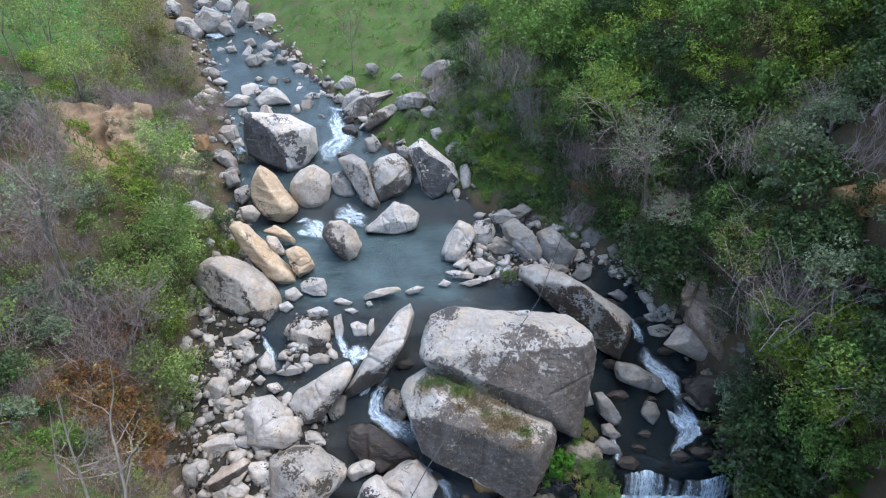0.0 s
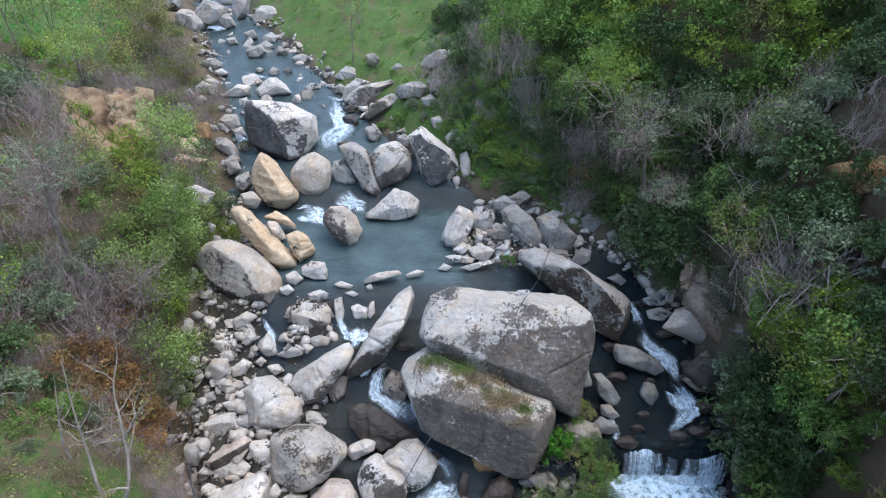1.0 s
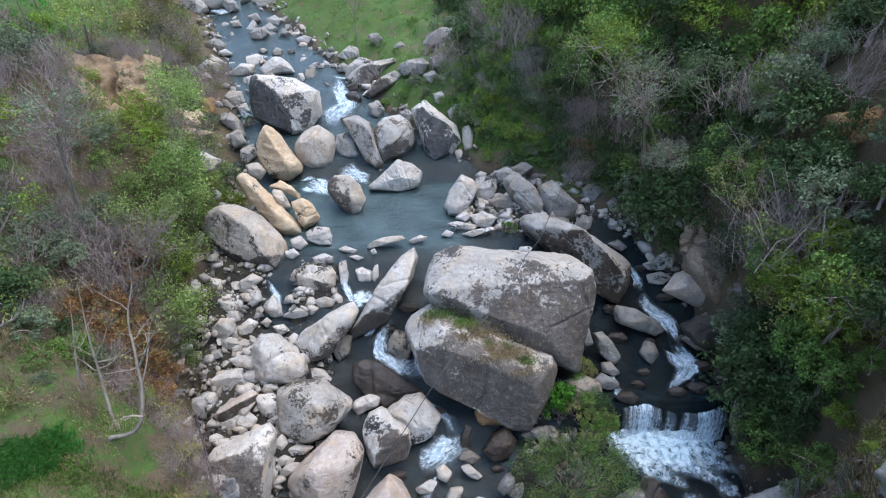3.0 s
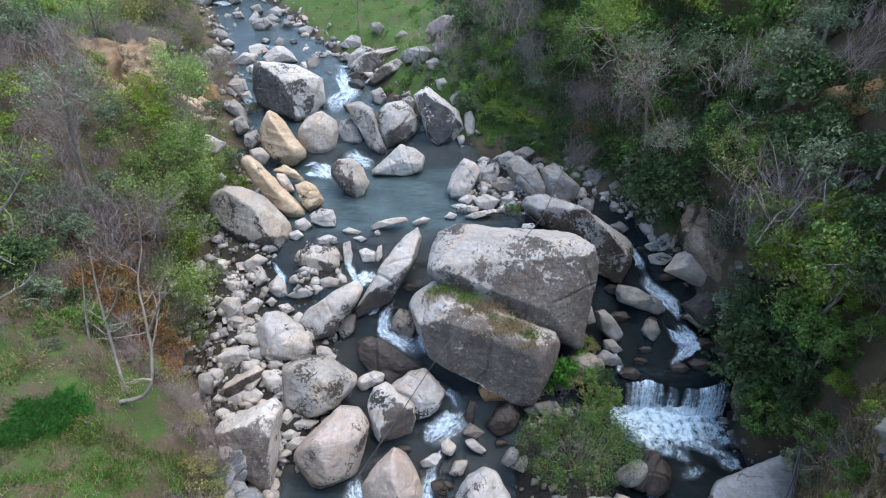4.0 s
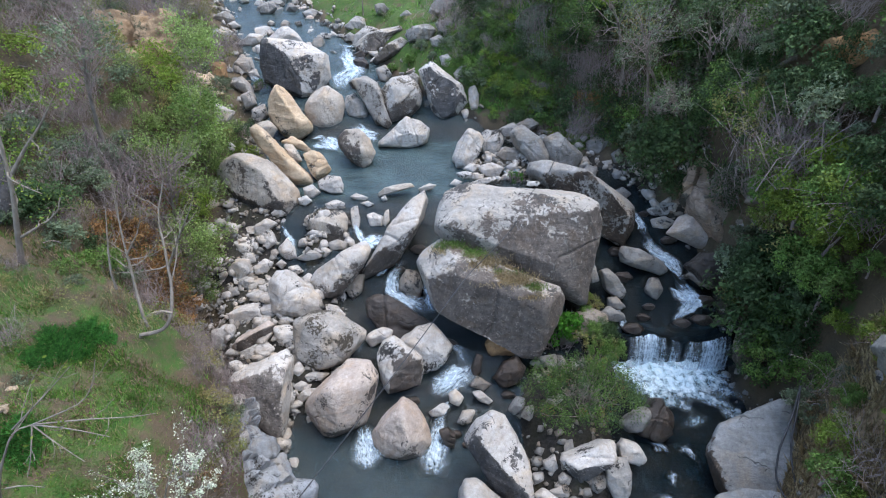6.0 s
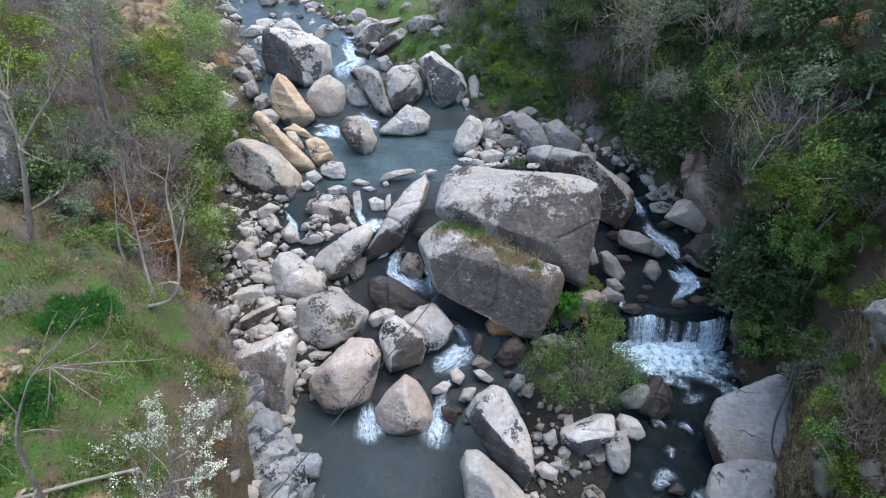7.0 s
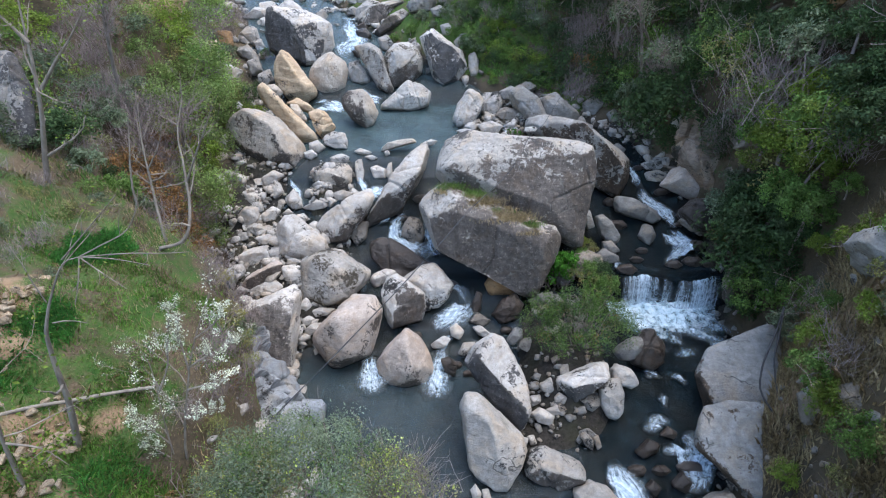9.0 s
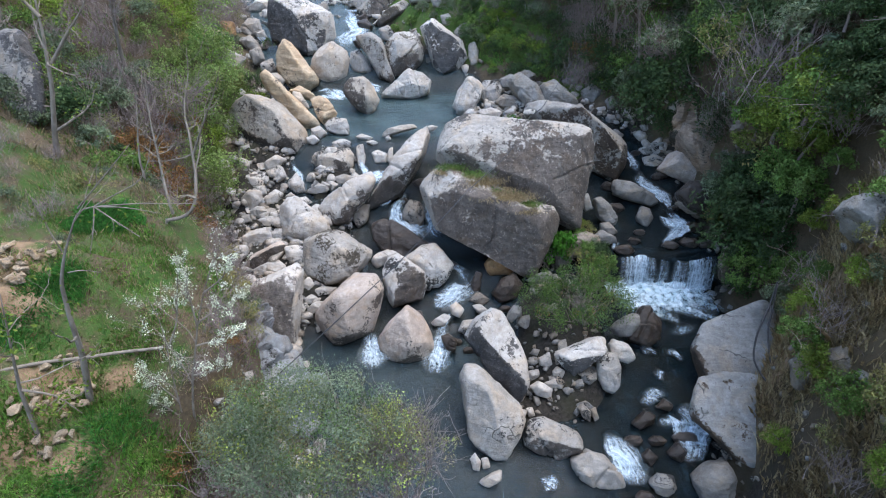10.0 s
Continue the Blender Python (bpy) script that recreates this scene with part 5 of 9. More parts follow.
rock((-1.1, 12.9, 1.31), [(-0.29, 0.02), (-0.11, 0.17), (0.19, 0.17), (0.3, -0.02), (0.11, -0.16), (-0.22, -0.12)], [], 0.18, 331, "wet", "dark wet stone breaking the running water", "stone")
rock((-3.1, 14.2, 1.87), [(-0.33, 0.02), (-0.11, 0.14), (0.15, 0.1), (0.26, -0.02), (0.1, -0.13), (-0.18, -0.14)], [], 0.15, 332, "wet", "dark wet stone breaking the running water", "stone")
rock((-0.4, 12.6, 1.29), [(-0.38, 0.02), (-0.14, 0.19), (0.16, 0.2), (0.44, -0.02), (0.16, -0.18), (-0.25, -0.18)], [], 0.20, 333, "wet", "dark wet stone breaking the running water", "stone")
rock((-2.9, 16.5, 2.55), [(-0.37, 0.02), (-0.16, 0.15), (0.19, 0.19), (0.37, -0.02), (0.1, -0.18), (-0.19, -0.16)], [], 0.19, 334, "wet", "dark wet stone breaking the running water", "stone")
rock((-1.9, 17.4, 3.20), [(-0.48, 0.02), (-0.2, 0.24), (0.2, 0.24), (0.5, -0.02), (0.19, -0.2), (-0.26, -0.21)], [], 0.25, 335, "wet", "dark wet stone breaking the running water", "stone")
rock((-3.6, 13.0, 1.31), [(-0.45, 0.03), (-0.17, 0.2), (0.19, 0.17), (0.48, -0.03), (0.16, -0.25), (-0.25, -0.17)], [], 0.24, 336, "wet", "dark wet stone breaking the running water", "stone")
rock((-2.0, 10.0, 0.39), [(-0.44, 0.02), (-0.15, 0.16), (0.21, 0.16), (0.35, -0.02), (0.13, -0.21), (-0.21, -0.18)], [], 0.20, 337, "wet", "dark wet stone breaking the running water", "stone")
rock((-0.1, 8.6, 0.00), [(-0.26, 0.01), (-0.1, 0.16), (0.16, 0.12), (0.25, -0.02), (0.11, -0.17), (-0.19, -0.13)], [], 0.16, 338, "wet", "dark wet stone breaking the running water", "stone")
rock((0.4, 8.1, 0.00), [(-0.29, 0.02), (-0.12, 0.15), (0.13, 0.12), (0.34, -0.01), (0.12, -0.18), (-0.22, -0.12)], [], 0.16, 339, "wet", "dark wet stone breaking the running water", "stone")

# right of pool
rock((0.91, 24.92, 5.18), [(-0.97, -0.6), (-0.71, 0.33), (0.02, 1.33), (0.79, 1.0), (0.99, 0.5), (0.62, -0.33), (-0.04, -1.16), (-0.71, -1.07)], [(0.12, 1.16), (-0.37, -0.83)], 0.82, 157, "pale2", "pale ridged slab at the pool edge", "boulder")
rock((2.35, 25.96, 5.07), [(-0.85, 0.09), (-0.37, 0.84), (0.59, 0.84), (0.8, 0.16), (0.52, -0.6), (-0.09, -0.87), (-0.61, -0.46)], [], 0.69, 158, "palegrey", "grey block at the pool edge", "boulder")
rock((4.60, 24.66, 5.37), [(-1.18, 0.98), (-0.45, 1.38), (0.54, 0.65), (1.26, -0.53), (1.03, -1.19), (0.21, -1.16), (-0.45, -0.4), (-0.95, 0.26)], [], 1.01, 159, "grey", "grey slab on the boulder bar", "boulder")
rock((6.55, 24.41, 5.17), [(-1.1, 0.9), (-0.28, 1.29), (0.8, 0.38), (1.23, -0.22), (0.74, -1.07), (-0.45, -1.07), (-0.94, -0.22)], [], 0.97, 160, "grey", "grey slab on the boulder bar", "boulder")
rock((8.96, 25.80, 5.00), [(-0.63, 0.24), (0.12, 0.65), (0.81, 0.17), (0.12, -0.61), (-0.42, -0.44)], [], 0.53, 161, "grey", "grey slab on the boulder bar", "boulder")
rock((3.79, 27.52, 5.24), [(-0.81, 0.11), (0.08, 0.54), (0.86, 0.11), (0.33, -0.38), (-0.45, -0.38)], [], 0.39, 162, "palegrey", "grey stone on the boulder bar", "stone")
rock((4.74, 27.81, 5.38), [(-0.78, 0.09), (0.29, 0.62), (1.0, 0.19), (0.11, -0.45), (-0.61, -0.45)], [], 0.45, 163, "grey", "grey stone on the boulder bar", "boulder")
rock((0.95, 22.63, 4.66), [(-0.92, 0.13), (-0.28, 0.26), (0.89, 0.04), (0.76, -0.25), (-0.44, -0.18)], [], 0.21, 164, "pale2", "flat pale stone at the outlet", "stone")
rock((1.92, 22.12, 4.59), [(-1.05, -0.12), (0.64, 0.29), (0.83, 0.13), (-0.42, -0.3)], [], 0.25, 165, "pale2", "flat pale stone at the outlet", "stone")
rock((2.19, 23.13, 4.71), [(-0.78, 0.22), (0.08, 0.47), (0.79, 0.15), (0.31, -0.49), (-0.4, -0.36)], [], 0.40, 166, "pale2", "pale stone at the outlet", "stone")
rock((1.06, 23.47, 4.70), [(-0.54, -0.05), (-0.06, 0.27), (0.49, 0.08), (0.11, -0.31)], [], 0.24, 167, "pale2", "pale stone at the outlet", "stone")
rock((0.11, 22.03, 4.52), [(-0.39, -0.09), (-0.08, 0.22), (0.39, 0.06), (0.08, -0.19)], [], 0.17, 168, "pale2", "pale stone at the outlet", "stone")
rock((6.15, 23.19, 4.57), [(-1.45, -0.09), (-0.48, 0.36), (0.8, 0.23), (1.13, -0.09), (0.0, -0.41)], [], 0.32, 169, "grey", "flat grey rock behind the boulder", "stone")
rock((7.90, 22.89, 4.59), [(-0.69, -0.24), (-0.05, 0.56), (0.52, 0.4), (0.43, -0.24), (-0.21, -0.49)], [], 0.44, 170, "grey", "flat grey rock in the side stream", "boulder")
rock((10.00, 24.47, 4.86), [(-0.37, 0.2), (0.06, 0.53), (0.39, 0.03), (0.13, -0.46), (-0.21, -0.3)], [], 0.32, 171, "grey", "grey stone in the side stream", "stone")
rock((9.66, 21.52, 4.09), [(-0.62, 0.09), (0.0, 0.34), (0.47, -0.06), (0.16, -0.37)], [], 0.30, 172, "grey", "flat grey stone in the side stream", "stone")
rock((9.70, 23.03, 4.42), [(-0.35, 0.12), (0.2, 0.28), (0.33, -0.14), (-0.18, -0.27)], [], 0.23, 173, "grey", "flat grey stone in the side stream", "stone")
rock((3.43, 24.76, 4.93), [(-0.9, -0.03), (-0.23, 0.47), (0.77, 0.3), (0.6, -0.3), (-0.23, -0.43)], [], 0.38, 174, "brown", "brown stone on the boulder bar", "stone")
rock((7.90, 27.20, 5.33), [(-0.66, 0.11), (0.04, 0.36), (0.57, -0.06), (0.04, -0.41)], [], 0.32, 175, "grey", "grey stone on the boulder bar", "stone")

# left rubble
rock((-11.17, 17.53, 3.29), [(-1.04, 0.04), (-0.57, 0.53), (0.6, 0.53), (1.06, -0.17), (0.48, -0.52), (-0.52, -0.4)], [], 0.44, 176, "pale2", "pale stone in the rubble", "boulder")
rock((-10.14, 18.57, 3.85), [(-0.62, 0.02), (0.13, 0.49), (0.66, 0.19), (0.15, -0.28), (-0.32, -0.43)], [], 0.39, 177, "pale2", "cream stone in the rubble", "stone")
rock((-9.69, 17.65, 3.60), [(-0.42, 0.01), (0.14, 0.5), (0.37, -0.08), (-0.1, -0.43)], [], 0.33, 178, "pale2", "cream stone in the rubble", "stone")
rock((-8.82, 17.51, 3.03), [(-0.54, 0.16), (-0.04, 0.75), (0.4, 0.16), (0.51, -0.37), (0.01, -0.51), (-0.34, -0.19)], [], 0.44, 179, "pale2", "pale stone with water running round it", "boulder")
rock((-10.93, 16.09, 2.90), [(-0.6, -0.04), (-0.18, 0.58), (0.5, 0.58), (0.58, -0.12), (0.13, -0.57), (-0.43, -0.43)], [(-0.09, 0.44), (0.47, 0.02)], 0.48, 180, "pale2", "pale cleft block in the rubble", "boulder")
rock((-10.10, 15.51, 2.51), [(-0.92, 0.09), (-0.33, 0.42), (0.82, 0.14), (0.76, -0.31), (-0.33, -0.34)], [], 0.32, 181, "palegrey", "flat grey slab in the rubble", "stone")
rock((-9.33, 14.10, 2.87), [(-0.74, 0.12), (-0.05, 0.33), (0.64, 0.01), (0.48, -0.28), (-0.32, -0.2)], [], 0.26, 182, "pale2", "flat pale slab in the rubble", "stone")
rock((-10.00, 13.55, 2.35), [(-0.84, -0.06), (-0.13, 0.39), (0.67, 0.52), (0.82, -0.01), (0.14, -0.43), (-0.66, -0.43)], [], 0.40, 183, "pale2", "pale block in the rubble", "stone")
rock((-8.93, 13.68, 2.46), [(-0.55, 0.16), (0.11, 0.34), (0.46, 0.08), (0.27, -0.34), (-0.29, -0.24)], [], 0.29, 184, "pale2", "pale block in the rubble", "stone")
rock((-10.74, 12.26, 2.06), [(-0.48, 0.32), (0.18, 0.57), (0.46, 0.11), (0.18, -0.55), (-0.33, -0.45)], [], 0.39, 185, "palegrey", "grey block in the rubble", "stone")
rock((-9.27, 12.06, 2.18), [(-0.99, -0.37), (-0.43, 0.18), (0.71, 0.81), (0.98, 0.56), (0.73, 0.03), (-0.18, -0.58), (-0.81, -0.63)], [(-0.56, -0.07), (0.7, 0.56)], 0.60, 186, "pink", "pinkish sloping slab in the rubble", "boulder", (.7, -.6, -.2, .45, "brownface"))
rock((-7.64, 12.21, 2.16), [(-0.72, 0.44), (-0.08, 0.54), (0.58, 0.21), (0.65, -0.42), (0.17, -0.58), (-0.59, -0.19)], [], 0.47, 187, "pale2", "pale block in the rubble", "boulder")
rock((-8.91, 11.60, 1.85), [(-0.98, -0.04), (0.27, 0.51), (0.67, 0.13), (0.52, -0.3), (-0.48, -0.29)], [], 0.34, 188, "pale2", "pale slab in the rubble", "stone")
rock((-7.05, 10.71, 1.59), [(-0.29, 0.09), (0.07, 0.39), (0.34, 0.02), (0.1, -0.25), (-0.22, -0.25)], [], 0.27, 189, "pale2", "small pale stone among the boulders", "stone")
rock((-6.34, 10.58, 1.33), [(-0.64, -0.0), (-0.03, 0.22), (0.73, 0.16), (0.34, -0.15), (-0.4, -0.22)], [], 0.18, 190, "pale2", "flat pale stone among the boulders", "stone")
rock((-6.92, 10.27, 1.08), [(-0.29, 0.04), (0.08, 0.28), (0.35, 0.09), (0.1, -0.23), (-0.24, -0.18)], [], 0.21, 191, "pale2", "small pale stone among the boulders", "stone")
rock((-6.59, 10.00, 0.84), [(-0.52, -0.18), (0.02, 0.28), (0.43, 0.28), (0.29, -0.04), (-0.22, -0.33)], [], 0.25, 192, "pale2", "small pale stone among the boulders", "stone")
rock((-9.72, 16.10, 3.08), [(-0.48, 0.01), (0.09, 0.43), (0.51, 0.24), (0.22, -0.27), (-0.34, -0.41)], [], 0.35, 193, "pale2", "pale stone in the rubble", "stone")
rock((-9.03, 16.80, 2.73), [(-0.35, -0.03), (0.0, 0.26), (0.29, 0.03), (0.06, -0.26)], [], 0.22, 194, "pale2", "small pale stone among the boulders", "stone")
rock((-9.10, 14.88, 2.86), [(-0.37, 0.03), (0.03, 0.25), (0.31, 0.03), (0.03, -0.3)], [], 0.23, 195, "pale2", "small pale stone among the boulders", "stone")
rock((-10.56, 16.84, 3.10), [(-0.29, 0.24), (0.14, 0.29), (0.29, -0.19), (-0.14, -0.34)], [], 0.24, 196, "palegrey", "small grey stone among the boulders", "stone")
rock((-10.86, 14.77, 2.63), [(-0.27, 0.14), (0.14, 0.27), (0.27, -0.14), (-0.14, -0.27)], [], 0.23, 197, "palegrey", "small grey stone among the boulders", "stone")
rock((-11.19, 13.95, 2.23), [(-0.3, 0.06), (0.1, 0.27), (0.32, -0.07), (-0.11, -0.26)], [], 0.22, 198, "palegrey", "small grey stone among the boulders", "stone")
rock((-12.29, 13.85, 2.50), [(-0.3, 0.07), (0.1, 0.26), (0.29, -0.06), (-0.09, -0.27)], [], 0.22, 199, "palegrey", "small grey stone among the boulders", "stone")
rock((-8.18, 16.35, 2.72), [(-0.45, 0.12), (0.07, 0.26), (0.41, -0.08), (-0.02, -0.31)], [], 0.24, 200, "pale2", "small pale stone among the boulders", "stone")
rock((-7.91, 13.05, 2.37), [(-0.37, 0.08), (0.02, 0.18), (0.33, -0.03), (0.02, -0.23)], [], 0.17, 201, "pale2", "small pale stone among the boulders", "stone")

# rock wall under the left bank
rock((-7.56, 6.64, 1.55), [(-0.46, 0.58), (0.02, 0.71), (0.5, 0.58), (0.72, 0.08), (0.28, -0.51), (-0.09, -0.94), (-0.42, -0.57), (-0.55, 0.08)], [], 0.7, 204, "slate", "fractured blue-grey bedrock at the pool edge", "boulder")
rock((-6.37, 5.09, 0.96), [(-0.7, 0.65), (0.21, 0.64), (0.59, 0.39), (0.56, -0.69), (0.17, -0.69), (-0.25, -0.39), (-0.58, 0.09)], [], 0.7, 226, "slate", "fractured blue-grey bedrock at the pool edge", "boulder")
rock((-5.78, 5.69, 0.76), [(-0.48, 0.4), (0.27, 0.35), (0.45, 0.13), (0.38, -0.47), (-0.16, -0.38), (-0.46, -0.03)], [], 0.45, 227, "slate", "squared blue-grey bedrock block in the pool", "boulder")

# rocks on the slopes
rock((-15.85, 10.88, 11.15), [(-0.81, 1.99), (-0.01, 1.89), (0.58, 0.69), (0.89, -1.3), (0.41, -1.82), (-0.23, -0.94), (-0.82, -0.5)], [(-0.01, 1.49), (0.37, -0.7)], 0.34, 206, "grey", "tall weathered grey rock in the wooded slope", "boulder", (.9, -.3, 0, .35, "stain"))
rock((15.05, 16.2, 13.55), [(-0.95, 0.4), (-0.3, 0.55), (0.95, 0.75), (0.95, -0.5), (-0.05, -0.7), (-0.7, -0.4)], [], 0.8, 207, "orange", "orange stained rock outcrop in the cliff", "boulder")
rock((11.25, 4.6, 9.2), [(-0.55, 0.25), (-0.25, 0.6), (0.55, 0.7), (0.6, -1.1), (-0.2, -0.4)], [], 0.75, 208, "grey", "grey rock outcrop under shrubs", "boulder")
rock((11.13, 2.11, 5.75), [(-0.77, 0.36), (-0.13, 0.68), (0.51, 0.43), (0.82, -0.28), (0.18, -0.76), (-0.61, -0.43)], [], 0.60, 209, "brown", "grey rock outcrop in the slope", "boulder")
rock((10.67, 3.05, 4.50), [(-0.44, 0.29), (0.09, 0.64), (0.45, 0.28), (0.26, -0.61), (-0.36, -0.6)], [], 0.37, 210, "brown", "grey rock outcrop in the slope", "stone")
rock((-17.16, 34.12, 7.20), [(-0.74, 0.3), (-0.14, 0.58), (0.57, 0.5), (0.65, -0.61), (-0.34, -0.77)], [], 0.57, 211, "orange", "tan block of rock on the wooded bank", "boulder")
rock((-18.13, 31.79, 7.04), [(-1.39, 0.13), (-0.25, 0.96), (1.08, 0.43), (1.46, -0.44), (0.13, -0.63), (-1.01, -0.44)], [(-0.06, 0.7), (0.89, -0.06)], 0.67, 212, "tan", "cream fractured rock on the wooded bank", "boulder")
rock((-17.06, 32.44, 6.63), [(-1.02, 0.39), (-0.16, 0.89), (0.92, -0.19), (0.61, -0.66), (-0.36, -0.43)], [], 0.65, 213, "tan", "cream fractured rock on the wooded bank", "boulder")
rock((-17.23, 30.51, 6.51), [(-1.34, 0.08), (-0.04, 0.6), (1.64, 0.27), (0.71, -0.48), (-0.97, -0.48)], [], 0.45, 214, "tan", "cream fractured rock on the wooded bank", "boulder")
rock((-13.54, 24.10, 7.87), [(-1.07, 0.17), (0.01, 0.63), (1.03, 0.17), (0.63, -0.45), (-0.6, -0.51)], [], 0.48, 215, "pale2", "pale rock half hidden by shrubs", "boulder")
rock((3.51, 16.50, 7.58), [(-0.31, -0.06), (-0.26, 0.12), (0.23, 0.14), (0.31, 0.01), (0.18, -0.09), (-0.15, -0.11)], [], 0.08, 216, "pale2", "small white stone lying on the great boulder", "stone")
rock((12.93, 15.51, 2.87), [(-1.5, 0.04), (-0.81, 0.7), (0.86, 0.56), (1.41, -0.14), (0.85, -0.69), (-0.81, -0.46)], [(-0.67, 0.42), (0.99, 0.22)], 0.41, 217, "brown", "brown rock ledge beside the dark pool", "boulder")
rock((11.49, 20.34, 3.62), [(-0.77, 0.08), (-0.04, 0.33), (0.74, 0.14), (0.43, -0.24), (-0.36, -0.3)], [], 0.13, 218, "palegrey", "flat pale rock in the side stream", "stone")
rock((11.45, 19.60, 3.32), [(-0.64, 0.19), (0.13, 0.37), (0.78, 0.06), (0.22, -0.37), (-0.49, -0.25)], [], 0.15, 219, "palegrey", "flat pale rock in the side stream", "stone")
rock((8.08, 20.00, 3.55), [(-0.62, 0.18), (0.0, 0.39), (0.69, 0.08), (0.31, -0.36), (-0.37, -0.29)], [], 0.22, 220, "grey", "grey rock in the shade behind the boulder", "stone")
rock((-2.33, 38.04, 8.64), [(-1.24, -0.11), (-0.6, 0.46), (0.68, 0.68), (1.22, 0.18), (0.82, -0.53), (-0.88, -0.68)], [], 0.8, 861, "grey", "rounded grey boulder at the meadow's edge", "boulder")
rock((6.25, 13.1, 1.95), [(-0.9, 0.1), (-0.6, 0.6), (0.1, 0.8), (0.75, 0.5), (0.85, -0.2), (0.4, -0.6), (-0.5, -0.55)], [], 0.7, 862, "brown", "low brown rock with shrubs beside the great boulder", "boulder")
rock((13.59, 14.17, 2.41), [(-0.52, 0.25), (0.07, 0.66), (0.42, 0.25), (0.28, -0.55), (-0.25, -0.61)], [], 0.39, 221, "grey", "pale grey rock at the foot of the cliff", "stone")


# ---- plants ----
def leaf_material(name, low, high, tint, through_light=0.25):
    m = Mat(name, 0.72, 0, 0.14)
    isl = m.add("ShaderNodeNewGeometry").outputs["Random Per Island"]
    c = m.mix(isl, low, high)
    c = m.mix(m.ramp(m.noise(1.1, 3), 0.45, 0.7, 0, 0.8), c, tint)
    r = m.add("ShaderNodeObjectInfo").outputs["Random"]
    c = m.mix(1.0, c, m.add_grey(m.ramp(r, 0, 1, 0.75, 1.15)), "MULTIPLY")
    c = m.mix(1.0, c, m.add_grey(m.ramp(m.noise(0.6, 3, 0.6), 0.3, 0.7, 0.62, 1.38)), "MULTIPLY")
    c = m.mix(1.0, c, m.add_grey(m.ramp(m.noise(11, 3, 0.7), 0.36, 0.64, 0.5, 1.45)), "MULTIPLY")
    m.done(c)
    tr = m.add("ShaderNodeBsdfTranslucent")
    m.put(c, tr.inputs["Color"])
    mx = m.add("ShaderNodeMixShader")
    mx.inputs[0].default_value = through_light
    m.t.links.new(m.b.outputs[0], mx.inputs[1])
    m.t.links.new(tr.outputs[0], mx.inputs[2])
    m.t.links.new(mx.outputs[0], m.t.nodes["Material Output"].inputs["Surface"])
    return m.m


def bark_material(name, light, dark):
    m = Mat(name, 0.9, 0, 0.2)
    c = m.mix(m.ramp(m.noise(6, 5, 0.6, m.stretch(1, 1, 0.3)), 0.35, 0.65), dark, light)
    m.bump(m.noise(30, 4, 0.6, m.stretch(1, 1, 0.2)), 0.5, 0.02)
    return m.done(c)


LEAF = {
    "deep": leaf_material("deep_green_leaves", (0.036, 0.070, 0.026), (0.080, 0.130, 0.044), (0.056, 0.070, 0.036)),
    "mid": leaf_material("green_leaves", (0.074, 0.146, 0.030), (0.150, 0.245, 0.055), (0.114, 0.140, 0.048)),
    "bright": leaf_material("fresh_green_leaves", (0.12, 0.192, 0.026), (0.225, 0.30, 0.052), (0.165, 0.19, 0.042), 0.35),
    "grey": leaf_material("grey_green_leaves", (0.118, 0.158, 0.086), (0.203, 0.250, 0.150), (0.135, 0.142, 0.075)),
    "silver": leaf_material("silvery_leaves", (0.16, 0.205, 0.125), (0.27, 0.315, 0.205), (0.17, 0.20, 0.10)),
    "olive": leaf_material("olive_leaves", (0.138, 0.160, 0.048), (0.250, 0.258, 0.083), (0.260, 0.180, 0.081)),
    "airy": leaf_material("pale_spring_leaves", (0.145, 0.225, 0.055), (0.275, 0.365, 0.115), (0.22, 0.25, 0.10), 0.4),
    "lime": leaf_material("yellow_green_leaves", (0.23, 0.30, 0.055), (0.40, 0.46, 0.11), (0.30, 0.33, 0.09), 0.4),
    "rust": leaf_material("rust_brown_leaves", (0.180, 0.090, 0.036), (0.336, 0.178, 0.064), (0.236, 0.156, 0.070)),
    "petal": leaf_material("white_petals", (0.44, 0.45, 0.32), (0.62, 0.62, 0.48), (0.46, 0.52, 0.30)),
    "grass": leaf_material("grass_blades", (0.10, 0.19, 0.042), (0.20, 0.30, 0.08), (0.23, 0.21, 0.095), 0.45),
    "lush": leaf_material("lush_grass_blades", (0.10, 0.215, 0.038), (0.19, 0.34, 0.07), (0.18, 0.25, 0.07), 0.45),
    "dry": leaf_material("dry_grass", (0.30, 0.225, 0.125), (0.48, 0.38, 0.22), (0.27, 0.20, 0.10), 0.4),
    "wheat": leaf_material("young_wheat", (0.075, 0.24, 0.05), (0.14, 0.39, 0.085), (0.10, 0.27, 0.06), 0.45),
}
BARK = bark_material("grey_bark", (0.27, 0.23, 0.18), (0.14, 0.115, 0.09))
PALE_BARK = bark_material("pale_bark", (0.29, 0.242, 0.19), (0.16, 0.13, 0.10))
TWIG = bark_material("bare_twigs", (0.31, 0.247, 0.222), (0.16, 0.124, 0.11))


def quick_mesh(name, verts, faces, material):
    verts, faces = np.asarray(verts, np.float32), np.asarray(faces, np.int32)
    me = bpy.data.meshes.new(name)
    k = faces.shape[1]
    me.vertices.add(len(verts))
    me.vertices.foreach_set("co", verts.ravel())
    me.loops.add(faces.size)
    me.loops.foreach_set("vertex_index", faces.ravel())
    me.polygons.add(len(faces))
    me.polygons.foreach_set("loop_start", np.arange(0, faces.size, k, dtype=np.int32))
    me.update(calc_edges=True)
    me.materials.append(material)
    return me


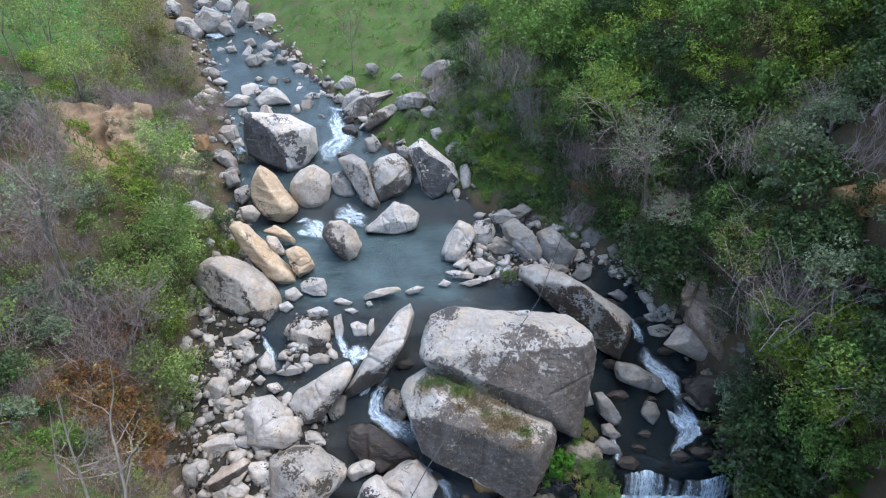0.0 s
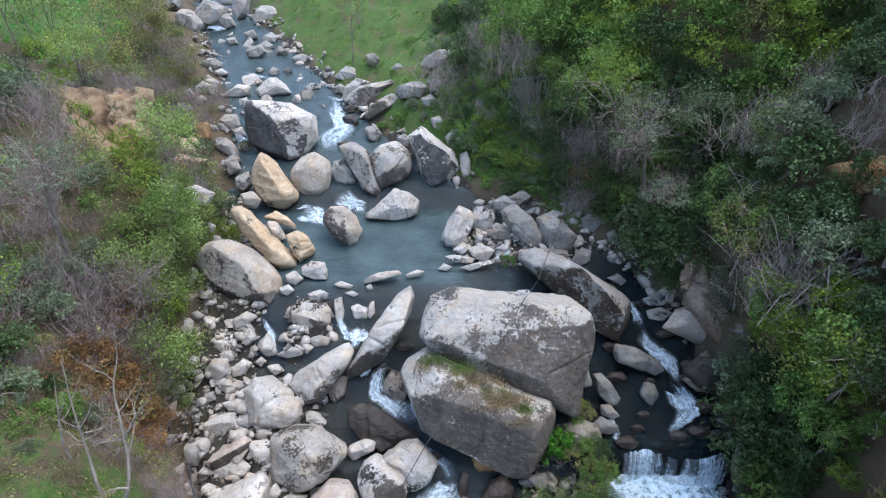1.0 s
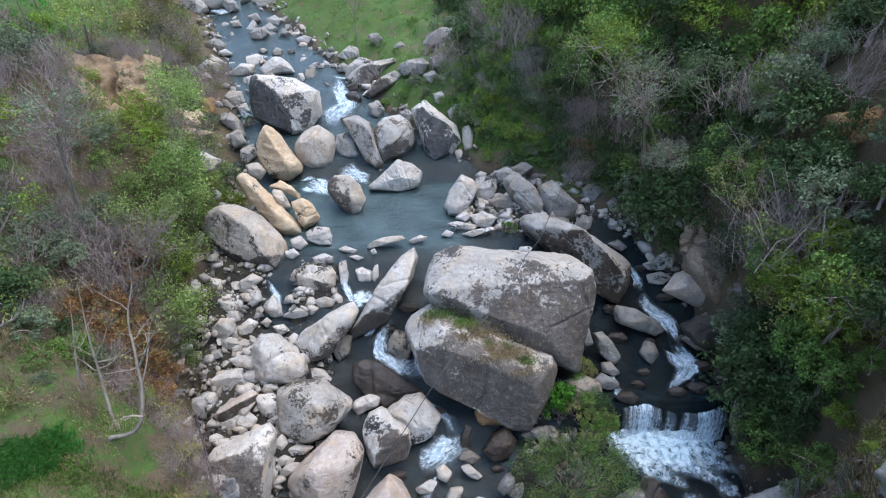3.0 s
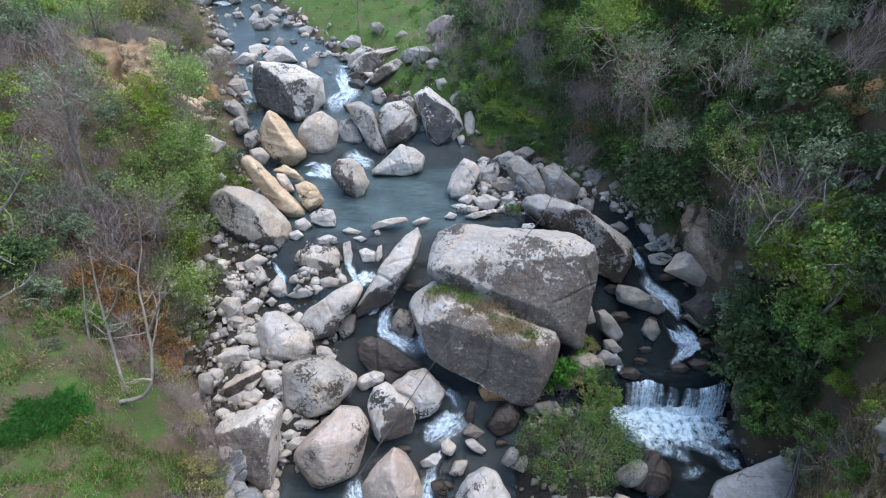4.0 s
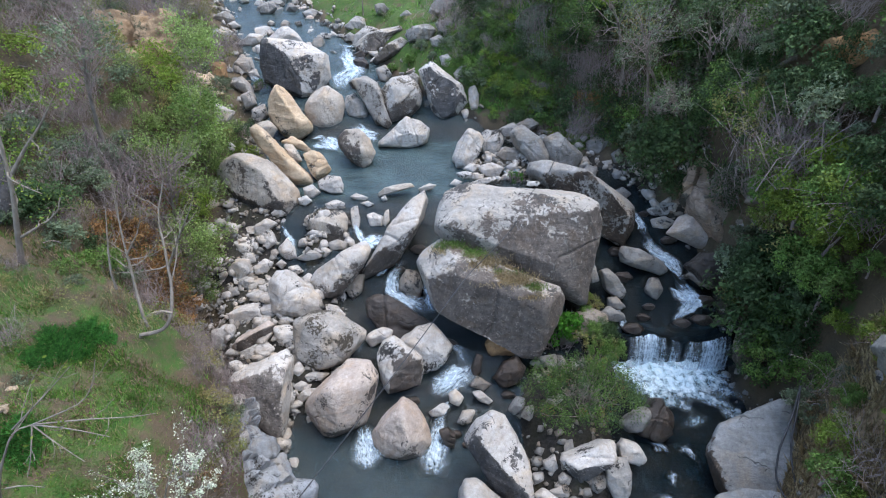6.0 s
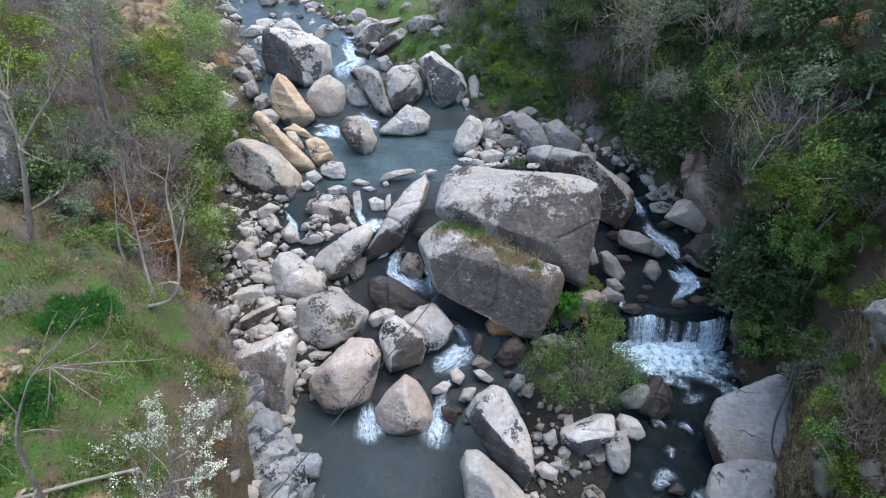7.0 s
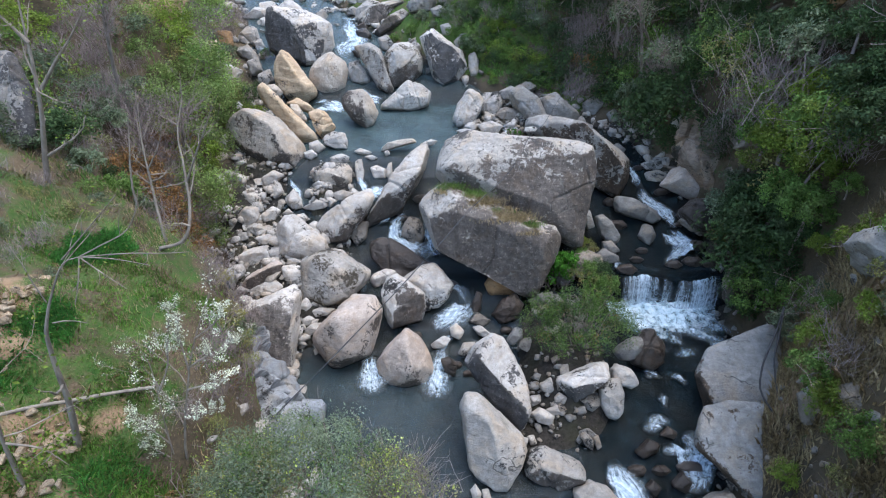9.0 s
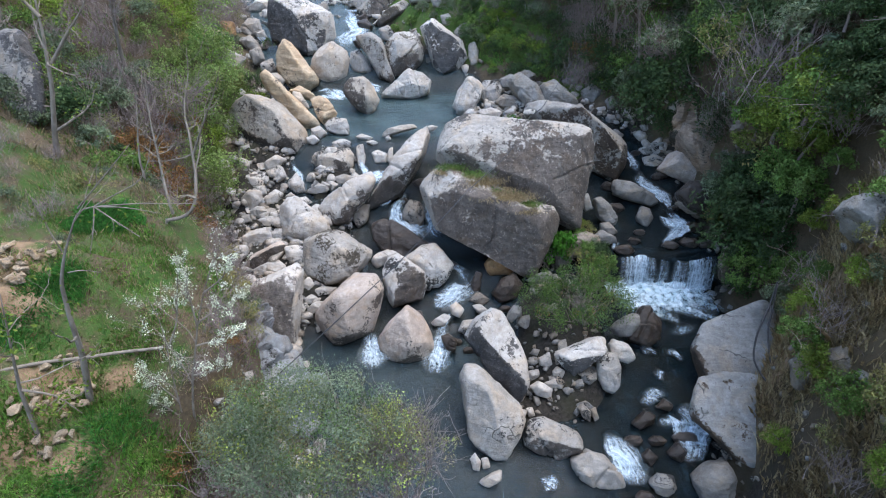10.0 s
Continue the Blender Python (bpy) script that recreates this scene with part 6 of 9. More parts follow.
def leaf_quads(rng, spots, normals, size, slim=0.5):
    n = len(spots)
    normals = unit(normals + rng.normal(0, 0.55, (n, 3)))
    along = unit(np.cross(normals, rng.normal(0, 1, (n, 3))))
    across = np.cross(normals, along)
    s = (size * rng.uniform(0.6, 1.35, n))[:, None]
    v = np.stack([spots - along * s * 0.5, spots + across * s * slim * 0.5, spots + along * s * 0.5, spots - across * s * slim * 0.5], 1)
    return v.reshape(-1, 3), np.arange(n * 4).reshape(-1, 4)


def leaf_tris(rng, spots, normals, size, slim=0.6):
    n = len(spots)
    normals = unit(normals + rng.normal(0, 0.55, (n, 3)))
    along = unit(np.cross(normals, rng.normal(0, 1, (n, 3))))
    across = np.cross(normals, along)
    s = (size * rng.uniform(0.55, 1.45, n))[:, None]
    v = np.stack([spots - along * s * 0.5 - across * s * slim * 0.5, spots - along * s * 0.5 + across * s * slim * 0.5, spots + along * s * 0.6], 1)
    return v.reshape(-1, 3), np.arange(n * 3).reshape(-1, 3)


def crown_mesh(name, rng, radii, clumps, per, leaf, material, spread=0.34, slim=0.5, droop=0.0, blades=None):
    """A crown of many leaves gathered in clumps, with gaps between."""
    radii = np.array(radii)
    d = unit(rng.normal(0, 1, (clumps, 3)))
    d[:, 2] = np.abs(d[:, 2]) * 1.15 - 0.3
    c = unit(d) * rng.uniform(0.45, 1.0, (clumps, 1)) * radii
    r = radii.mean() * spread * rng.uniform(0.6, 1.3, clumps)
    n = rng.poisson(per, clumps) + 5
    who = np.repeat(np.arange(clumps), n)
    nd = unit(rng.normal(0, 1, (len(who), 3)) + np.array([0, 0, 0.35]))
    spots = c[who] + nd * (r[who] * rng.uniform(0.55, 1.15, len(who)))[:, None] * np.array([1, 1, 0.75])
    spots[:, 2] -= droop * rng.uniform(0, 1, len(who)) ** 2
    v, f = (blades or leaf_quads)(rng, spots, nd, leaf, slim)
    return quick_mesh(name, v, f, material)


def tube(path, radii, sides=5):
    path = np.asarray(path, float)
    t = unit(np.gradient(path, axis=0))
    a = unit(np.cross(t, np.array([0.31, 0.87, 0.21])))
    b = np.cross(t, a)
    ang = np.linspace(0, 2 * np.pi, sides, endpoint=False)
    ring = np.cos(ang)[None, :, None] * a[:, None] + np.sin(ang)[None, :, None] * b[:, None]
    v = (path[:, None] + ring * np.asarray(radii)[:, None, None]).reshape(-1, 3)
    n = len(path)
    i, j = np.meshgrid(np.arange(n - 1), np.arange(sides), indexing="ij")
    k = (j + 1) % sides
    f = np.stack([i * sides + j, i * sides + k, (i + 1) * sides + k, (i + 1) * sides + j], -1).reshape(-1, 4)
    return v, f


def join(pieces):
    v, f, o = [], [], 0
    for a, b in pieces:
        v.append(a)
        f.append(b + o)
        o += len(a)
    return np.concatenate(v), np.concatenate(f)


def limb(rng, start, way, length, bend=0.25, lift=0.15, steps=7):
    p, d, out = np.array(start, float), unit(np.array(way, float)), []
    for _ in range(steps):
        out.append(p.copy())
        d = unit(d + rng.normal(0, bend / 2, 3) + np.array([0, 0, lift / 2]))
        p = p + d * length / (steps - 1)
    return np.array(out)


def branching(rng, path, r0, r1, levels, count, ratio=0.55, sides=5, fan=0.9, tips=None, lift=0.2, bend=0.3, low=0.35, steps=6):
    """Tubes for a limb and its side branches, level by level; tips collects the ends of the last ones."""
    out = [tube(path, np.linspace(r0, r1, len(path)), sides)]
    length = np.linalg.norm(np.diff(path, axis=0), axis=1).sum()
    if tips is not None and levels <= 1:
        tips.extend(path[len(path) // 2:])
    if levels == 0:
        return out
    for _ in range(count):
        u = rng.uniform(low, 0.98)
        i = min(int(u * (len(path) - 1)), len(path) - 2)
        start = path[i] + (path[i + 1] - path[i]) * (u * (len(path) - 1) - i)
        side = unit(rng.normal(0, 1, 3) * np.array([1, 1, 0.6]))
        way = unit(unit(path[i + 1] - path[i]) * (1.1 - fan * 0.5) + side * fan)
        r = (r0 + (r1 - r0) * u) * 0.6
        sub = limb(rng, start, way, length * ratio * rng.uniform(0.6, 1.2) * (1.1 - 0.5 * u), bend, lift, steps)
        out += branching(rng, sub, r, max(r * 0.3, 0.004), levels - 1, count, ratio, max(3, sides - 1), fan, tips, lift, bend, low, steps)
    return out


SHRUBS, FAR_SHRUBS = {}, []
SHRUB_LABEL = {
    "deep": "dense dark green leafy shrub on the slope",
    "mid": "leafy green shrub growing on the bank",
    "bright": "fresh yellow-green shrub in new leaf",
    "grey": "silvery grey-green shrub on the slope",
    "olive": "thin olive green shrub with fading leaves",
    "airy": "airy shrub in pale spring green leaf",
    "rust": "rust brown shrub with withered leaves",
    "twig": "tangled thicket of bare greyish brown twigs",
    "hang": "curtain of hanging dark green creepers",
}


def shrub_mesh(kind, seed, far=False):
    """One shrub about two metres across; far ones have fewer, plainer leaves."""
    rng = np.random.default_rng(seed)
    if kind == "twig" and far:
        n = 400
        a, lean = rng.uniform(0, 6.283, n), rng.uniform(0.1, 1.3, n)
        way = unit(np.stack([np.cos(a) * lean, np.sin(a) * lean, 0 * a + 1], -1))
        p0 = np.stack([rng.normal(0, 0.55, n), rng.normal(0, 0.55, n), rng.uniform(-0.4, 0.7, n)], -1)
        p1 = p0 + way * rng.uniform(0.3, 0.8, (n, 1))
        p2 = p1 + unit(way + rng.normal(0, 0.45, (n, 3)) - np.array([0, 0, 0.35])) * rng.uniform(0.3, 0.7, (n, 1))
        w = unit(np.cross(way, rng.normal(0, 1, (n, 3)))) * rng.uniform(0.004, 0.009, (n, 1))
        v = np.stack([p0 - w, p0 + w, p1 + w * 0.8, p1 - w * 0.8, p2], 1).reshape(-1, 3)
        f = (np.arange(n) * 5)[:, None, None] + np.array([[0, 1, 2], [0, 2, 3], [3, 2, 4]])
        return quick_mesh("thicket", v, f.reshape(-1, 3), TWIG)
    if kind == "twig":
        pieces = []
        for _ in range(40):
            a, s = rng.uniform(0, 2 * math.pi), rng.uniform(0.1, 1.2)
            path = limb(rng, (rng.normal(0, 0.4), rng.normal(0, 0.4), -0.3), (math.cos(a) * s, math.sin(a) * s, 1), rng.uniform(0.9, 1.9), 0.4, -0.14, 5)
            pieces += branching(rng, path, 0.014, 0.006, 1, 4, 0.5, 3, 0.8, steps=4)
        return quick_mesh("thicket", *join(pieces), TWIG)
    spec = {"deep": (46, 44, 0.115, 0.30), "mid": (42, 42, 0.11, 0.29), "bright": (40, 40, 0.11, 0.27), "grey": (40, 44, 0.11, 0.27),
            "olive": (34, 34, 0.10, 0.29), "airy": (38, 36, 0.10, 0.30), "rust": (32, 34, 0.10, 0.28), "hang": (40, 42, 0.11, 0.27)}[kind]
    radii = (0.75, 0.75, 1.7) if kind == "hang" else (1.0, 1.0, 0.95)
    leaf = "deep" if kind == "hang" else kind
    if far:
        return crown_mesh("shrub", rng, radii, spec[0], spec[1] * 0.62, spec[2] * 0.95, LEAF[leaf], spec[3] * 1.1, 0.6, 0.6 if kind == "hang" else 0.15, leaf_tris)
    return crown_mesh("shrub", rng, radii, spec[0], spec[1] * 1.5, spec[2] * 0.88, LEAF[leaf], spec[3], 0.6, 0.6 if kind == "hang" else 0.15, leaf_tris)


def in_camera_view(x, y, z):
    """Whether a spot falls inside the camera's view cone, with a small margin."""
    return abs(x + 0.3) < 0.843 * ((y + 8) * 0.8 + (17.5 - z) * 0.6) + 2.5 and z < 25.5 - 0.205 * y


def shrub(kind, x, y, z, r, tall=1.0, near=True):
    """A shrub of a kind, at a place; alike shrubs share their meshes, and those far off are gathered into one undergrowth."""
    # no shrub is made outside the camera's view
    if not in_camera_view(x, y, z):
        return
    key = (kind, random.randrange(3))
    m = Matrix.LocRotScale((x, y, z), Euler((random.uniform(-0.2, 0.2), random.uniform(-0.2, 0.2), random.uniform(0, 6.28))), (r, r, r * tall))
    if not near:
        FAR_SHRUBS.append((key, m))
        return
    seed = 100 + 7 * key[1] + sum(map(ord, kind))
    if key not in SHRUBS:
        SHRUBS[key] = shrub_mesh(kind, seed)
    ob = new({"twig": "thicket", "hang": "creeper"}.get(kind, "shrub"), SHRUBS[key] if kind == "twig" else None)
    ob.matrix_basis = m
    if kind != "twig":
        if "stem" not in SHRUBS:
            g = np.random.default_rng(77)
            SHRUBS["stem"] = quick_mesh("stem", *tube(limb(g, (0, 0, -0.9), (0.1, 0, 1), 1.7, 0.3, 0.1, 8), np.linspace(0.07, 0.02, 8), 6), TWIG)
        for n, me in (("foliage", SHRUBS[key]), ("stem", SHRUBS["stem"])):
            new(n, me).parent = ob
    return tagged(ob, SHRUB_LABEL[kind], "shrub", "shrubs of the valley sides")


def gather_far_shrubs():
    lite, sets = {}, {}
    for key, m in FAR_SHRUBS:
        if key not in lite:
            me = shrub_mesh(key[0], 100 + 7 * key[1] + sum(map(ord, key[0])), True)
            v = np.empty(len(me.vertices) * 3, np.float32)
            me.vertices.foreach_get("co", v)
            f = np.empty(len(me.loops), np.int32)
            me.loops.foreach_get("vertex_index", f)
            lite[key] = (v.reshape(-1, 3), f.reshape(-1, me.polygons[0].loop_total), me.materials[0])
        v, f, mat = lite[key]
        a = np.array(m)
        sets.setdefault(mat.name, (mat, []))[1].append((v @ a[:3, :3].T + a[:3, 3], f))
    for mat, pieces in sets.values():
        ob = new("undergrowth", quick_mesh("undergrowth", *join(pieces), mat))
        tagged(ob, "dense undergrowth of " + mat.name.replace("_", " ") + " on the valley sides", "undergrowth", kind="stuff")


# gorge side
random.seed(5)


def pick(table):
    u = random.random() * sum(w for _, w in table)
    for kind, w in table:
        u -= w
        if u <= 0:
            return kind
    return table[-1][0]


def scatter(n, box, gap, seed):
    """Spots spread evenly over the slopes' true surface, with the way out of the slope."""
    rng = np.random.default_rng(seed)
    x, y = rng.uniform(box[0], box[1], n), rng.uniform(box[2], box[3], n)
    e = 0.15
    gx, gy = (land(x + e, y) - land(x - e, y)) / (2 * e), (land(x, y + e) - land(x, y - e)) / (2 * e)
    steep = np.sqrt(1 + gx ** 2 + gy ** 2)
    ok = rng.uniform(0, 1, n) < np.minimum(steep, 7) / 7
    taken, out = {}, []
    x, y, gx, gy, steep = x[ok], y[ok], gx[ok], gy[ok], steep[ok]
    h = land(x, y) + bumps(x, y) * (1 - 0.8 * in_bed(x, y))
    for px, pyy, z, a, b, s in zip(x.tolist(), y.tolist(), h.tolist(), gx.tolist(), gy.tolist(), steep.tolist()):
        k = (int(px // gap), int(pyy // gap), int(z // gap))
        if any(math.dist((px, pyy, z), q) < gap for i in (-1, 0, 1) for j in (-1, 0, 1) for l in (-1, 0, 1) for q in taken.get((k[0] + i, k[1] + j, k[2] + l), ())):
            continue
        taken.setdefault(k, []).append((px, pyy, z))
        out.append((px, pyy, z, -a / s, -b / s))
    return out


for x, y, z, ox, oy in scatter(110000, (-4, 32, -7, 50), 1.1, 11):
    d = x - float(np.interp(y, RIGHT_Y, RIGHT_X))
    over = z - float(water_level(x, y))
    if d < 0 or over < 0.8 or z > 34 or (d > 8.5 and y < 20) or z > 27:
        continue
    if 15.5 < y < 20.5 and over < 6.0 or y < 9.5 and over < 2.2 or 2.5 < y < 9 and over < 3.4 or y < 6.5 and over < 5 and random.random() < 0.5:
        continue
    if y > 33 and d < 15 and x < 0.3 + 0.8 * math.sin(y):
        if random.random() < (0.6 if d < 1.8 else 0.17):
            shrub(pick([("mid", 3), ("grey", 1), ("olive", 2), ("twig", 2)]), x, y, z, random.uniform(0.3, 0.8), 0.7, False)
        continue
    if y > 24 and over < 6.5 and x < 7 and y < 36:
        for _ in range(3):
            u, v = x + random.uniform(-0.7, 0.7), y + random.uniform(-0.7, 0.7)
            shrub(pick([("mid", 4), ("grey", 2), ("bright", 1.5), ("deep", 3), ("twig", 1.2)]), u + 0.2 * ox, v + 0.2 * oy, ground_at(u, v) + 0.1, random.uniform(0.3, 0.95), 0.8, False)
        continue
    tone = noise.noise(Vector((y * 0.3, z * 0.3, 1.7)))
    sunny = (8 < y < 17 and 6.3 < z < 11) or (z > 12.3 and y > 23.5)
    if sunny and tone > -0.18:
        kind = pick([("bright", 3.5), ("mid", 6), ("deep", 2), ("olive", 1)])
    # dark-leaved kinds stand in for the shade of the hollow under the overhang
    elif 18 < y < 25.5 and 6.5 < z < 11.5:
        kind = pick([("deep", 6), ("hang", 5), ("twig", 2)])
    elif tone < -0.18:
        kind = pick([("grey", 4), ("twig", 4), ("deep", 3), ("olive", 1.5)])
    else:
        kind = pick([("deep", 9), ("mid", 2.5), ("hang", 4), ("twig", 1.8), ("grey", 1.6), ("rust", 0.4), ("olive", 0.8)])
    r = random.uniform(0.75, 1.4)
    if random.random() < 0.08:
        continue
    if y < 9:
        if random.random() < 0.3:
            continue
        r = random.uniform(0.45, 0.9)
        kind = pick([("olive", 2), ("grey", 2), ("bright", 4), ("twig", 1.5), ("mid", 4)])
    elif random.random() < 0.16:
        r *= 1.4
    lean = 0.45 * r + 0.55 * float(ease(5, 9, over) * ease(7, 10, y))
    shrub(kind, x + lean * ox, y + lean * oy, z + 0.15 * r, r, random.uniform(0.8, 1.2), y < 20 and d < 4.0 and (y < 12 or random.random() < 0.6))

def off_line(x, y, x0, y0, x1, y1):
    u = max(0, min(1, ((x - x0) * (x1 - x0) + (y - y0) * (y1 - y0)) / ((x1 - x0) ** 2 + (y1 - y0) ** 2)))
    return math.hypot(x - x0 - u * (x1 - x0), y - y0 - u * (y1 - y0))


for x, y, z, ox, oy in scatter(110000, (-40, -5, 3, 52), 0.92, 12):
    d = float(np.interp(y, LEFT_Y, LEFT_X)) - x
    over = z - float(water_level(x, y))
    if d < 0 or over < 0.7 or z > 28:
        continue
    if y < 9.5:
        if y > 3.5 and 3.6 < over < 6.3:
            shrub(pick([("twig", 4), ("olive", 2), ("rust", 0.7)]), x + 0.2 * ox, y, z - 0.1, random.uniform(0.35, 0.7), 0.8, False)
        elif y > 4.2 and over > 8 and (y > 7.5 or x < -11.2) and random.random() < 0.6:
            shrub(pick([("twig", 3), ("olive", 2), ("mid", 1), ("grey", 1)]), x, y, z, random.uniform(0.4, 0.8), 0.8, False)
        continue
    if off_line(x, y, -17.2, 23.8, -20.0, 28.0) < 2.0 and random.random() < 0.9:
        continue
    if y > 35.5 and d > 5.5 and random.random() < 0.97 or x < -25 and y > 32 and random.random() < 0.8:
        continue
    tone = noise.noise(Vector((y * 0.22, z * 0.35, 8.2)))
    if math.hypot(x + 12.9, y - 12.5) < 1.7:
        kind = pick([("rust", 6), ("olive", 2), ("bright", 1)])
    elif off_line(x, y, -17.8, 19.8, -13.0, 13.2) < 1.2:
        kind = pick([("twig", 9), ("grey", 1)])
    elif y < 14.5 and x < -12.6:
        kind = pick([("grey", 5), ("mid", 1.5), ("twig", 2), ("deep", 1)])
    elif y < 14.5:
        kind = pick([("twig", 5), ("olive", 2), ("mid", 1.5), ("bright", 1)])
    elif y < 18 and x < -14.4:
        kind = pick([("bright", 3), ("mid", 3), ("airy", 3), ("olive", 1), ("twig", 1)])
    elif y < 23.5 and over < 7.5:
        kind = pick([("mid", 2), ("bright", 3), ("airy", 7), ("olive", 1)])
    elif y < 23.5:
        kind = pick([("grey", 4), ("twig", 4), ("mid", 1.5), ("olive", 1)])
    elif over < 3.5 and y > 26:
        kind = pick([("twig", 4), ("grey", 3), ("airy", 3), ("olive", 2)])
    elif tone > 0.0:
        kind = pick([("airy", 5), ("olive", 2), ("bright", 3), ("grey", 1)])
    else:
        kind = pick([("twig", 4), ("grey", 3), ("olive", 2), ("airy", 3)])
    r = random.uniform(0.55, 1.1) * (1.15 if y > 22 else 1.0)
    shrub(kind, x + 0.3 * r * ox, y + 0.3 * r * oy, z + 0.1 * r, r, random.uniform(0.75, 1.1), y < 13.5 and d < 5 and random.random() < 0.5)

for x, y, z, ox, oy in scatter(30000, (-14, -5, -2, 15), 0.8, 13):
    d = float(np.interp(y, LEFT_Y, LEFT_X)) - x
    over = z - float(water_level(x, y))
    if d > 0 and (3.4 if 3.6 < y < 9.4 else 1.2) < over < 6.6 and random.random() < 0.8:
        shrub(pick([("twig", 5), ("olive", 2), ("rust", 0.8), ("grey", 0.6)]), x + 0.15 * ox, y + 0.15 * oy, z - 0.15, random.uniform(0.3, 0.6), 0.8, False)

# brow of the earth face, and the foot of the eroded bank
for i in range(11):
    shrub(pick([("twig", 5), ("grey", 2), ("olive", 2)]), -22.0 + 0.6 * i, 27.9 + random.uniform(-0.5, 0.6), 12.5 + random.uniform(-0.3, 0.3), random.uniform(0.5, 0.9), 0.9, False)
for x, y, kind in ((12.9, 6.9, "grey"), (12.5, 5.6, "olive"), (11.9, 4.6, "twig"), (12.8, 4.2, "olive"), (11.2, 3.0, "grey"), (10.6, 1.9, "olive"), (11.8, 2.2, "twig"), (12.6, 3.0, "olive"), (13.4, 5.4, "deep"),
                   (11.0, 0.8, "twig"), (12.2, 1.0, "bright"), (13.0, 1.8, "bright"), (13.4, 3.4, "mid"), (10.2, 0.6, "olive")):
    shrub(kind, x, y, ground_at(x, y) + 0.1, random.uniform(0.45, 0.75), 0.8, False)

for x, y, z, r in ((-14.3, 15.9, 7.5, 0.62), (-14.1, 17.0, 7.2, 0.62), (-13.8, 17.7, 6.6, 0.62), (-14.1, 15.8, 6.7, 0.62), (-13.9, 16.9, 6.2, 0.62)):
    shrub("rust", x, y, z, r, 0.9)
for x, y, z, r in ((-15.1, 14.3, 9.7, 0.72), (-14.9, 15.4, 9.6, 0.72), (-14.7, 16.1, 9.0, 0.72), (-14.5, 13.8, 9.3, 0.72)):
    shrub("grey", x, y, z, r, 0.9)

for x, y, z, r, kind in ((6.66, 14.31, 2.25, 0.45, "olive"), (6.02, 13.44, 2.35, 0.5, "mid"), (6.14, 12.29, 2.35, 0.55, "mid"), (6.74, 12.13, 2.35, 0.6, "deep"), (6.77, 11.22, 2.35, 0.6, "mid"), (5.47, 12.14, 2.25, 0.45, "olive"), (6.56, 12.93, 2.35, 0.4, "grey"), (6.4, 14.68, 2.35, 0.35, "bright")):
    shrub(kind, x, y, z, r, 0.8)
MEADOW_EDGE = ((1.7, 37.4, 0.9, "deep"), (0.6, 36.9, 0.6, "grey"), (1.1, 34.9, 0.8, "grey"), (1.4, 33.8, 0.7, "deep"), (-2.3, 36.7, 0.6, "grey"), (-0.8, 37.0, 0.5, "deep"), (3.0, 30.7, 0.8, "deep"), (-1.4, 35.5, 0.4, "grey"), (-4.6, 36.4, 0.45, "mid"), (-3.2, 36.2, 0.5, "mid"), (-5.8, 43.6, 0.5, "grey"), (-0.7, 46.3, 0.4, "grey"), (3.3, 32.8, 0.6, "mid"), (3.2, 32.1, 0.7, "bright"), (2.6, 32.1, 0.6, "mid"), (3.5, 32.9, 0.6, "grey"), (2.8, 32.7, 0.6, "mid"), (3.8, 31.1, 0.7, "mid"), (2.1, 31.8, 0.4, "grey"), (2.6, 34.1, 0.5, "twig"), (3.3, 33.9, 0.7, "mid"), (3.1, 35.2, 0.6, "grey"))
for x, y, r, kind in MEADOW_EDGE:
    shrub(kind, x, y, ground_at(x, y) + 0.35 * r, r, 1.0)
for _ in range(420):
    x, y = random.uniform(0.5, 9), random.uniform(24, 37)
    over = ground_at(x, y) - float(water_level(x, y))
    if x - float(np.interp(y, RIGHT_Y, RIGHT_X)) > 0.2 and 0.2 < over < 5.5:
        shrub(pick([("mid", 5), ("bright", 2), ("grey", 1.5), ("deep", 2)]), x, y, ground_at(x, y), random.uniform(0.2, 0.42), 0.7, False)
gather_far_shrubs()


# ---- grass ----
def grass(name, n, area, height, kind, label, seed, width=0.02, keep=None):
    """Blades over a stretch of ground (x0, x1, y0, y1), where keep allows it."""
    rng = np.random.default_rng(seed)
    x, yv = rng.uniform(area[0], area[1], n), rng.uniform(area[2], area[3], n)
    tuft = np.sin(x * 2.1 + 1.7 * np.sin(yv * 1.3)) + np.sin(yv * 2.7 + 1.1 * np.sin(x * 1.9)) + rng.normal(0, 0.9, n)
    ok = tuft > -0.9
    if keep is not None:
        ok &= keep(x, yv)
    x, yv = x[ok], yv[ok]
    z = land(x, yv) + bumps(x, yv) * (1 - 0.8 * in_bed(x, yv))
    n = len(x)
    a, h = rng.uniform(0, 6.283, n), height * rng.uniform(0.5, 1.3, n)
    lean = rng.normal(0, 0.4, (n, 2)) * h[:, None]
    base = np.stack([x, yv, z - 0.12], -1)
    side = np.stack([np.cos(a), np.sin(a), 0 * a], -1) * width * rng.uniform(0.7, 1.4, n)[:, None]
    mid = base + np.concatenate([lean * 0.35, (h * 0.6)[:, None]], 1)
    tip = base + np.concatenate([lean, h[:, None]], 1)
    v = np.stack([base - side, base + side, mid + side * 0.7, tip, mid - side * 0.7], 1).reshape(-1, 3)
    f = np.arange(n * 5).reshape(-1, 5)
    ob = new(name, quick_mesh(name, v, f, LEAF[kind]))
    return tagged(ob, label, "grass", kind="stuff")


def off_water(lo, hi):
    def test(x, yv):
        o = land(x, yv) - water_level(x, yv)
        return (o > lo) & (o < hi)
    return test


grass("bank_grass", 28000, (-15, -6.6, -7, 10), 0.20, "grass", "tall green grass on the terraced bank", 3, 0.009, off_water(3.2, 14))
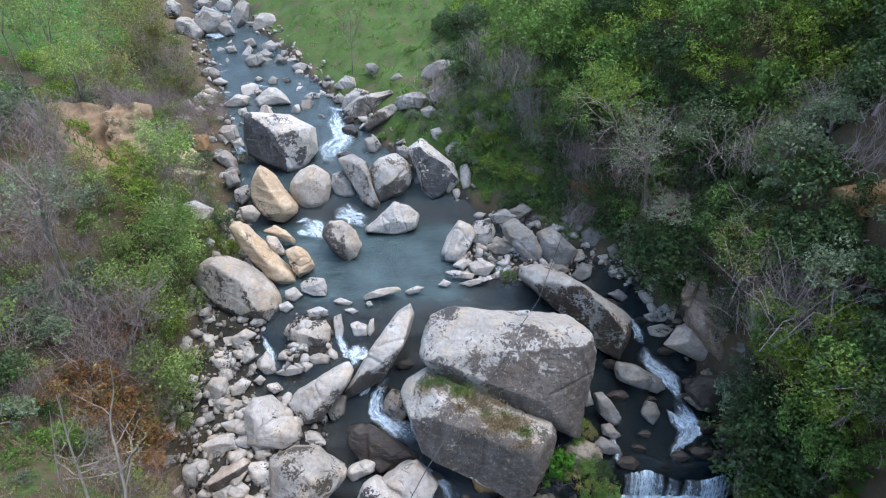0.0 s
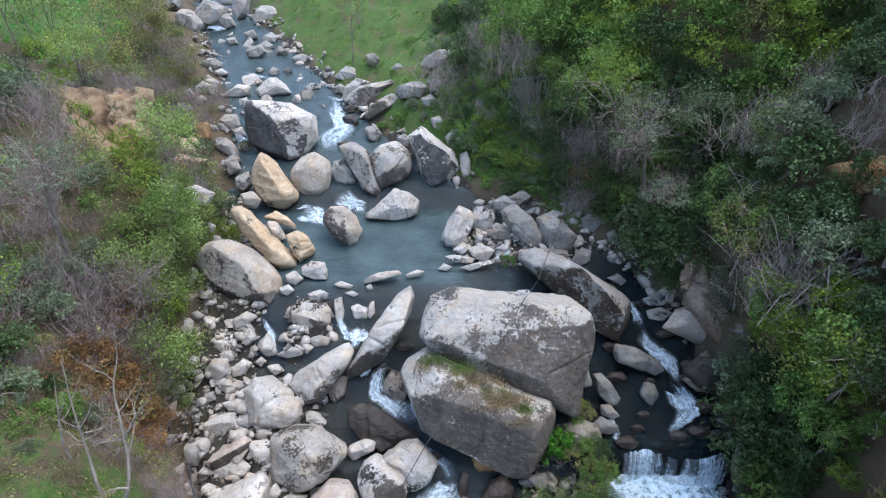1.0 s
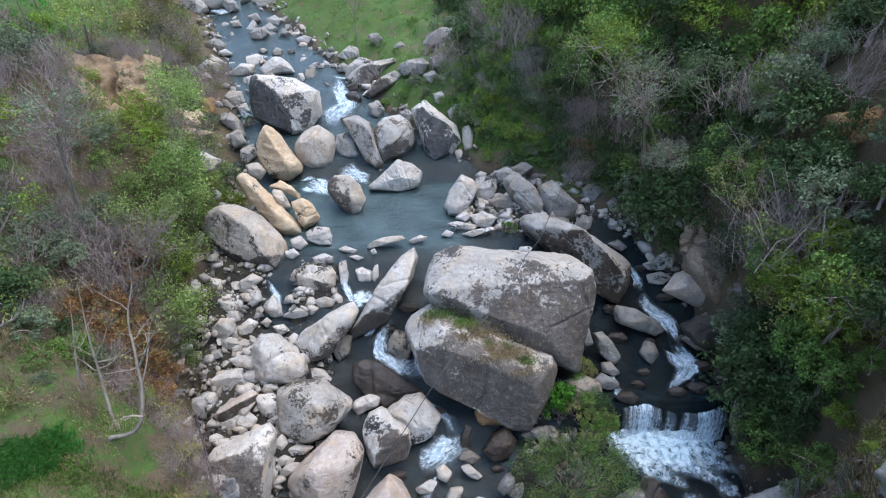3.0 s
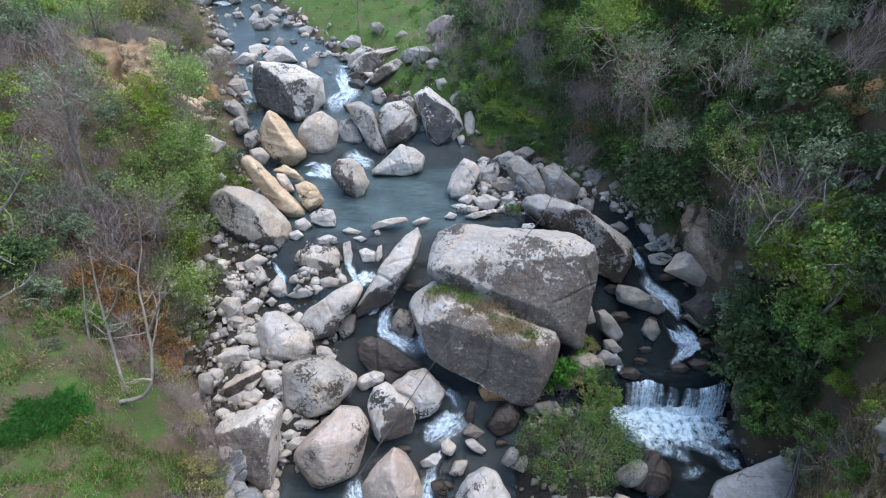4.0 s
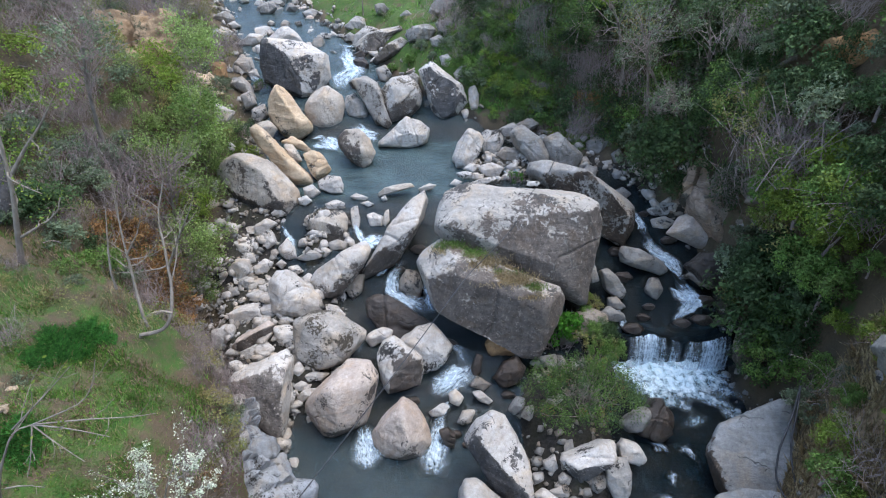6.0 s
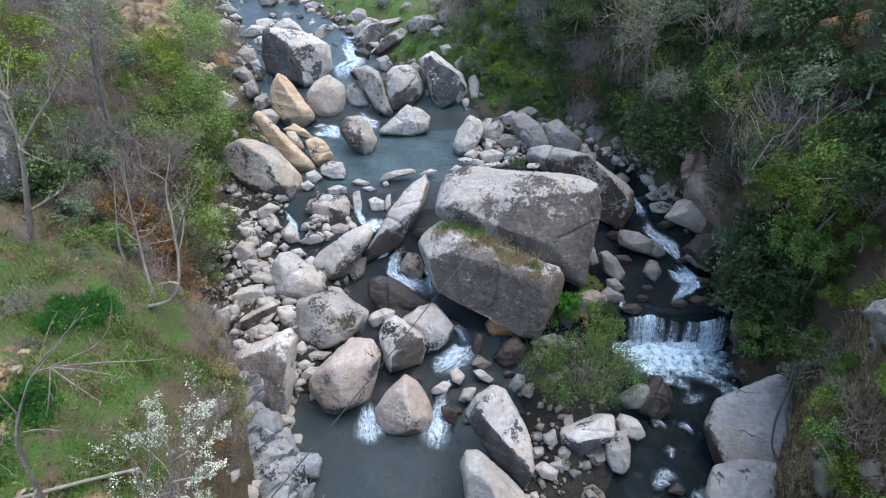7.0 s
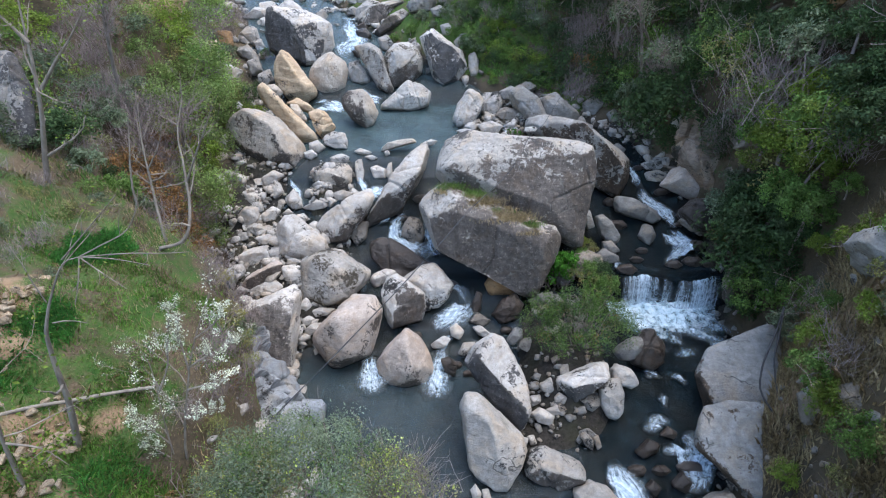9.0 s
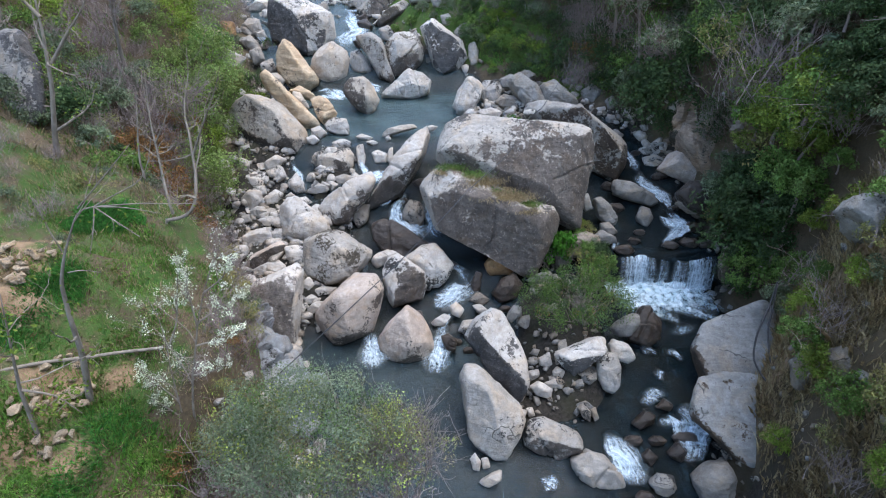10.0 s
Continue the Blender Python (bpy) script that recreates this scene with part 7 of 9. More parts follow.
grass("dry_bank_grass", 42000, (-17, -6.4, -6, 12), 0.26, "dry", "straw-coloured dry grass on the steep bank", 4, 0.009, off_water(1.6, 15))
grass("slope_grass", 26000, (-26, -10, 9, 36), 0.30, "grass", "green grass between the shrubs", 5, 0.03, off_water(1.0, 12))
grass("meadow_grass", 50000, (-16, 16, 30, 64), 0.16, "lush", "short bright green meadow grass", 6, 0.05, off_water(0.8, 14))
grass("field_grass", 32000, (-46, -23, 34, 66), 0.16, "wheat", "bright green terraced field", 7, 0.09, off_water(3.0, 16))
grass("bend_grass", 60000, (2, 15, 19, 36), 0.24, "lush", "green grass on the slope above the boulder bar", 8, 0.028, off_water(0.5, 10))
grass("dry_bend_grass", 26000, (2, 15, 19, 36), 0.3, "dry", "dry grass stalks on the slope above the boulder bar", 18, 0.014, off_water(0.5, 10))

grass("dry_bank_grass", 60000, (9.5, 15, -2, 8), 0.55, "dry", "straw-coloured dry grass hanging on the eroded bank", 14, 0.028, off_water(1.2, 9))


def strip(x0, y0, x1, y1, half):
    def test(x, yv):
        dx, dy = x1 - x0, y1 - y0
        l2 = dx * dx + dy * dy
        u = ((x - x0) * dx + (yv - y0) * dy) / l2
        off = np.abs((x - x0) * dy - (yv - y0) * dx) / math.sqrt(l2)
        rag = 0.28 * np.sin(3.1 * x + 2.3 * np.sin(2.1 * yv)) + 0.25 * np.sin(23.0 * x + 17.0 * yv + 3 * np.sin(9.0 * yv))
        return (u > 0.1 + 0.12 * rag) & (u < 1 + 0.2 * rag) & (off < half * (0.9 + rag))
    return test


grass("wheat_strip", 90000, (-11, -7, -6, 2), 0.26, "wheat", "strip of dense young green wheat", 9, 0.014, strip(-8.05, 0.95, -9.7, -5.0, 0.40))
grass("wheat_strip", 90000, (-13.5, -9.5, -2, 5), 0.26, "wheat", "strip of dense young green wheat", 10, 0.014, strip(-10.3, 3.3, -11.7, -0.6, 0.48))


grass("wheat_strip", 60000, (-12.5, -10.3, 4.5, 7.2), 0.26, "wheat", "short strip of dense dark green wheat", 17, 0.014, strip(-12.0, 4.9, -10.9, 6.7, 0.45))


def round_patch(cx, cy, r):
    def test(x, yv):
        rag = 0.45 * np.sin(7.1 * x + 2 * np.sin(5.3 * yv)) * np.sin(6.3 * yv + 1.5 * np.sin(4.7 * x)) + 0.3 * np.sin(37.0 * x + 29.0 * yv)
        return np.hypot(x - cx, (yv - cy) * 0.8) + rag < r * (1 + 0.25 * np.sin(3 * np.arctan2(yv - cy, x - cx)))
    return test


grass("lush_grass", 60000, (-13.5, -6.8, 0.5, 8.5), 0.18, "lush", "lush green grass on the terrace", 15, 0.014, round_patch(-9.9, 4.2, 2.5))
grass("lush_grass", 50000, (-11.5, -6.2, -6, 2.5), 0.26, "lush", "tall grass on the lower terrace", 16, 0.016, round_patch(-8.3, -1.6, 2.1))


# ---- falling and broken water ----
def broken_water(name, low, high, streak, lo=-0.15, hi=1.05, froth_scale=9.0):
    """White water: fine streaks and bubbles drawn out along its run, thinning softly to clear water at the edges."""
    m = Mat(name, 0.75, 0, 0.2)
    run = m.add("ShaderNodeAttribute")
    run.attribute_name = "run"
    lines = m.noise(4.2, 7, 0.74, m.stretch(*streak, at=run.outputs["Vector"]), 0.45)
    froth = m.noise(froth_scale, 7, 0.8)
    fine = m.noise(38, 3, 0.7)
    c = m.mix(m.ramp(m.math("ADD", m.math("MULTIPLY", lines, 0.6), froth), 0.6, 0.98), low, high)
    att = m.add("ShaderNodeAttribute")
    att.attribute_name = "body"
    broken = m.math("ADD", m.math("ADD", m.ramp(lines, 0.34, 0.66, -0.05, 0.85), m.ramp(froth, 0.34, 0.66, -0.05, 0.75)), m.ramp(fine, 0.3, 0.7, -0.08, 0.2))
    a = m.math("MULTIPLY", att.outputs["Fac"], broken)
    m.bump(m.math("ADD", lines, froth), 0.12, 0.03)
    m.done(c)
    glow = m.add("ShaderNodeBsdfTranslucent")
    m.put(c, glow.inputs["Color"])
    clear = m.add("ShaderNodeBsdfTransparent")
    body, veil = m.add("ShaderNodeMixShader"), m.add("ShaderNodeMixShader")
    m.put(m.ramp(a, lo, hi), veil.inputs[0])
    m.b.inputs["Alpha"].default_value = 1.0
    body.inputs[0].default_value = 0.2
    for x, y in ((m.b.outputs[0], body.inputs[1]), (glow.outputs[0], body.inputs[2]), (clear.outputs[0], veil.inputs[1]), (body.outputs[0], veil.inputs[2])):
        m.t.links.new(x, y)
    m.t.links.new(veil.outputs[0], m.t.nodes["Material Output"].inputs["Surface"])
    return m.m


FOAM = broken_water("foaming_water", (0.40, 0.55, 0.63), (0.80, 0.88, 0.92), (0.4, 2.4, 1.0), 0.15, 1.35, 5.0)
VEIL = broken_water("falling_water", (0.42, 0.57, 0.65), (0.82, 0.89, 0.93), (0.22, 4.2, 1.0), 0.1, 1.05, 5.0)
BOIL = broken_water("boiling_foam", (0.36, 0.60, 0.68), (0.84, 0.92, 0.95), (1.2, 1.6, 1.0), 0.1, 0.78, 2.6)


def sheet(name, grid, body, run, material, label, parent):
    ny, nx = grid.shape[:2]
    ids = np.arange(nx * ny).reshape(ny, nx)
    quads = np.stack([ids[:-1, :-1], ids[:-1, 1:], ids[1:, 1:], ids[1:, :-1]], -1).reshape(-1, 4)
    me = quick_mesh(name, grid.reshape(-1, 3), quads, material)
    me.shade_smooth()
    me.attributes.new("body", "FLOAT", "POINT").data.foreach_set("value", np.asarray(body, np.float32).ravel())
    me.attributes.new("run", "FLOAT_VECTOR", "POINT").data.foreach_set("vector", np.asarray(run, np.float32).ravel())
    ob = new(name, me)
    ob.parent, ob["label"] = parent, label
    return ob


def resample(path, step):
    path = np.asarray(path, float)
    s = np.concatenate([[0], np.cumsum(np.linalg.norm(np.diff(path, axis=0), axis=1))])
    u = np.linspace(0, s[-1], max(4, int(s[-1] / step)))
    v = np.stack([np.interp(u, s, path[:, i]) for i in range(3)], -1)
    for _ in range(int(0.12 / step) + 1):
        v[1:-1] = (v[:-2] + 2 * v[1:-1] + v[2:]) / 4
    return v, u / s[-1]


def cascade(path, widths, seed, label):
    """White water along its way: several ragged strands, each arched and churned, woven into one run."""
    rng = np.random.default_rng(seed)
    verts, faces, bodies, runs, base = [], [], [], [], 0
    path = np.asarray(path, float)
    off = Vector((seed * 5.3, seed * 2.1, 0))
    strands = 2 + int(max(widths) > 0.7)
    for q in range(strands):
        mid, u = resample(path, 0.07)
        a, b = (0.0, 1.0) if q == 0 else (rng.uniform(0, 0.3), rng.uniform(0.65, 1.0))
        keep = (u >= a) & (u <= b)
        if keep.sum() < 5:
            continue
        mid, u = mid[keep], u[keep]
        w = np.interp(u, np.linspace(0, 1, len(widths)), widths)
        t = unit(np.gradient(mid, axis=0) * np.array([1, 1, 0.0]))
        side = np.stack([-t[:, 1], t[:, 0], 0 * t[:, 0]], -1)
        shift = 0 if q == 0 else rng.uniform(-0.5, 0.5) + 0.12 * np.sin(u * rng.uniform(6, 14) + q)
        own = 1.1 * w * (1.0 if q == 0 else rng.uniform(0.35, 0.6))
        k = np.linspace(-1, 1, 9)
        grid = mid[:, None] + side[:, None] * ((w * shift)[:, None] + own[:, None] * 0.5 * k[None])[..., None]
        grid[..., 2] += 0.05 + 0.04 * (1 - k[None] ** 2) * np.minimum(own, 1)[:, None] + 0.02 * q
        for i in range(grid.shape[0]):
            for j in range(grid.shape[1]):
                p = Vector(grid[i, j])
                grid[i, j, 2] += 0.035 * noise.fractal(p * 3.0 + off, 0.8, 2.0, 3)
                grid[i, j, 0] += 0.10 * noise.noise(p * 2.2 + off)
                grid[i, j, 2] = max(grid[i, j, 2], float(water_level(p.x, p.y)) - 0.02 + 0.02 * q)
        v = (u - u[0]) / max(u[-1] - u[0], 1e-3)
        ends = np.sin(math.pi * np.clip(v, 0, 1)) ** 0.6
        bodies.append((np.exp(-(1.25 * k[None]) ** 2) - 0.2) * (0.8 if "riffle" in label else 1.35) * ends[:, None])
        length = np.linalg.norm(np.diff(path, axis=0), axis=1).sum()
        runs.append(np.stack([np.repeat((u * length)[:, None], 9, 1) + seed + q, own[:, None] * 0.5 * k[None] + 0 * u[:, None], np.full((len(u), 9), seed * 1.7 + q)], -1))
        ny, nx = grid.shape[:2]
        ids = np.arange(nx * ny).reshape(ny, nx)
        faces.append(np.stack([ids[:-1, :-1], ids[:-1, 1:], ids[1:, 1:], ids[1:, :-1]], -1).reshape(-1, 4) + base)
        verts.append(grid.reshape(-1, 3))
        base += nx * ny
    me = quick_mesh("cascade", np.concatenate(verts), np.concatenate(faces), FOAM)
    me.shade_smooth()
    me.attributes.new("body", "FLOAT", "POINT").data.foreach_set("value", np.concatenate([x.ravel() for x in bodies]).astype(np.float32))
    me.attributes.new("run", "FLOAT_VECTOR", "POINT").data.foreach_set("vector", np.concatenate([x.ravel() for x in runs]).astype(np.float32))
    return tagged(new("cascade", me), label, "cascade", "white water of the stream")


cascade([(-8.90, 41.05, 6.98), (-8.22, 38.74, 6.69), (-7.32, 36.16, 6.30), (-7.83, 35.13, 6.15), (-8.10, 33.97, 5.97), (-8.08, 33.25, 5.82)], [0.6, 0.86, 1.55, 1.9, 2.07, 1.21], 1, "white cascade tumbling between boulders into the upper pool")
cascade([(-8.94, 28.12, 4.48), (-8.39, 27.62, 4.48), (-7.71, 26.66, 4.48), (-7.39, 26.03, 4.48)], [0.75, 1.5, 1.69, 0.75], 2, "foaming inflow beside the upright rock")
cascade([(-6.90, 29.37, 4.78), (-6.24, 28.88, 4.59), (-5.57, 28.26, 4.48), (-5.10, 27.44, 4.48)], [1.12, 1.69, 1.31, 0.56], 3, "foaming inflow behind the upright rock")
cascade([(-9.47, 27.95, 4.48), (-8.97, 28.29, 4.48), (-8.37, 28.11, 4.48)], [0.3, 0.45, 0.45], 4, "thin white run of water")
cascade([(-4.46, 18.39, 3.36), (-4.33, 17.95, 3.32), (-4.42, 17.43, 3.28), (-4.71, 17.30, 3.08)], [0.45, 0.9, 0.9, 0.45], 5, "small white spill between slabs")
cascade([(-2.74, 17.06, 2.68), (-3.03, 16.33, 2.62), (-3.22, 15.74, 2.46), (-3.11, 15.32, 2.01), (-2.51, 14.79, 1.98), (-1.78, 14.42, 1.96), (-1.27, 13.88, 1.89)], [0.5, 0.57, 0.83, 0.99, 1.16, 1.32, 0.83], 6, "white water curling round the brown boulder")
cascade([(-1.66, 16.32, 2.62), (-1.48, 15.60, 2.20), (-1.29, 14.78, 1.98), (-1.11, 13.88, 1.89)], [0.45, 0.45, 0.6, 0.9], 7, "white water spilling past the great boulder")
cascade([(0.66, 11.62, 0.87), (0.34, 11.08, 0.85), (-0.22, 10.73, 0.83), (-0.72, 10.42, 0.69), (-1.16, 10.12, 0.47)], [0.72, 1.44, 1.62, 1.44, 0.72], 8, "white cascade below the smooth slab")
cascade([(-0.32, 9.90, 0.46), (-0.66, 9.41, 0.43), (-0.76, 8.98, 0.19)], [0.45, 0.52, 0.45], 9, "thin white cascade between stones")
cascade([(-4.02, 8.75, 0.5), (-3.97, 8.29, 0.12), (-3.87, 7.84, 0.08), (-3.71, 7.31, 0.07), (-3.62, 6.85, 0.06)], [0.5, 0.8, 1.3, 1.4, 0.8], 10, "white spill falling into the lower pool")
cascade([(-0.8, 9.2, 0.42), (-0.85, 8.69, 0.1), (-0.94, 8.08, 0.07), (-1.02, 7.40, 0.08), (-0.97, 6.6, 0.06)], [0.6, 0.9, 1.2, 1.5, 0.9], 11, "white spill falling into the lower pool")
cascade([(10.42, 18.79, 3.00), (10.49, 18.18, 2.79), (10.86, 17.71, 2.62), (11.33, 17.25, 2.47), (11.53, 16.53, 2.28), (11.48, 15.80, 2.17)], [0.38, 0.75, 1.05, 1.05, 0.6, 0.45], 12, "white run of the side stream")
cascade([(11.03, 15.31, 2.13), (11.37, 15.00, 2.11), (11.65, 14.78, 2.10), (11.11, 14.28, 2.06)], [0.9, 1.35, 1.35, 0.75], 13, "white swirl in the dark pool")
cascade([(2.97, 24.96, 4.48), (3.18, 24.20, 4.48), (3.37, 23.36, 4.48), (3.36, 22.56, 4.48)], [0.75, 1.2, 1.2, 0.75], 14, "white spill at the outlet of the pool")
cascade([(5.4, 3.9, 0.0), (5.6, 3.4, 0.0), (5.86, 2.9, -0.05), (6.0, 2.4, -0.1), (6.17, 1.8, -0.2)], [0.5, 1.0, 1.5, 1.4, 1.0], 15, "white rapids between dark stones")
cascade([(8.50, 4.98, 0.18), (8.68, 4.66, 0.12), (8.90, 4.17, 0.05), (8.57, 3.70, -0.02), (8.32, 3.08, -0.11), (8.11, 2.69, -0.19)], [0.45, 0.9, 1.5, 1.05, 0.75, 0.6], 16, "white rapids between dark stones")
cascade([(6.99, 5.06, 0.15), (7.49, 5.24, 0.17), (7.81, 5.35, 0.18)], [0.45, 0.6, 0.45], 17, "small riffle of white water")
cascade([(2.67, 2.13, -0.13), (3.05, 1.98, -0.16), (3.21, 1.73, -0.23)], [0.6, 0.9, 0.6], 18, "small riffle of white water")
cascade([(-4.77, 38.71, 6.68), (-5.82, 39.31, 6.77), (-7.19, 40.11, 6.89)], [0.45, 0.6, 0.45], 19, "small riffle of white water")
cascade([(-19.73, 39.73, 6.84), (-18.43, 39.48, 6.80), (-17.09, 39.16, 6.75)], [0.45, 0.6, 0.45], 20, "small riffle of white water")
cascade([(-21.87, 45.18, 7.40), (-20.69, 46.87, 7.57), (-19.38, 48.41, 7.72)], [0.45, 0.45, 0.45], 21, "small riffle of white water")
cascade([(-24.13, 55.67, 8.45), (-23.77, 56.89, 8.57), (-22.62, 55.08, 8.39)], [0.9, 1.35, 1.2], 22, "white water in the upper stream")
cascade([(-17.59, 45.74, 7.45), (-16.15, 44.97, 7.37), (-14.52, 44.33, 7.31)], [0.45, 0.6, 0.45], 23, "small riffle of white water")
cascade([(-9.62, 41.10, 6.99), (-8.38, 40.53, 6.93), (-7.34, 41.30, 7.01)], [0.45, 0.75, 0.45], 24, "small riffle of white water")
cascade([(-15.59, 36.22, 6.31), (-14.40, 34.45, 6.04), (-13.79, 33.36, 5.85)], [0.45, 0.75, 0.6], 25, "small riffle of white water")
cascade([(-9.40, 18.83, 3.79), (-9.06, 18.65, 3.47), (-8.52, 17.79, 3.31), (-8.45, 17.29, 3.04)], [0.18, 0.3, 0.38, 0.3], 26, "thin white run between stones")
cascade([(7.90, 8.12, 0.22), (8.19, 7.86, 0.22), (8.51, 7.49, 0.21)], [0.3, 0.52, 0.3], 27, "small riffle of white water")
cascade([(8.84, 7.61, 0.22), (9.23, 7.70, 0.21), (9.46, 7.18, 0.21)], [0.38, 0.6, 0.3], 28, "small riffle of white water")
cascade([(8.00, 6.37, 0.19), (8.28, 6.66, 0.20), (8.14, 6.09, 0.19)], [0.3, 0.38, 0.3], 29, "small riffle of white water")
cascade([(7.19, 5.36, 0.16), (7.71, 5.61, 0.18), (8.18, 5.34, 0.18)], [0.45, 0.68, 0.45], 30, "small riffle of white water")
cascade([(7.50, 4.35, 0.08), (7.73, 4.24, 0.06), (8.09, 4.39, 0.09)], [0.45, 0.6, 0.45], 31, "small riffle of white water")
cascade([(-3.88, 16.81, 2.66), (-3.72, 16.33, 2.62), (-4.02, 15.86, 2.58)], [0.3, 0.52, 0.3], 33, "thin white run between stones")
cascade([(-4.59, 18.45, 3.37), (-4.31, 18.09, 3.33), (-4.68, 17.59, 3.30)], [0.75, 1.05, 0.6], 34, "white spill between slabs")
cascade([(11.4, 16.0, 2.08), (11.6, 15.2, 2.03), (11.2, 14.3, 1.97), (10.6, 13.6, 1.93), (10.2, 12.9, 1.88)], [0.4, 0.8, 0.7, 0.5, 0.6], 35, "broken white run towards the waterfall")
cascade([(7.9, 14.6, 1.99), (7.75, 13.9, 1.94), (7.8, 13.2, 1.89), (7.9, 12.7, 1.76)], [0.2, 0.35, 0.35, 0.5], 36, "thin white run beside the grey stones")
cascade([(10.0, 20.4, 3.61), (10.3, 19.6, 3.25), (10.4, 18.9, 2.94)], [0.3, 0.5, 0.4], 37, "thin white run of the side stream")
cascade([(-2.2, 14.0, 1.84), (-1.5, 13.3, 1.31), (-0.7, 12.7, 1.27), (0.1, 12.1, 1.24), (0.5, 11.6, 0.78)], [0.5, 0.6, 0.5, 0.5, 0.6], 40, "thin sheet of white water over a smooth slab")
cascade([(-5.5, 19.0, 3.85), (-5.0, 18.3, 3.25), (-4.6, 18.0, 3.23)], [0.25, 0.4, 0.3], 41, "small white spill between stones")
WATERFALL_CREST = [(7.88, 12.57, 1.75), (9.01, 12.76, 1.80), (10.16, 12.30, 1.75), (11.44, 12.29, 1.75), (12.66, 12.65, 1.80)]
crest, cu = resample(WATERFALL_CREST, 0.05)
rows = np.linspace(0, 1, 30)
grid = np.zeros((len(rows), len(crest), 3))
body = np.zeros(grid.shape[:2])
for j, p in enumerate(crest):
    n = noise.noise(Vector((p[0] * 1.7, 3.1, 0)))
    strand = noise.fractal(Vector((p[0] * 2.6, 9.4, 0)), 0.8, 2.0, 3)
    foot = 0.7 + 0.35 * n - 0.25 * math.sin(cu[j] * 3.1)
    for i, v in enumerate(rows):
        grid[i, j] = (p[0] + 0.08 * n * v, p[1] - 0.12 - foot * v ** 0.7 + 0.05 * strand, p[2] - 0.04 + 0.10 * strand - (p[2] - 0.15) * v ** 1.6)
        body[i, j] = 0.12 + 0.55 * strand + 0.45 * v + 0.75 * math.exp(-((p[0] - 8.85) / 0.5) ** 2) + 0.6 * math.exp(-((p[0] - 11.5 - 0.3 * v) / 0.4) ** 2)
run = np.stack([np.repeat(rows[:, None] * 2, len(crest), 1), np.repeat((cu * 5.0)[None], len(rows), 0), 0 * body], -1)
fall = tagged(new("waterfall"), "wide white waterfall dropping over a dark ledge into churning foam", "waterfall", "white water of the stream")
sheet("veil", grid, body, run, VEIL, "falling white strands of water", fall)

gx, gy = np.linspace(7.3, 12.8, 100), np.linspace(8.0, 12.2, 80)
X, Y = np.meshgrid(gx, gy)
far = np.clip((11.9 - Y) / 3.0, 0, 1)
mid = 0.38 + 0.6 * (X - 7.5) / 5.1
body = 1.1 + 0.5 * np.sin(2.3 * X + 1.1 * np.sin(3.1 * Y)) * np.sin(2.9 * Y + X) * far - 1.2 * far ** 1.3 - 0.6 * np.abs((X - 9.5 - 1.2 * far) / 2.4) ** 2.4
Z = np.array([noise.fractal(Vector((a * 2.4, b * 2.4, 4)), 0.8, 2.0, 3) for a, b in zip(X.ravel(), Y.ravel())]).reshape(X.shape)
Z = 0.16 + 0.22 * (1 - far) + Z * (0.16 - 0.09 * far)
sheet("foam", np.stack([X, Y, Z], -1), body, np.stack([-Y * 0.6, X * 0.5, 0 * X], -1), BOIL, "churning white and turquoise foam", fall)
ledge = bmesh.new()
bmesh.ops.create_grid(ledge, x_segments=40, y_segments=16, size=1)
for v in ledge.verts:
    x, s = 10.3 + v.co.x * 2.9, (v.co.y + 1) / 2
    yc = float(np.interp(x, [p[0] for p in WATERFALL_CREST], [p[1] for p in WATERFALL_CREST]))
    fall = ease(0.25, 0.7, s)
    v.co = (x, yc + 0.9 - 1.15 * s, 1.68 - 2.2 * float(fall) + 0.12 * noise.fractal(Vector((x * 1.5, s * 4, 2)), 0.8, 2, 3))
tagged(mesh_object("rock_ledge", ledge, STONES["wet"]), "dark wet rock ledge under the waterfall", "rock")


# ---- loose stones between the boulders ----
def small_stone_mesh(seed, step=2):
    rnd = random.Random(seed)
    bm = bmesh.new()
    for _ in range(15):
        v = Vector((rnd.gauss(0, 1), rnd.gauss(0, 1), rnd.gauss(0, 1))).normalized()
        bm.verts.new((v.x * rnd.uniform(0.8, 1.1), v.y * rnd.uniform(0.55, 0.8), v.z * rnd.uniform(0.4, 0.6)))
    bmesh.ops.convex_hull(bm, input=bm.verts[:])
    bmesh.ops.delete(bm, geom=[v for v in bm.verts if not v.link_faces], context="VERTS")
    if step:
        bmesh.ops.bevel(bm, geom=bm.edges[:], offset=0.06, segments=1, affect="EDGES", clamp_overlap=True)
    bmesh.ops.triangulate(bm, faces=bm.faces[:])
    return bm


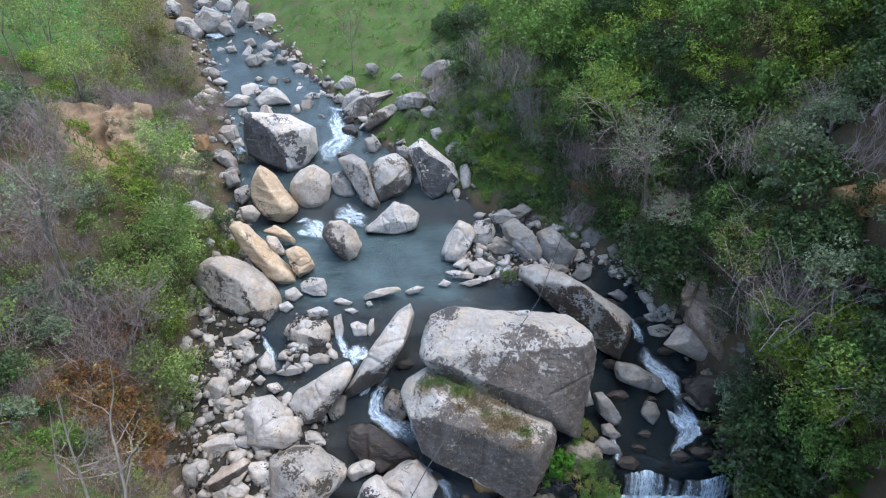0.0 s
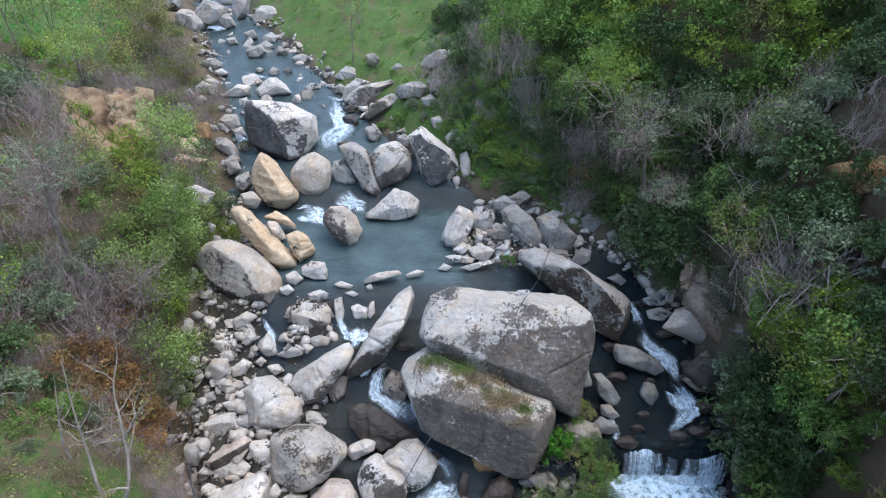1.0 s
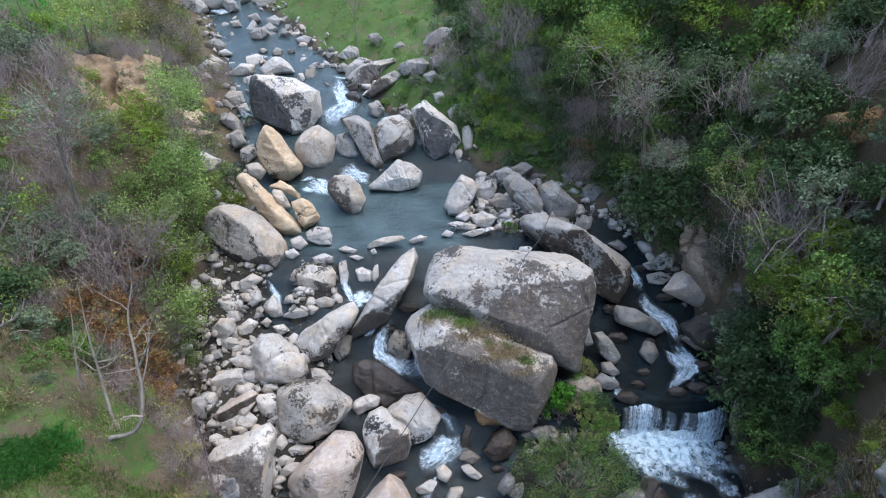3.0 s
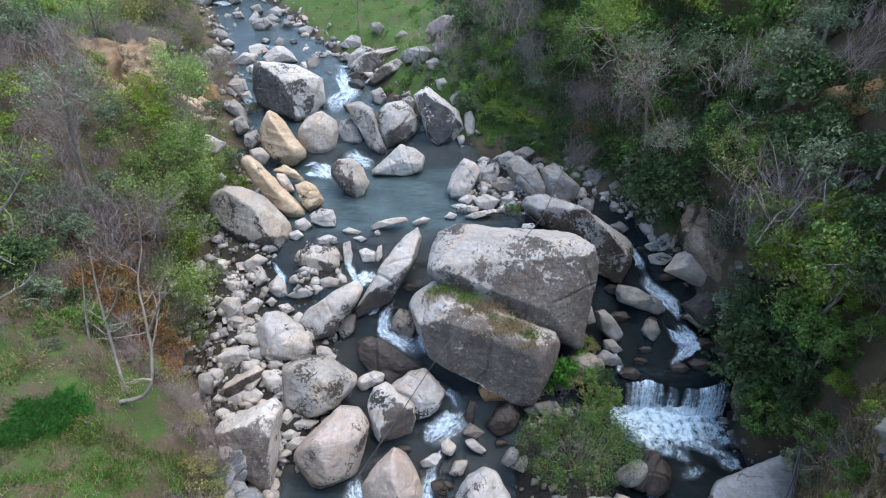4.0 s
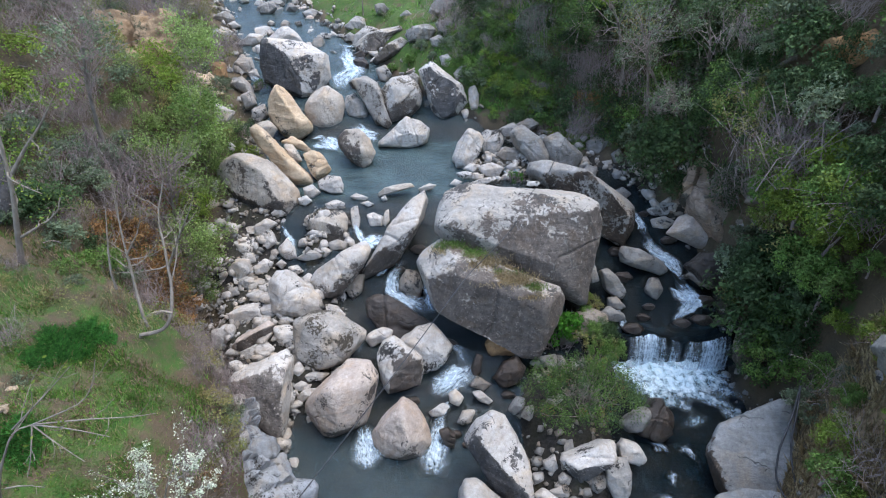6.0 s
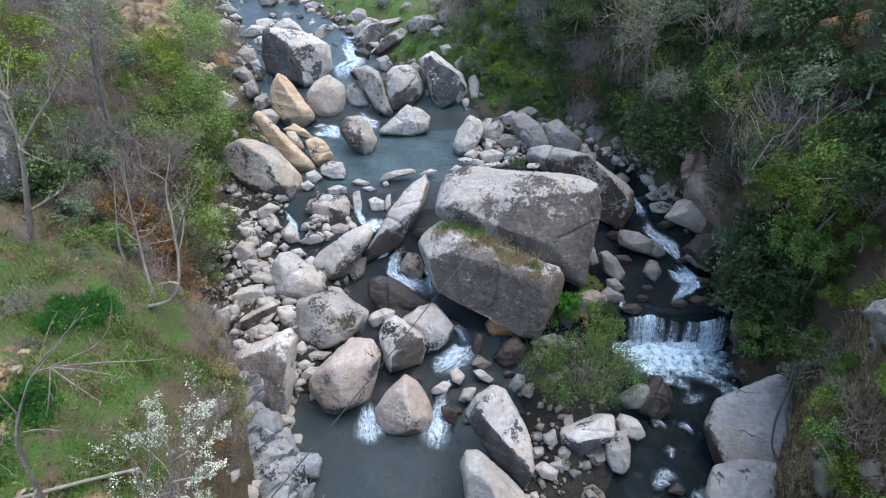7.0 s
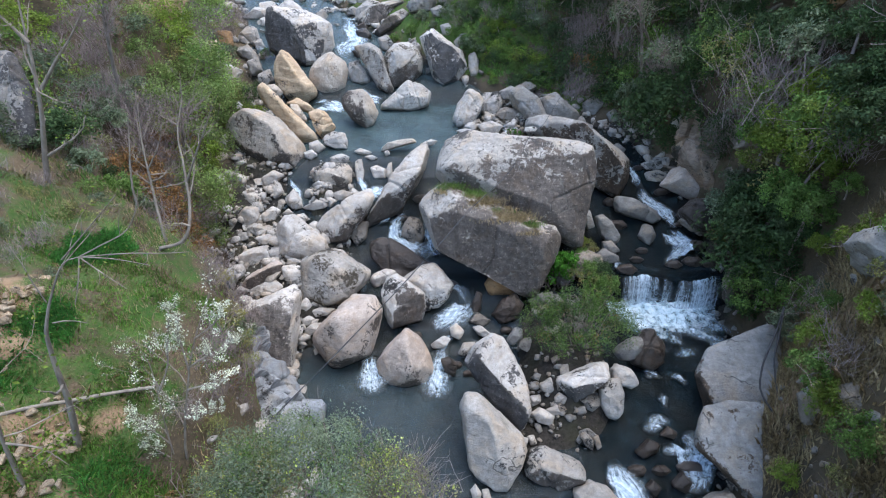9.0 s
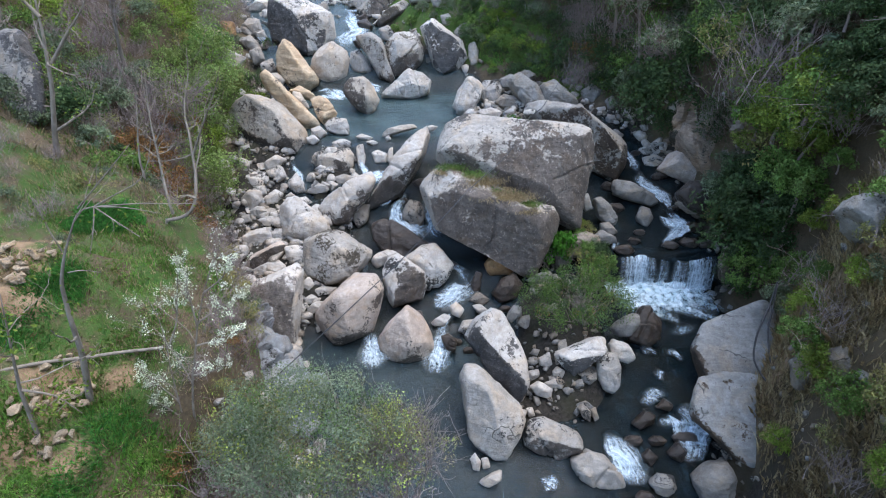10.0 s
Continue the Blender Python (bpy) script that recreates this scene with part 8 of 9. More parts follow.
def loose_spots(n, seed):
    """Spots of the bed that stand clear of the pools, thickest on the heaps and along the banks."""
    rng = np.random.default_rng(seed)
    x, y = rng.uniform(-26, 14, n), rng.uniform(-6, 58, n)
    w, h = water_level(x, y), land(x, y)
    dl, dr = np.interp(y, LEFT_Y, LEFT_X) - x, x - np.interp(y, RIGHT_Y, RIGHT_X)
    edge = np.maximum(dl, dr)
    heap = (y > 9) & (y < 21) & (edge < 0.4) & ((x < -6.6) | (rng.uniform(0, 1, n) < 0.42))
    shore = (edge > -1.7) & (edge < 0.9)
    spit = (((x - 4.6) / 2.2) ** 2 + ((y - 7.6) / 4.2) ** 2 < 1) & (rng.uniform(0, 1, n) < 0.6)
    bar = (x > 1) & (y > 20.5) & (y < 28)
    shore &= (y < 29) | (rng.uniform(0, 1, n) < 0.14)
    ok = (h > w - 0.32) & (edge < 1.2) & (heap | bar | spit | (shore & (rng.uniform(0, 1, n) < 0.6)) | (rng.uniform(0, 1, n) < 0.06))
    return x[ok], y[ok], h[ok], rng


PEBBLES = [small_stone_mesh(700 + i) for i in range(9)]
stone_meshes = []
for bm in PEBBLES:
    me = bpy.data.meshes.new("stone")
    bm.to_mesh(me)
    bm.free()
    stone_meshes.append(me)
tones = ["pale2", "pale2", "pale2", "pale", "grey", "pink"]
toned = {}
for i, me in enumerate(stone_meshes):
    for t in sorted(set(tones)) + ["tan"]:
        toned[i, t] = me.copy()
        toned[i, t].materials.append(STONES[t])
xs, ys, hs, rng = loose_spots(7000, 21)
count = 0
for x, y, h in zip(xs, ys, hs):
    if count >= 118 or y > 30:
        continue
    r = float(np.clip(rng.lognormal(-0.95, 0.35), 0.22, 0.75))
    t = "grey" if x > 1.2 and y < 20 else tones[int(rng.integers(len(tones)))]
    ob = new("stone", toned[int(rng.integers(9)), t])
    ob.matrix_basis = Matrix.LocRotScale((x, y, h + 0.25 * r), Euler((rng.normal(0, 0.35), rng.normal(0, 0.35), rng.uniform(0, 6.28))), (r, r, r))
    tagged(ob, {"grey": "grey angular stone lying among the boulders", "pale": "cream angular stone lying among the boulders", "pink": "pinkish angular stone lying among the boulders"}.get(t, "pale angular stone lying among the boulders"), "stone", "loose stones of the bed")
    count += 1

rng = np.random.default_rng(44)
count = 0
while count < 105:
    y = float(rng.uniform(31, 64))
    lo, hi = float(np.interp(y, LEFT_Y, LEFT_X)), float(np.interp(y, RIGHT_Y, RIGHT_X))
    x = lo + (hi - lo) * float(rng.beta(0.8, 0.8)) + float(rng.uniform(-0.6, 0.6))
    r = float(np.clip(rng.lognormal(-0.65, 0.45), 0.25, 1.5)) * (0.7 if y < 38 else 1.0)
    t = ("grey", "grey", "pink", "pale2")[int(rng.integers(4))]
    ob = new("stone", toned[int(rng.integers(9)), t])
    ob.matrix_basis = Matrix.LocRotScale((x, y, float(land(x, y)) + 0.3 * r), Euler((rng.normal(0, 0.3), rng.normal(0, 0.3), rng.uniform(0, 6.28))), (r, r, r * 1.2))
    tagged(ob, {"grey": "grey", "pale": "cream", "pink": "pinkish"}.get(t, "pale") + " angular stone standing in the upper stream", "stone", "loose stones of the bed")
    count += 1

chips = []
for s in range(8):
    bm = small_stone_mesh(800 + s, 0)
    v = np.array([p.co[:] for p in bm.verts])
    bm.verts.index_update()
    f = np.array([[q.index for q in p.verts] for p in bm.faces])
    bm.free()
    chips.append((v, f))
def dim(seed, x, y):
    return seed in (31, 34) and x > 1.2 and y < 20


for tone, seed, n in (("pale2", 31, 15000), ("grey", 32, 15000), ("brown", 33, 12000), ("pale2", 34, 5200)):
    xs, ys, hs, rng = loose_spots(n, seed)
    pieces = []
    for x, y, h in zip(xs, ys, hs):
        if dim(seed, x, y):
            continue
        v, f = chips[int(rng.integers(8))]
        r = float(rng.uniform(0.24, 0.55)) if seed == 34 else float(np.clip(rng.lognormal(-2.0, 0.5), 0.05, 0.32)) * (1 + max(0, y - 30) * 0.02)
        m = np.array(Euler((rng.normal(0, 0.5), rng.normal(0, 0.5), rng.uniform(0, 6.28))).to_matrix()) * r
        pieces.append((v @ m.T + np.array([x, y, h + 0.3 * r]), f))
    tagged(new("rubble", quick_mesh("rubble", *join(pieces), STONES[tone])), "loose " + {"pale2": "pale", "grey": "grey", "brown": "brown"}[tone] + " rubble and cobbles between the boulders", "rubble", kind="stuff")


# ---- trees ----
def tree(name, stems, bark, label, twigs=(1, 4), tips_leaf=None, leaf=0.09, per=5, seed=1, radius=0.06, ratio=0.36, fan=0.9, spread=0.14, slim=0.5, thin=0.45):
    """A tree from its trunk and limbs (polylines from the ground up), with side branches and, where it has them, leaves or petals at the tips."""
    rng = np.random.default_rng(seed)
    base = np.array(stems[0][0])
    tree_ob = new(name)
    tree_ob.location = base
    tips = []
    for i, path in enumerate(stems):
        p, _ = resample(np.array(path) - base, 0.18)
        if i == 0:
            p[0, 2] -= 0.4
        r = radius * (0.75 if i == 0 else thin)
        own, *rest = branching(rng, p, r, max(r * 0.12, 0.006), twigs[0], twigs[1], ratio, 6, fan, tips, 0.25, 0.35, 0.3)
        o = new("trunk" if i == 0 else "limb", quick_mesh("trunk" if i == 0 else "limb", *own, bark))
        o.data.shade_smooth()
        if i == 0:
            trunk = o
        o.parent = tree_ob if i == 0 else trunk
        if rest:
            b = new("branchwork", quick_mesh("branchwork", *join(rest), bark))
            b.parent = tree_ob
            b["kind"] = "stuff"
    if tips_leaf:
        tips = np.array(tips)
        who = np.repeat(np.arange(len(tips)), per)
        spots = tips[who] + rng.normal(0, spread, (len(who), 3))
        me = quick_mesh("crown", *leaf_quads(rng, spots, rng.normal(0, 1, (len(who), 3)), leaf, slim), LEAF[tips_leaf])
        new("crown", me).parent = tree_ob
    return tagged(tree_ob, label, "tree")


tree("sapling", [[(-10.22, 6.97, 7.69), (-9.65, 7.00, 7.76), (-9.23, 7.05, 7.91), (-8.96, 7.20, 8.39), (-8.94, 7.67, 9.07), (-9.01, 8.00, 9.71), (-9.01, 8.20, 10.27), (-9.14, 8.50, 10.72), (-9.10, 8.70, 11.21), (-8.85, 9.00, 11.95), (-8.76, 9.20, 12.75)],
      [(-9.00, 8.00, 9.62), (-8.38, 7.80, 10.61), (-7.81, 7.50, 11.43), (-7.33, 7.20, 12.11), (-6.92, 7.00, 12.84)],
      [(-8.95, 7.20, 8.43), (-9.16, 7.10, 8.68), (-9.47, 7.00, 8.62), (-9.78, 6.90, 8.38)]],
     PALE_BARK, "slender bare grey sapling rising from a bow-shaped forked trunk", (2, 6), "olive", 0.07, 1, 2, 0.095, 0.3)
tree("sapling", [[(-9.97, 7.30, 8.15), (-10.10, 7.70, 8.95), (-10.11, 7.90, 9.62), (-10.14, 8.10, 10.33), (-10.14, 8.30, 11.02), (-10.03, 8.35, 11.54), (-9.92, 8.50, 12.39)],
      [(-10.11, 8.00, 10.08), (-9.54, 8.00, 10.83), (-9.24, 8.10, 11.48)]],
     PALE_BARK, "slender bare grey sapling with a forked thin crown", (2, 6), "olive", 0.07, 1, 3, 0.07, 0.3)
tree("sapling", [[(-10.85, 7.90, 9.20), (-10.74, 8.10, 10.03), (-10.58, 8.30, 10.83), (-10.38, 8.50, 11.77)]],
     PALE_BARK, "thin straight leafless sapling", (2, 3), "olive", 0.06, 1, 12, 0.05, 0.3)
tree("bare_tree", [[(-9.26, 0.10, 6.91), (-8.78, 0.15, 8.64), (-8.61, 0.20, 9.77), (-8.44, 0.25, 10.62), (-8.09, 0.30, 11.32), (-7.74, 0.40, 11.90), (-7.55, 0.50, 12.24), (-7.30, 0.60, 12.22)],
      [(-8.10, 0.30, 11.39), (-8.14, 0.30, 11.85), (-8.10, 0.30, 12.40), (-8.17, 0.30, 12.77)],
      [(-7.30, 0.60, 12.22), (-6.65, 0.60, 12.56), (-6.29, 0.70, 12.68), (-6.06, 0.80, 13.06), (-5.93, 0.90, 13.46)],
      [(-7.30, 0.60, 12.22), (-6.62, 0.50, 12.26), (-5.94, 0.40, 12.18)],
      [(-7.30, 0.60, 12.22), (-6.41, 0.70, 12.23), (-5.76, 0.80, 12.14), (-5.44, 0.90, 12.10)],
      [(-7.30, 0.60, 12.22), (-6.90, 0.40, 12.05), (-6.39, 0.20, 11.79)],
      [(-7.30, 0.60, 12.22), (-7.29, 0.30, 11.87), (-7.49, 0.20, 11.41)],
      [(-8.18, 0.25, 10.89), (-7.89, 0.30, 10.95), (-7.55, 0.30, 10.84)],
      [(-7.55, 0.50, 12.24), (-6.81, 0.60, 12.91), (-6.28, 0.80, 13.41)]],
     BARK, "leafless tree with a dark leaning trunk and whorled twigs", (1, 3), "bright", 0.075, 1, 4, 0.115, 0.3, thin=0.13)
tree("bare_tree", [[(-14.65, 8.30, 6.66), (-14.37, 8.60, 8.35), (-13.85, 8.70, 10.04), (-13.25, 8.80, 11.74), (-12.88, 8.90, 13.28), (-12.74, 9.00, 14.21), (-12.55, 9.10, 15.23)],
      [(-12.93, 8.80, 12.42), (-12.15, 8.80, 13.23), (-11.42, 8.80, 13.90), (-10.57, 8.80, 14.83)],
      [(-12.75, 8.90, 13.76), (-13.13, 8.90, 14.39), (-13.64, 9.00, 14.82)]],
     PALE_BARK, "tall pale leafless tree forking high above the bank", (2, 6), "bright", 0.09, 3, 5, 0.18, 0.3, thin=0.36)
tree("bare_tree", [[(-9.78, -0.94, 7.2), (-9.42, -0.94, 8.75), (-9.0, -0.94, 9.94), (-8.48, -0.94, 11.39)],
                   [(-9.42, -0.94, 8.75), (-8.9, -0.8, 8.4), (-8.5, -0.9, 7.9)]],
     PALE_BARK, "thin pale tree with sparse green shoots", (2, 4), "bright", 0.10, 3, 6, 0.07, 0.4)
tree("blossom_tree", [[(-7.57, 0.70, 4.48), (-7.33, 0.80, 5.92), (-7.07, 0.90, 6.97), (-6.67, 0.90, 8.06), (-6.47, 1.00, 8.74), (-6.08, 1.00, 9.66), (-5.69, 1.05, 10.45), (-5.47, 1.05, 10.89)],
      [(-7.76, 0.60, 4.37), (-7.58, 0.70, 6.20), (-7.45, 0.80, 7.45), (-7.38, 0.90, 8.06), (-7.34, 1.00, 8.84), (-7.40, 1.00, 9.58)],
      [(-6.67, 0.90, 8.06), (-6.09, 0.90, 8.26), (-5.42, 0.90, 8.61)],
      [(-6.47, 1.00, 8.74), (-5.82, 1.10, 9.15), (-5.16, 1.10, 9.54)],
      [(-7.38, 0.90, 7.96), (-7.04, 1.10, 8.62), (-6.82, 1.20, 9.45), (-6.50, 1.20, 10.39)],
      [(-6.51, 1.00, 8.64), (-6.48, 1.10, 9.55), (-6.40, 1.15, 10.19)],
      [(-7.58, 0.70, 6.20), (-7.82, 0.60, 7.02), (-8.04, 0.50, 7.72)],
      [(-7.61, 0.60, 5.61), (-7.85, 0.50, 6.27), (-8.17, 0.50, 6.75)],
      [(-6.08, 1.00, 9.66), (-5.45, 1.00, 10.17), (-5.18, 1.00, 10.73)],
      [(-7.07, 0.90, 6.97), (-6.50, 0.80, 7.22), (-5.93, 0.80, 7.55)]],
     PALE_BARK, "small fruit tree covered with white blossom", (2, 9), "petal", 0.037, 2, 7, 0.055, 0.30, 0.75, 0.035, 0.8)
tree("meadow_tree", [[(-7.65, 44.7, 8.3), (-7.55, 44.7, 10.87), (-7.41, 44.7, 13.06), (-7.5, 44.7, 14.6)], [(-7.5, 44.7, 11), (-6.6, 44.7, 13), (-6.2, 44.5, 14.5)]],
     BARK, "slim young tree with few leaves on the meadow", (2, 5), "olive", 0.14, 2, 8, 0.10)
random.seed(9)
for x, y, h, kind, words in ((-24.0, 43, 7, "lime", "young tree in thin yellow-green leaf"), (-21.5, 38.5, 6, "olive", "young tree in thin olive leaf by the stream"),
                             (-27.5, 36, 7.5, "lime", "young tree in thin yellow-green leaf"), (-24, 33, 6.5, "airy", "young tree in thin yellow-green leaf"),
                             (-20.5, 31.5, 5, "olive", "young tree in thin olive leaf by the stream"), (-13.2, 20.6, 4.2, "airy", "airy young tree in fresh green leaf"),
                             (-13.6, 17.2, 4.4, "airy", "airy young tree in fresh green leaf"), (-14.2, 23.6, 4.6, "airy", "airy young tree in fresh green leaf"),
                             (-12.6, 15.4, 3.4, "airy", "airy young tree in fresh green leaf"), (-27.2, 33.8, 6.5, "airy", "young tree in thin yellow-green leaf"), (-30, 38.5, 7.5, "lime", "young tree in thin yellow-green leaf"), (-23.2, 36.8, 6.0, "olive", "young tree in thin olive leaf by the stream"), (-22.3, 41.0, 6.5, "olive", "young tree in thin olive leaf by the stream"), (-29, 47, 7, "airy", "young tree in thin yellow-green leaf")):
    z = ground_at(x, y)
    a, b = random.uniform(-0.5, 0.5), random.uniform(-0.4, 0.4)
    tree("young_tree", [[(x, y, z - 0.3), (x + a * 0.4, y + b * 0.4, z + h * 0.4), (x + a, y + b, z + h * 0.75), (x + a * 1.3, y + b * 1.2, z + h)],
                        [(x + a * 0.4, y + b * 0.4, z + h * 0.4), (x + 0.9, y + b, z + h * 0.7), (x + 1.2, y + 0.3, z + h * 0.9)]],
         BARK, words, (2, 7), kind, 0.13, 10, 40 + int(h * 10), 0.07, 0.5, 0.9, 0.28)


def big_shrub(at, layers, label, seed, stem=1.4):
    """A broad shrub of several kinds of leaf mingled in one crown."""
    rng = np.random.default_rng(seed)
    ob = new("broad_shrub")
    ob.location = at
    for kind, radii, clumps, per, leaf, slim in layers:
        o = new("crown", crown_mesh("crown", rng, radii, clumps, per, leaf, LEAF[kind], 0.17, slim, 0.25))
        o.parent = ob
    pieces = []
    r = layers[0][1]
    for _ in range(26):
        a, s = rng.uniform(0, 6.283), rng.uniform(0.2, 1.0)
        path = limb(rng, (rng.normal(0, 0.3), rng.normal(0, 0.2), -stem), (math.cos(a) * s * r[0], math.sin(a) * s * r[1], r[2] + stem), (r[2] + stem) * rng.uniform(0.55, 0.88), 0.3, 0, 7)
        pieces += branching(rng, path, 0.03, 0.008, 1, 5, 0.4, 3, 0.9)
    b = new("branchwork", quick_mesh("branchwork", *join(pieces), TWIG))
    b.parent, b["kind"] = ob, "stuff"
    return tagged(ob, label, "shrub")


big_shrub((-3.7, -0.9, 6.9), [("grey", (2.4, 1.5, 2.1), 170, 95, 0.075, 0.3), ("silver", (2.45, 1.5, 2.15), 120, 80, 0.07, 0.3), ("mid", (2.4, 1.4, 2.0), 70, 60, 0.065, 0.36), ("olive", (2.5, 1.5, 2.1), 60, 60, 0.065, 0.36), ("lime", (2.7, 1.6, 2.3), 30, 30, 0.06, 0.6)],
          "broad silvery green shrub hanging over the lower pool", 61, 4.2)
big_shrub((-5.5, -0.3, 6.0), [("grey", (1.2, 1.1, 1.3), 60, 80, 0.07, 0.32), ("silver", (1.2, 1.0, 1.2), 40, 70, 0.065, 0.32), ("lime", (1.3, 1.1, 1.4), 14, 26, 0.06, 0.6)], "leafy grey-green shrub under the blossom tree", 69, 3.0)
big_shrub((-1.9, -0.9, 6.5), [("olive", (1.5, 1.0, 1.5), 60, 36, 0.06, 0.4), ("lime", (1.5, 1.0, 1.5), 24, 28, 0.06, 0.6)], "thin half-bare shrub with yellow-green tips", 68, 3.4)
for k in range(5):
    shrub("twig", -2.6 + 0.35 * k, -1.0 + 0.2 * (k % 2), 6.2 + 0.2 * (k % 3), 0.75, 1.3)
big_shrub((5.1, 9.0, 2.3), [("mid", (2.7, 1.9, 1.3), 100, 46, 0.09, 0.4), ("deep", (2.6, 1.8, 1.25), 90, 46, 0.09, 0.4), ("mid", (2.6, 1.8, 1.2), 85, 55, 0.07, 0.35), ("rust", (2.4, 1.6, 0.9), 16, 30, 0.07, 0.35)],
          "rounded green shrub on the spit between the stream's arms", 62)
big_shrub((6.3, 11.2, 2.2), [("mid", (1.0, 0.9, 0.9), 40, 46, 0.09, 0.4), ("olive", (0.9, 0.8, 0.8), 20, 40, 0.09, 0.4)], "small green shrub beside the waterfall", 63)
LEAF["fresh"] = leaf_material("vivid_green_leaves", (0.06, 0.20, 0.02), (0.12, 0.32, 0.04), (0.06, 0.17, 0.02), 0.35)
big_shrub((4.8, 12.4, 2.3), [("fresh", (0.95, 0.7, 1.2), 60, 34, 0.13, 0.7)], "vivid green young shrub against the great boulder", 64)
big_shrub((-14.0, 33.8, 6.3), [("mid", (0.7, 0.5, 0.35), 24, 40, 0.08, 0.4)], "low green shrub on a stone in the stream", 65, 0.3)
big_shrub((3.6, 22.6, 4.6), [("fresh", (0.55, 0.4, 0.45), 24, 40, 0.09, 0.3)], "tuft of fresh green leaves at the pool outlet", 66, 0.3)
big_shrub((-13.0, 25.8, 6.0), [("deep", (1.1, 0.9, 1.0), 50, 50, 0.09, 0.4)], "round dark green shrub on the bank", 67, 0.5)


# ---- small trees leaning out over the stream from both banks ----
def leaning_tree(foot, centre, r, kinds, label, seed, limbs=12):
    """A crooked trunk from the slope to a broken crown of leaves or bare twigs that leans out of the bank."""
    rng = np.random.default_rng(seed)
    base = np.array([foot[0], foot[1], ground_at(*foot)])
    ob = new("leaning_tree")
    ob.location = base
    mid = np.array(centre) - base
    path, _ = resample([(0, 0, -0.5), (0.12 * mid[0], 0.12 * mid[1], 0.3 * mid[2]), (0.5 * mid[0], 0.5 * mid[1], 0.7 * mid[2]), tuple(mid)], 0.2)
    o = new("trunk", quick_mesh("trunk", *tube(path, np.linspace(0.11, 0.04, len(path)), 6), BARK))
    o.data.shade_smooth()
    o.parent = ob
    bare = "twig" in kinds
    pieces = []
    for _ in range(limbs * (3 if bare else 1)):
        start = path[int(rng.integers(len(path) // 2, len(path)))]
        tip = mid + unit(rng.normal(0, 1, 3) + np.array([0, 0, 0.25])) * r * rng.uniform(0.7, 1.1)
        way = tip - start
        pieces += branching(rng, limb(rng, start, way, np.linalg.norm(way), 0.3, -0.05, 6), 0.022 if bare else 0.03, 0.006, 1, 7 if bare else 5, 0.42, 3, 0.9)
    b = new("branchwork", quick_mesh("branchwork", *join(pieces), TWIG))
    b.parent, b["kind"] = ob, "stuff"
    for kind in kinds:
        if kind != "twig":
            share = 34 // len(kinds) + 6
            o = new("crown", crown_mesh("crown", rng, (r, r, 0.85 * r), share, 42, 0.10, LEAF[kind], 0.27, 0.55, 0.35, leaf_tris))
            o.location = mid
            o.parent = ob
    return tagged(ob, label, "tree", "small trees of the banks")


for i, (foot, centre, r, kinds, words) in enumerate((
        ((12.8, 22.8), (11.0, 21.7, 9.7), 1.3, ("twig", "grey"), "half-bare grey tree hanging over the rock face"),
        ((11.5, 25.0), (9.1, 22.6, 13.0), 1.8, ("twig", "grey"), "half-bare grey tree leaning out of the slope"),
        ((14.2, 24.6), (12.7, 23.3, 13.0), 1.7, ("deep", "grey"), "dark leafy tree leaning out of the slope"),
        ((10.4, 27.3), (7.6, 24.6, 14.2), 1.9, ("mid", "bright"), "fresh green tree leaning out of the slope"),
        ((9.2, 29.2), (7.3, 27.4, 11.9), 1.7, ("mid", "deep"), "green leafy tree leaning out of the slope"),
        ((5.6, 38.2), (4.9, 37.3, 9.6), 1.5, ("mid", "grey"), "grey-green tree at the meadow's edge"),
        ((14.6, 18.4), (12.2, 18.3, 11.3), 1.5, ("deep", "mid"), "dark leafy tree leaning over the side stream"),
        ((14.8, 16.6), (12.3, 16.7, 10.8), 1.5, ("mid", "olive"), "green leafy tree leaning over the side stream"),
        ((14.9, 13.8), (12.9, 13.7, 10.0), 1.6, ("bright", "mid"), "fresh yellow-green tree leaning over the waterfall"),
        ((14.6, 10.9), (12.9, 10.7, 10.0), 1.6, ("bright", "mid"), "fresh yellow-green tree leaning over the plunge pool"),
        ((15.6, 19.8), (14.0, 19.6, 13.9), 1.5, ("deep", "mid"), "dark leafy tree high on the cliff"),
        ((12.4, 25.6), (10.0, 24.6, 11.0), 1.6, ("deep", "grey"), "dark leafy tree on the bend of the slope"),
        ((12.4, 5.6), (11.9, 5.5, 8.9), 0.9, ("bright",), "fresh yellow-green sapling on the eroded bank"),
        ((-13.5, 16.3), (-12.5, 15.9, 9.0), 1.3, ("twig",), "bare purplish tree with a tangle of thin twigs"),
        ((-15.2, 16.2), (-14.0, 15.7, 14.2), 1.6, ("twig", "grey"), "half-bare grey-green tree on the wooded bank"),
        ((-13.8, 20.8), (-12.8, 20.2, 9.9), 1.3, ("airy", "mid"), "young tree in pale green leaf over the smooth boulder"),
        ((-20.6, 28.8), (-19.6, 28.0, 14.8), 1.6, ("lime", "airy"), "yellow-green young tree above the earth face"),
        ((-20.4, 30.5), (-19.6, 30.0, 12.0), 1.4, ("twig", "olive"), "half-bare olive tree beside the earth face"),
        ((-20.9, 41.6), (-20.3, 41.1, 9.9), 1.5, ("twig", "olive"), "half-bare tree at the upper stream"))):
    leaning_tree(foot, centre, r, kinds, words, 500 + i)


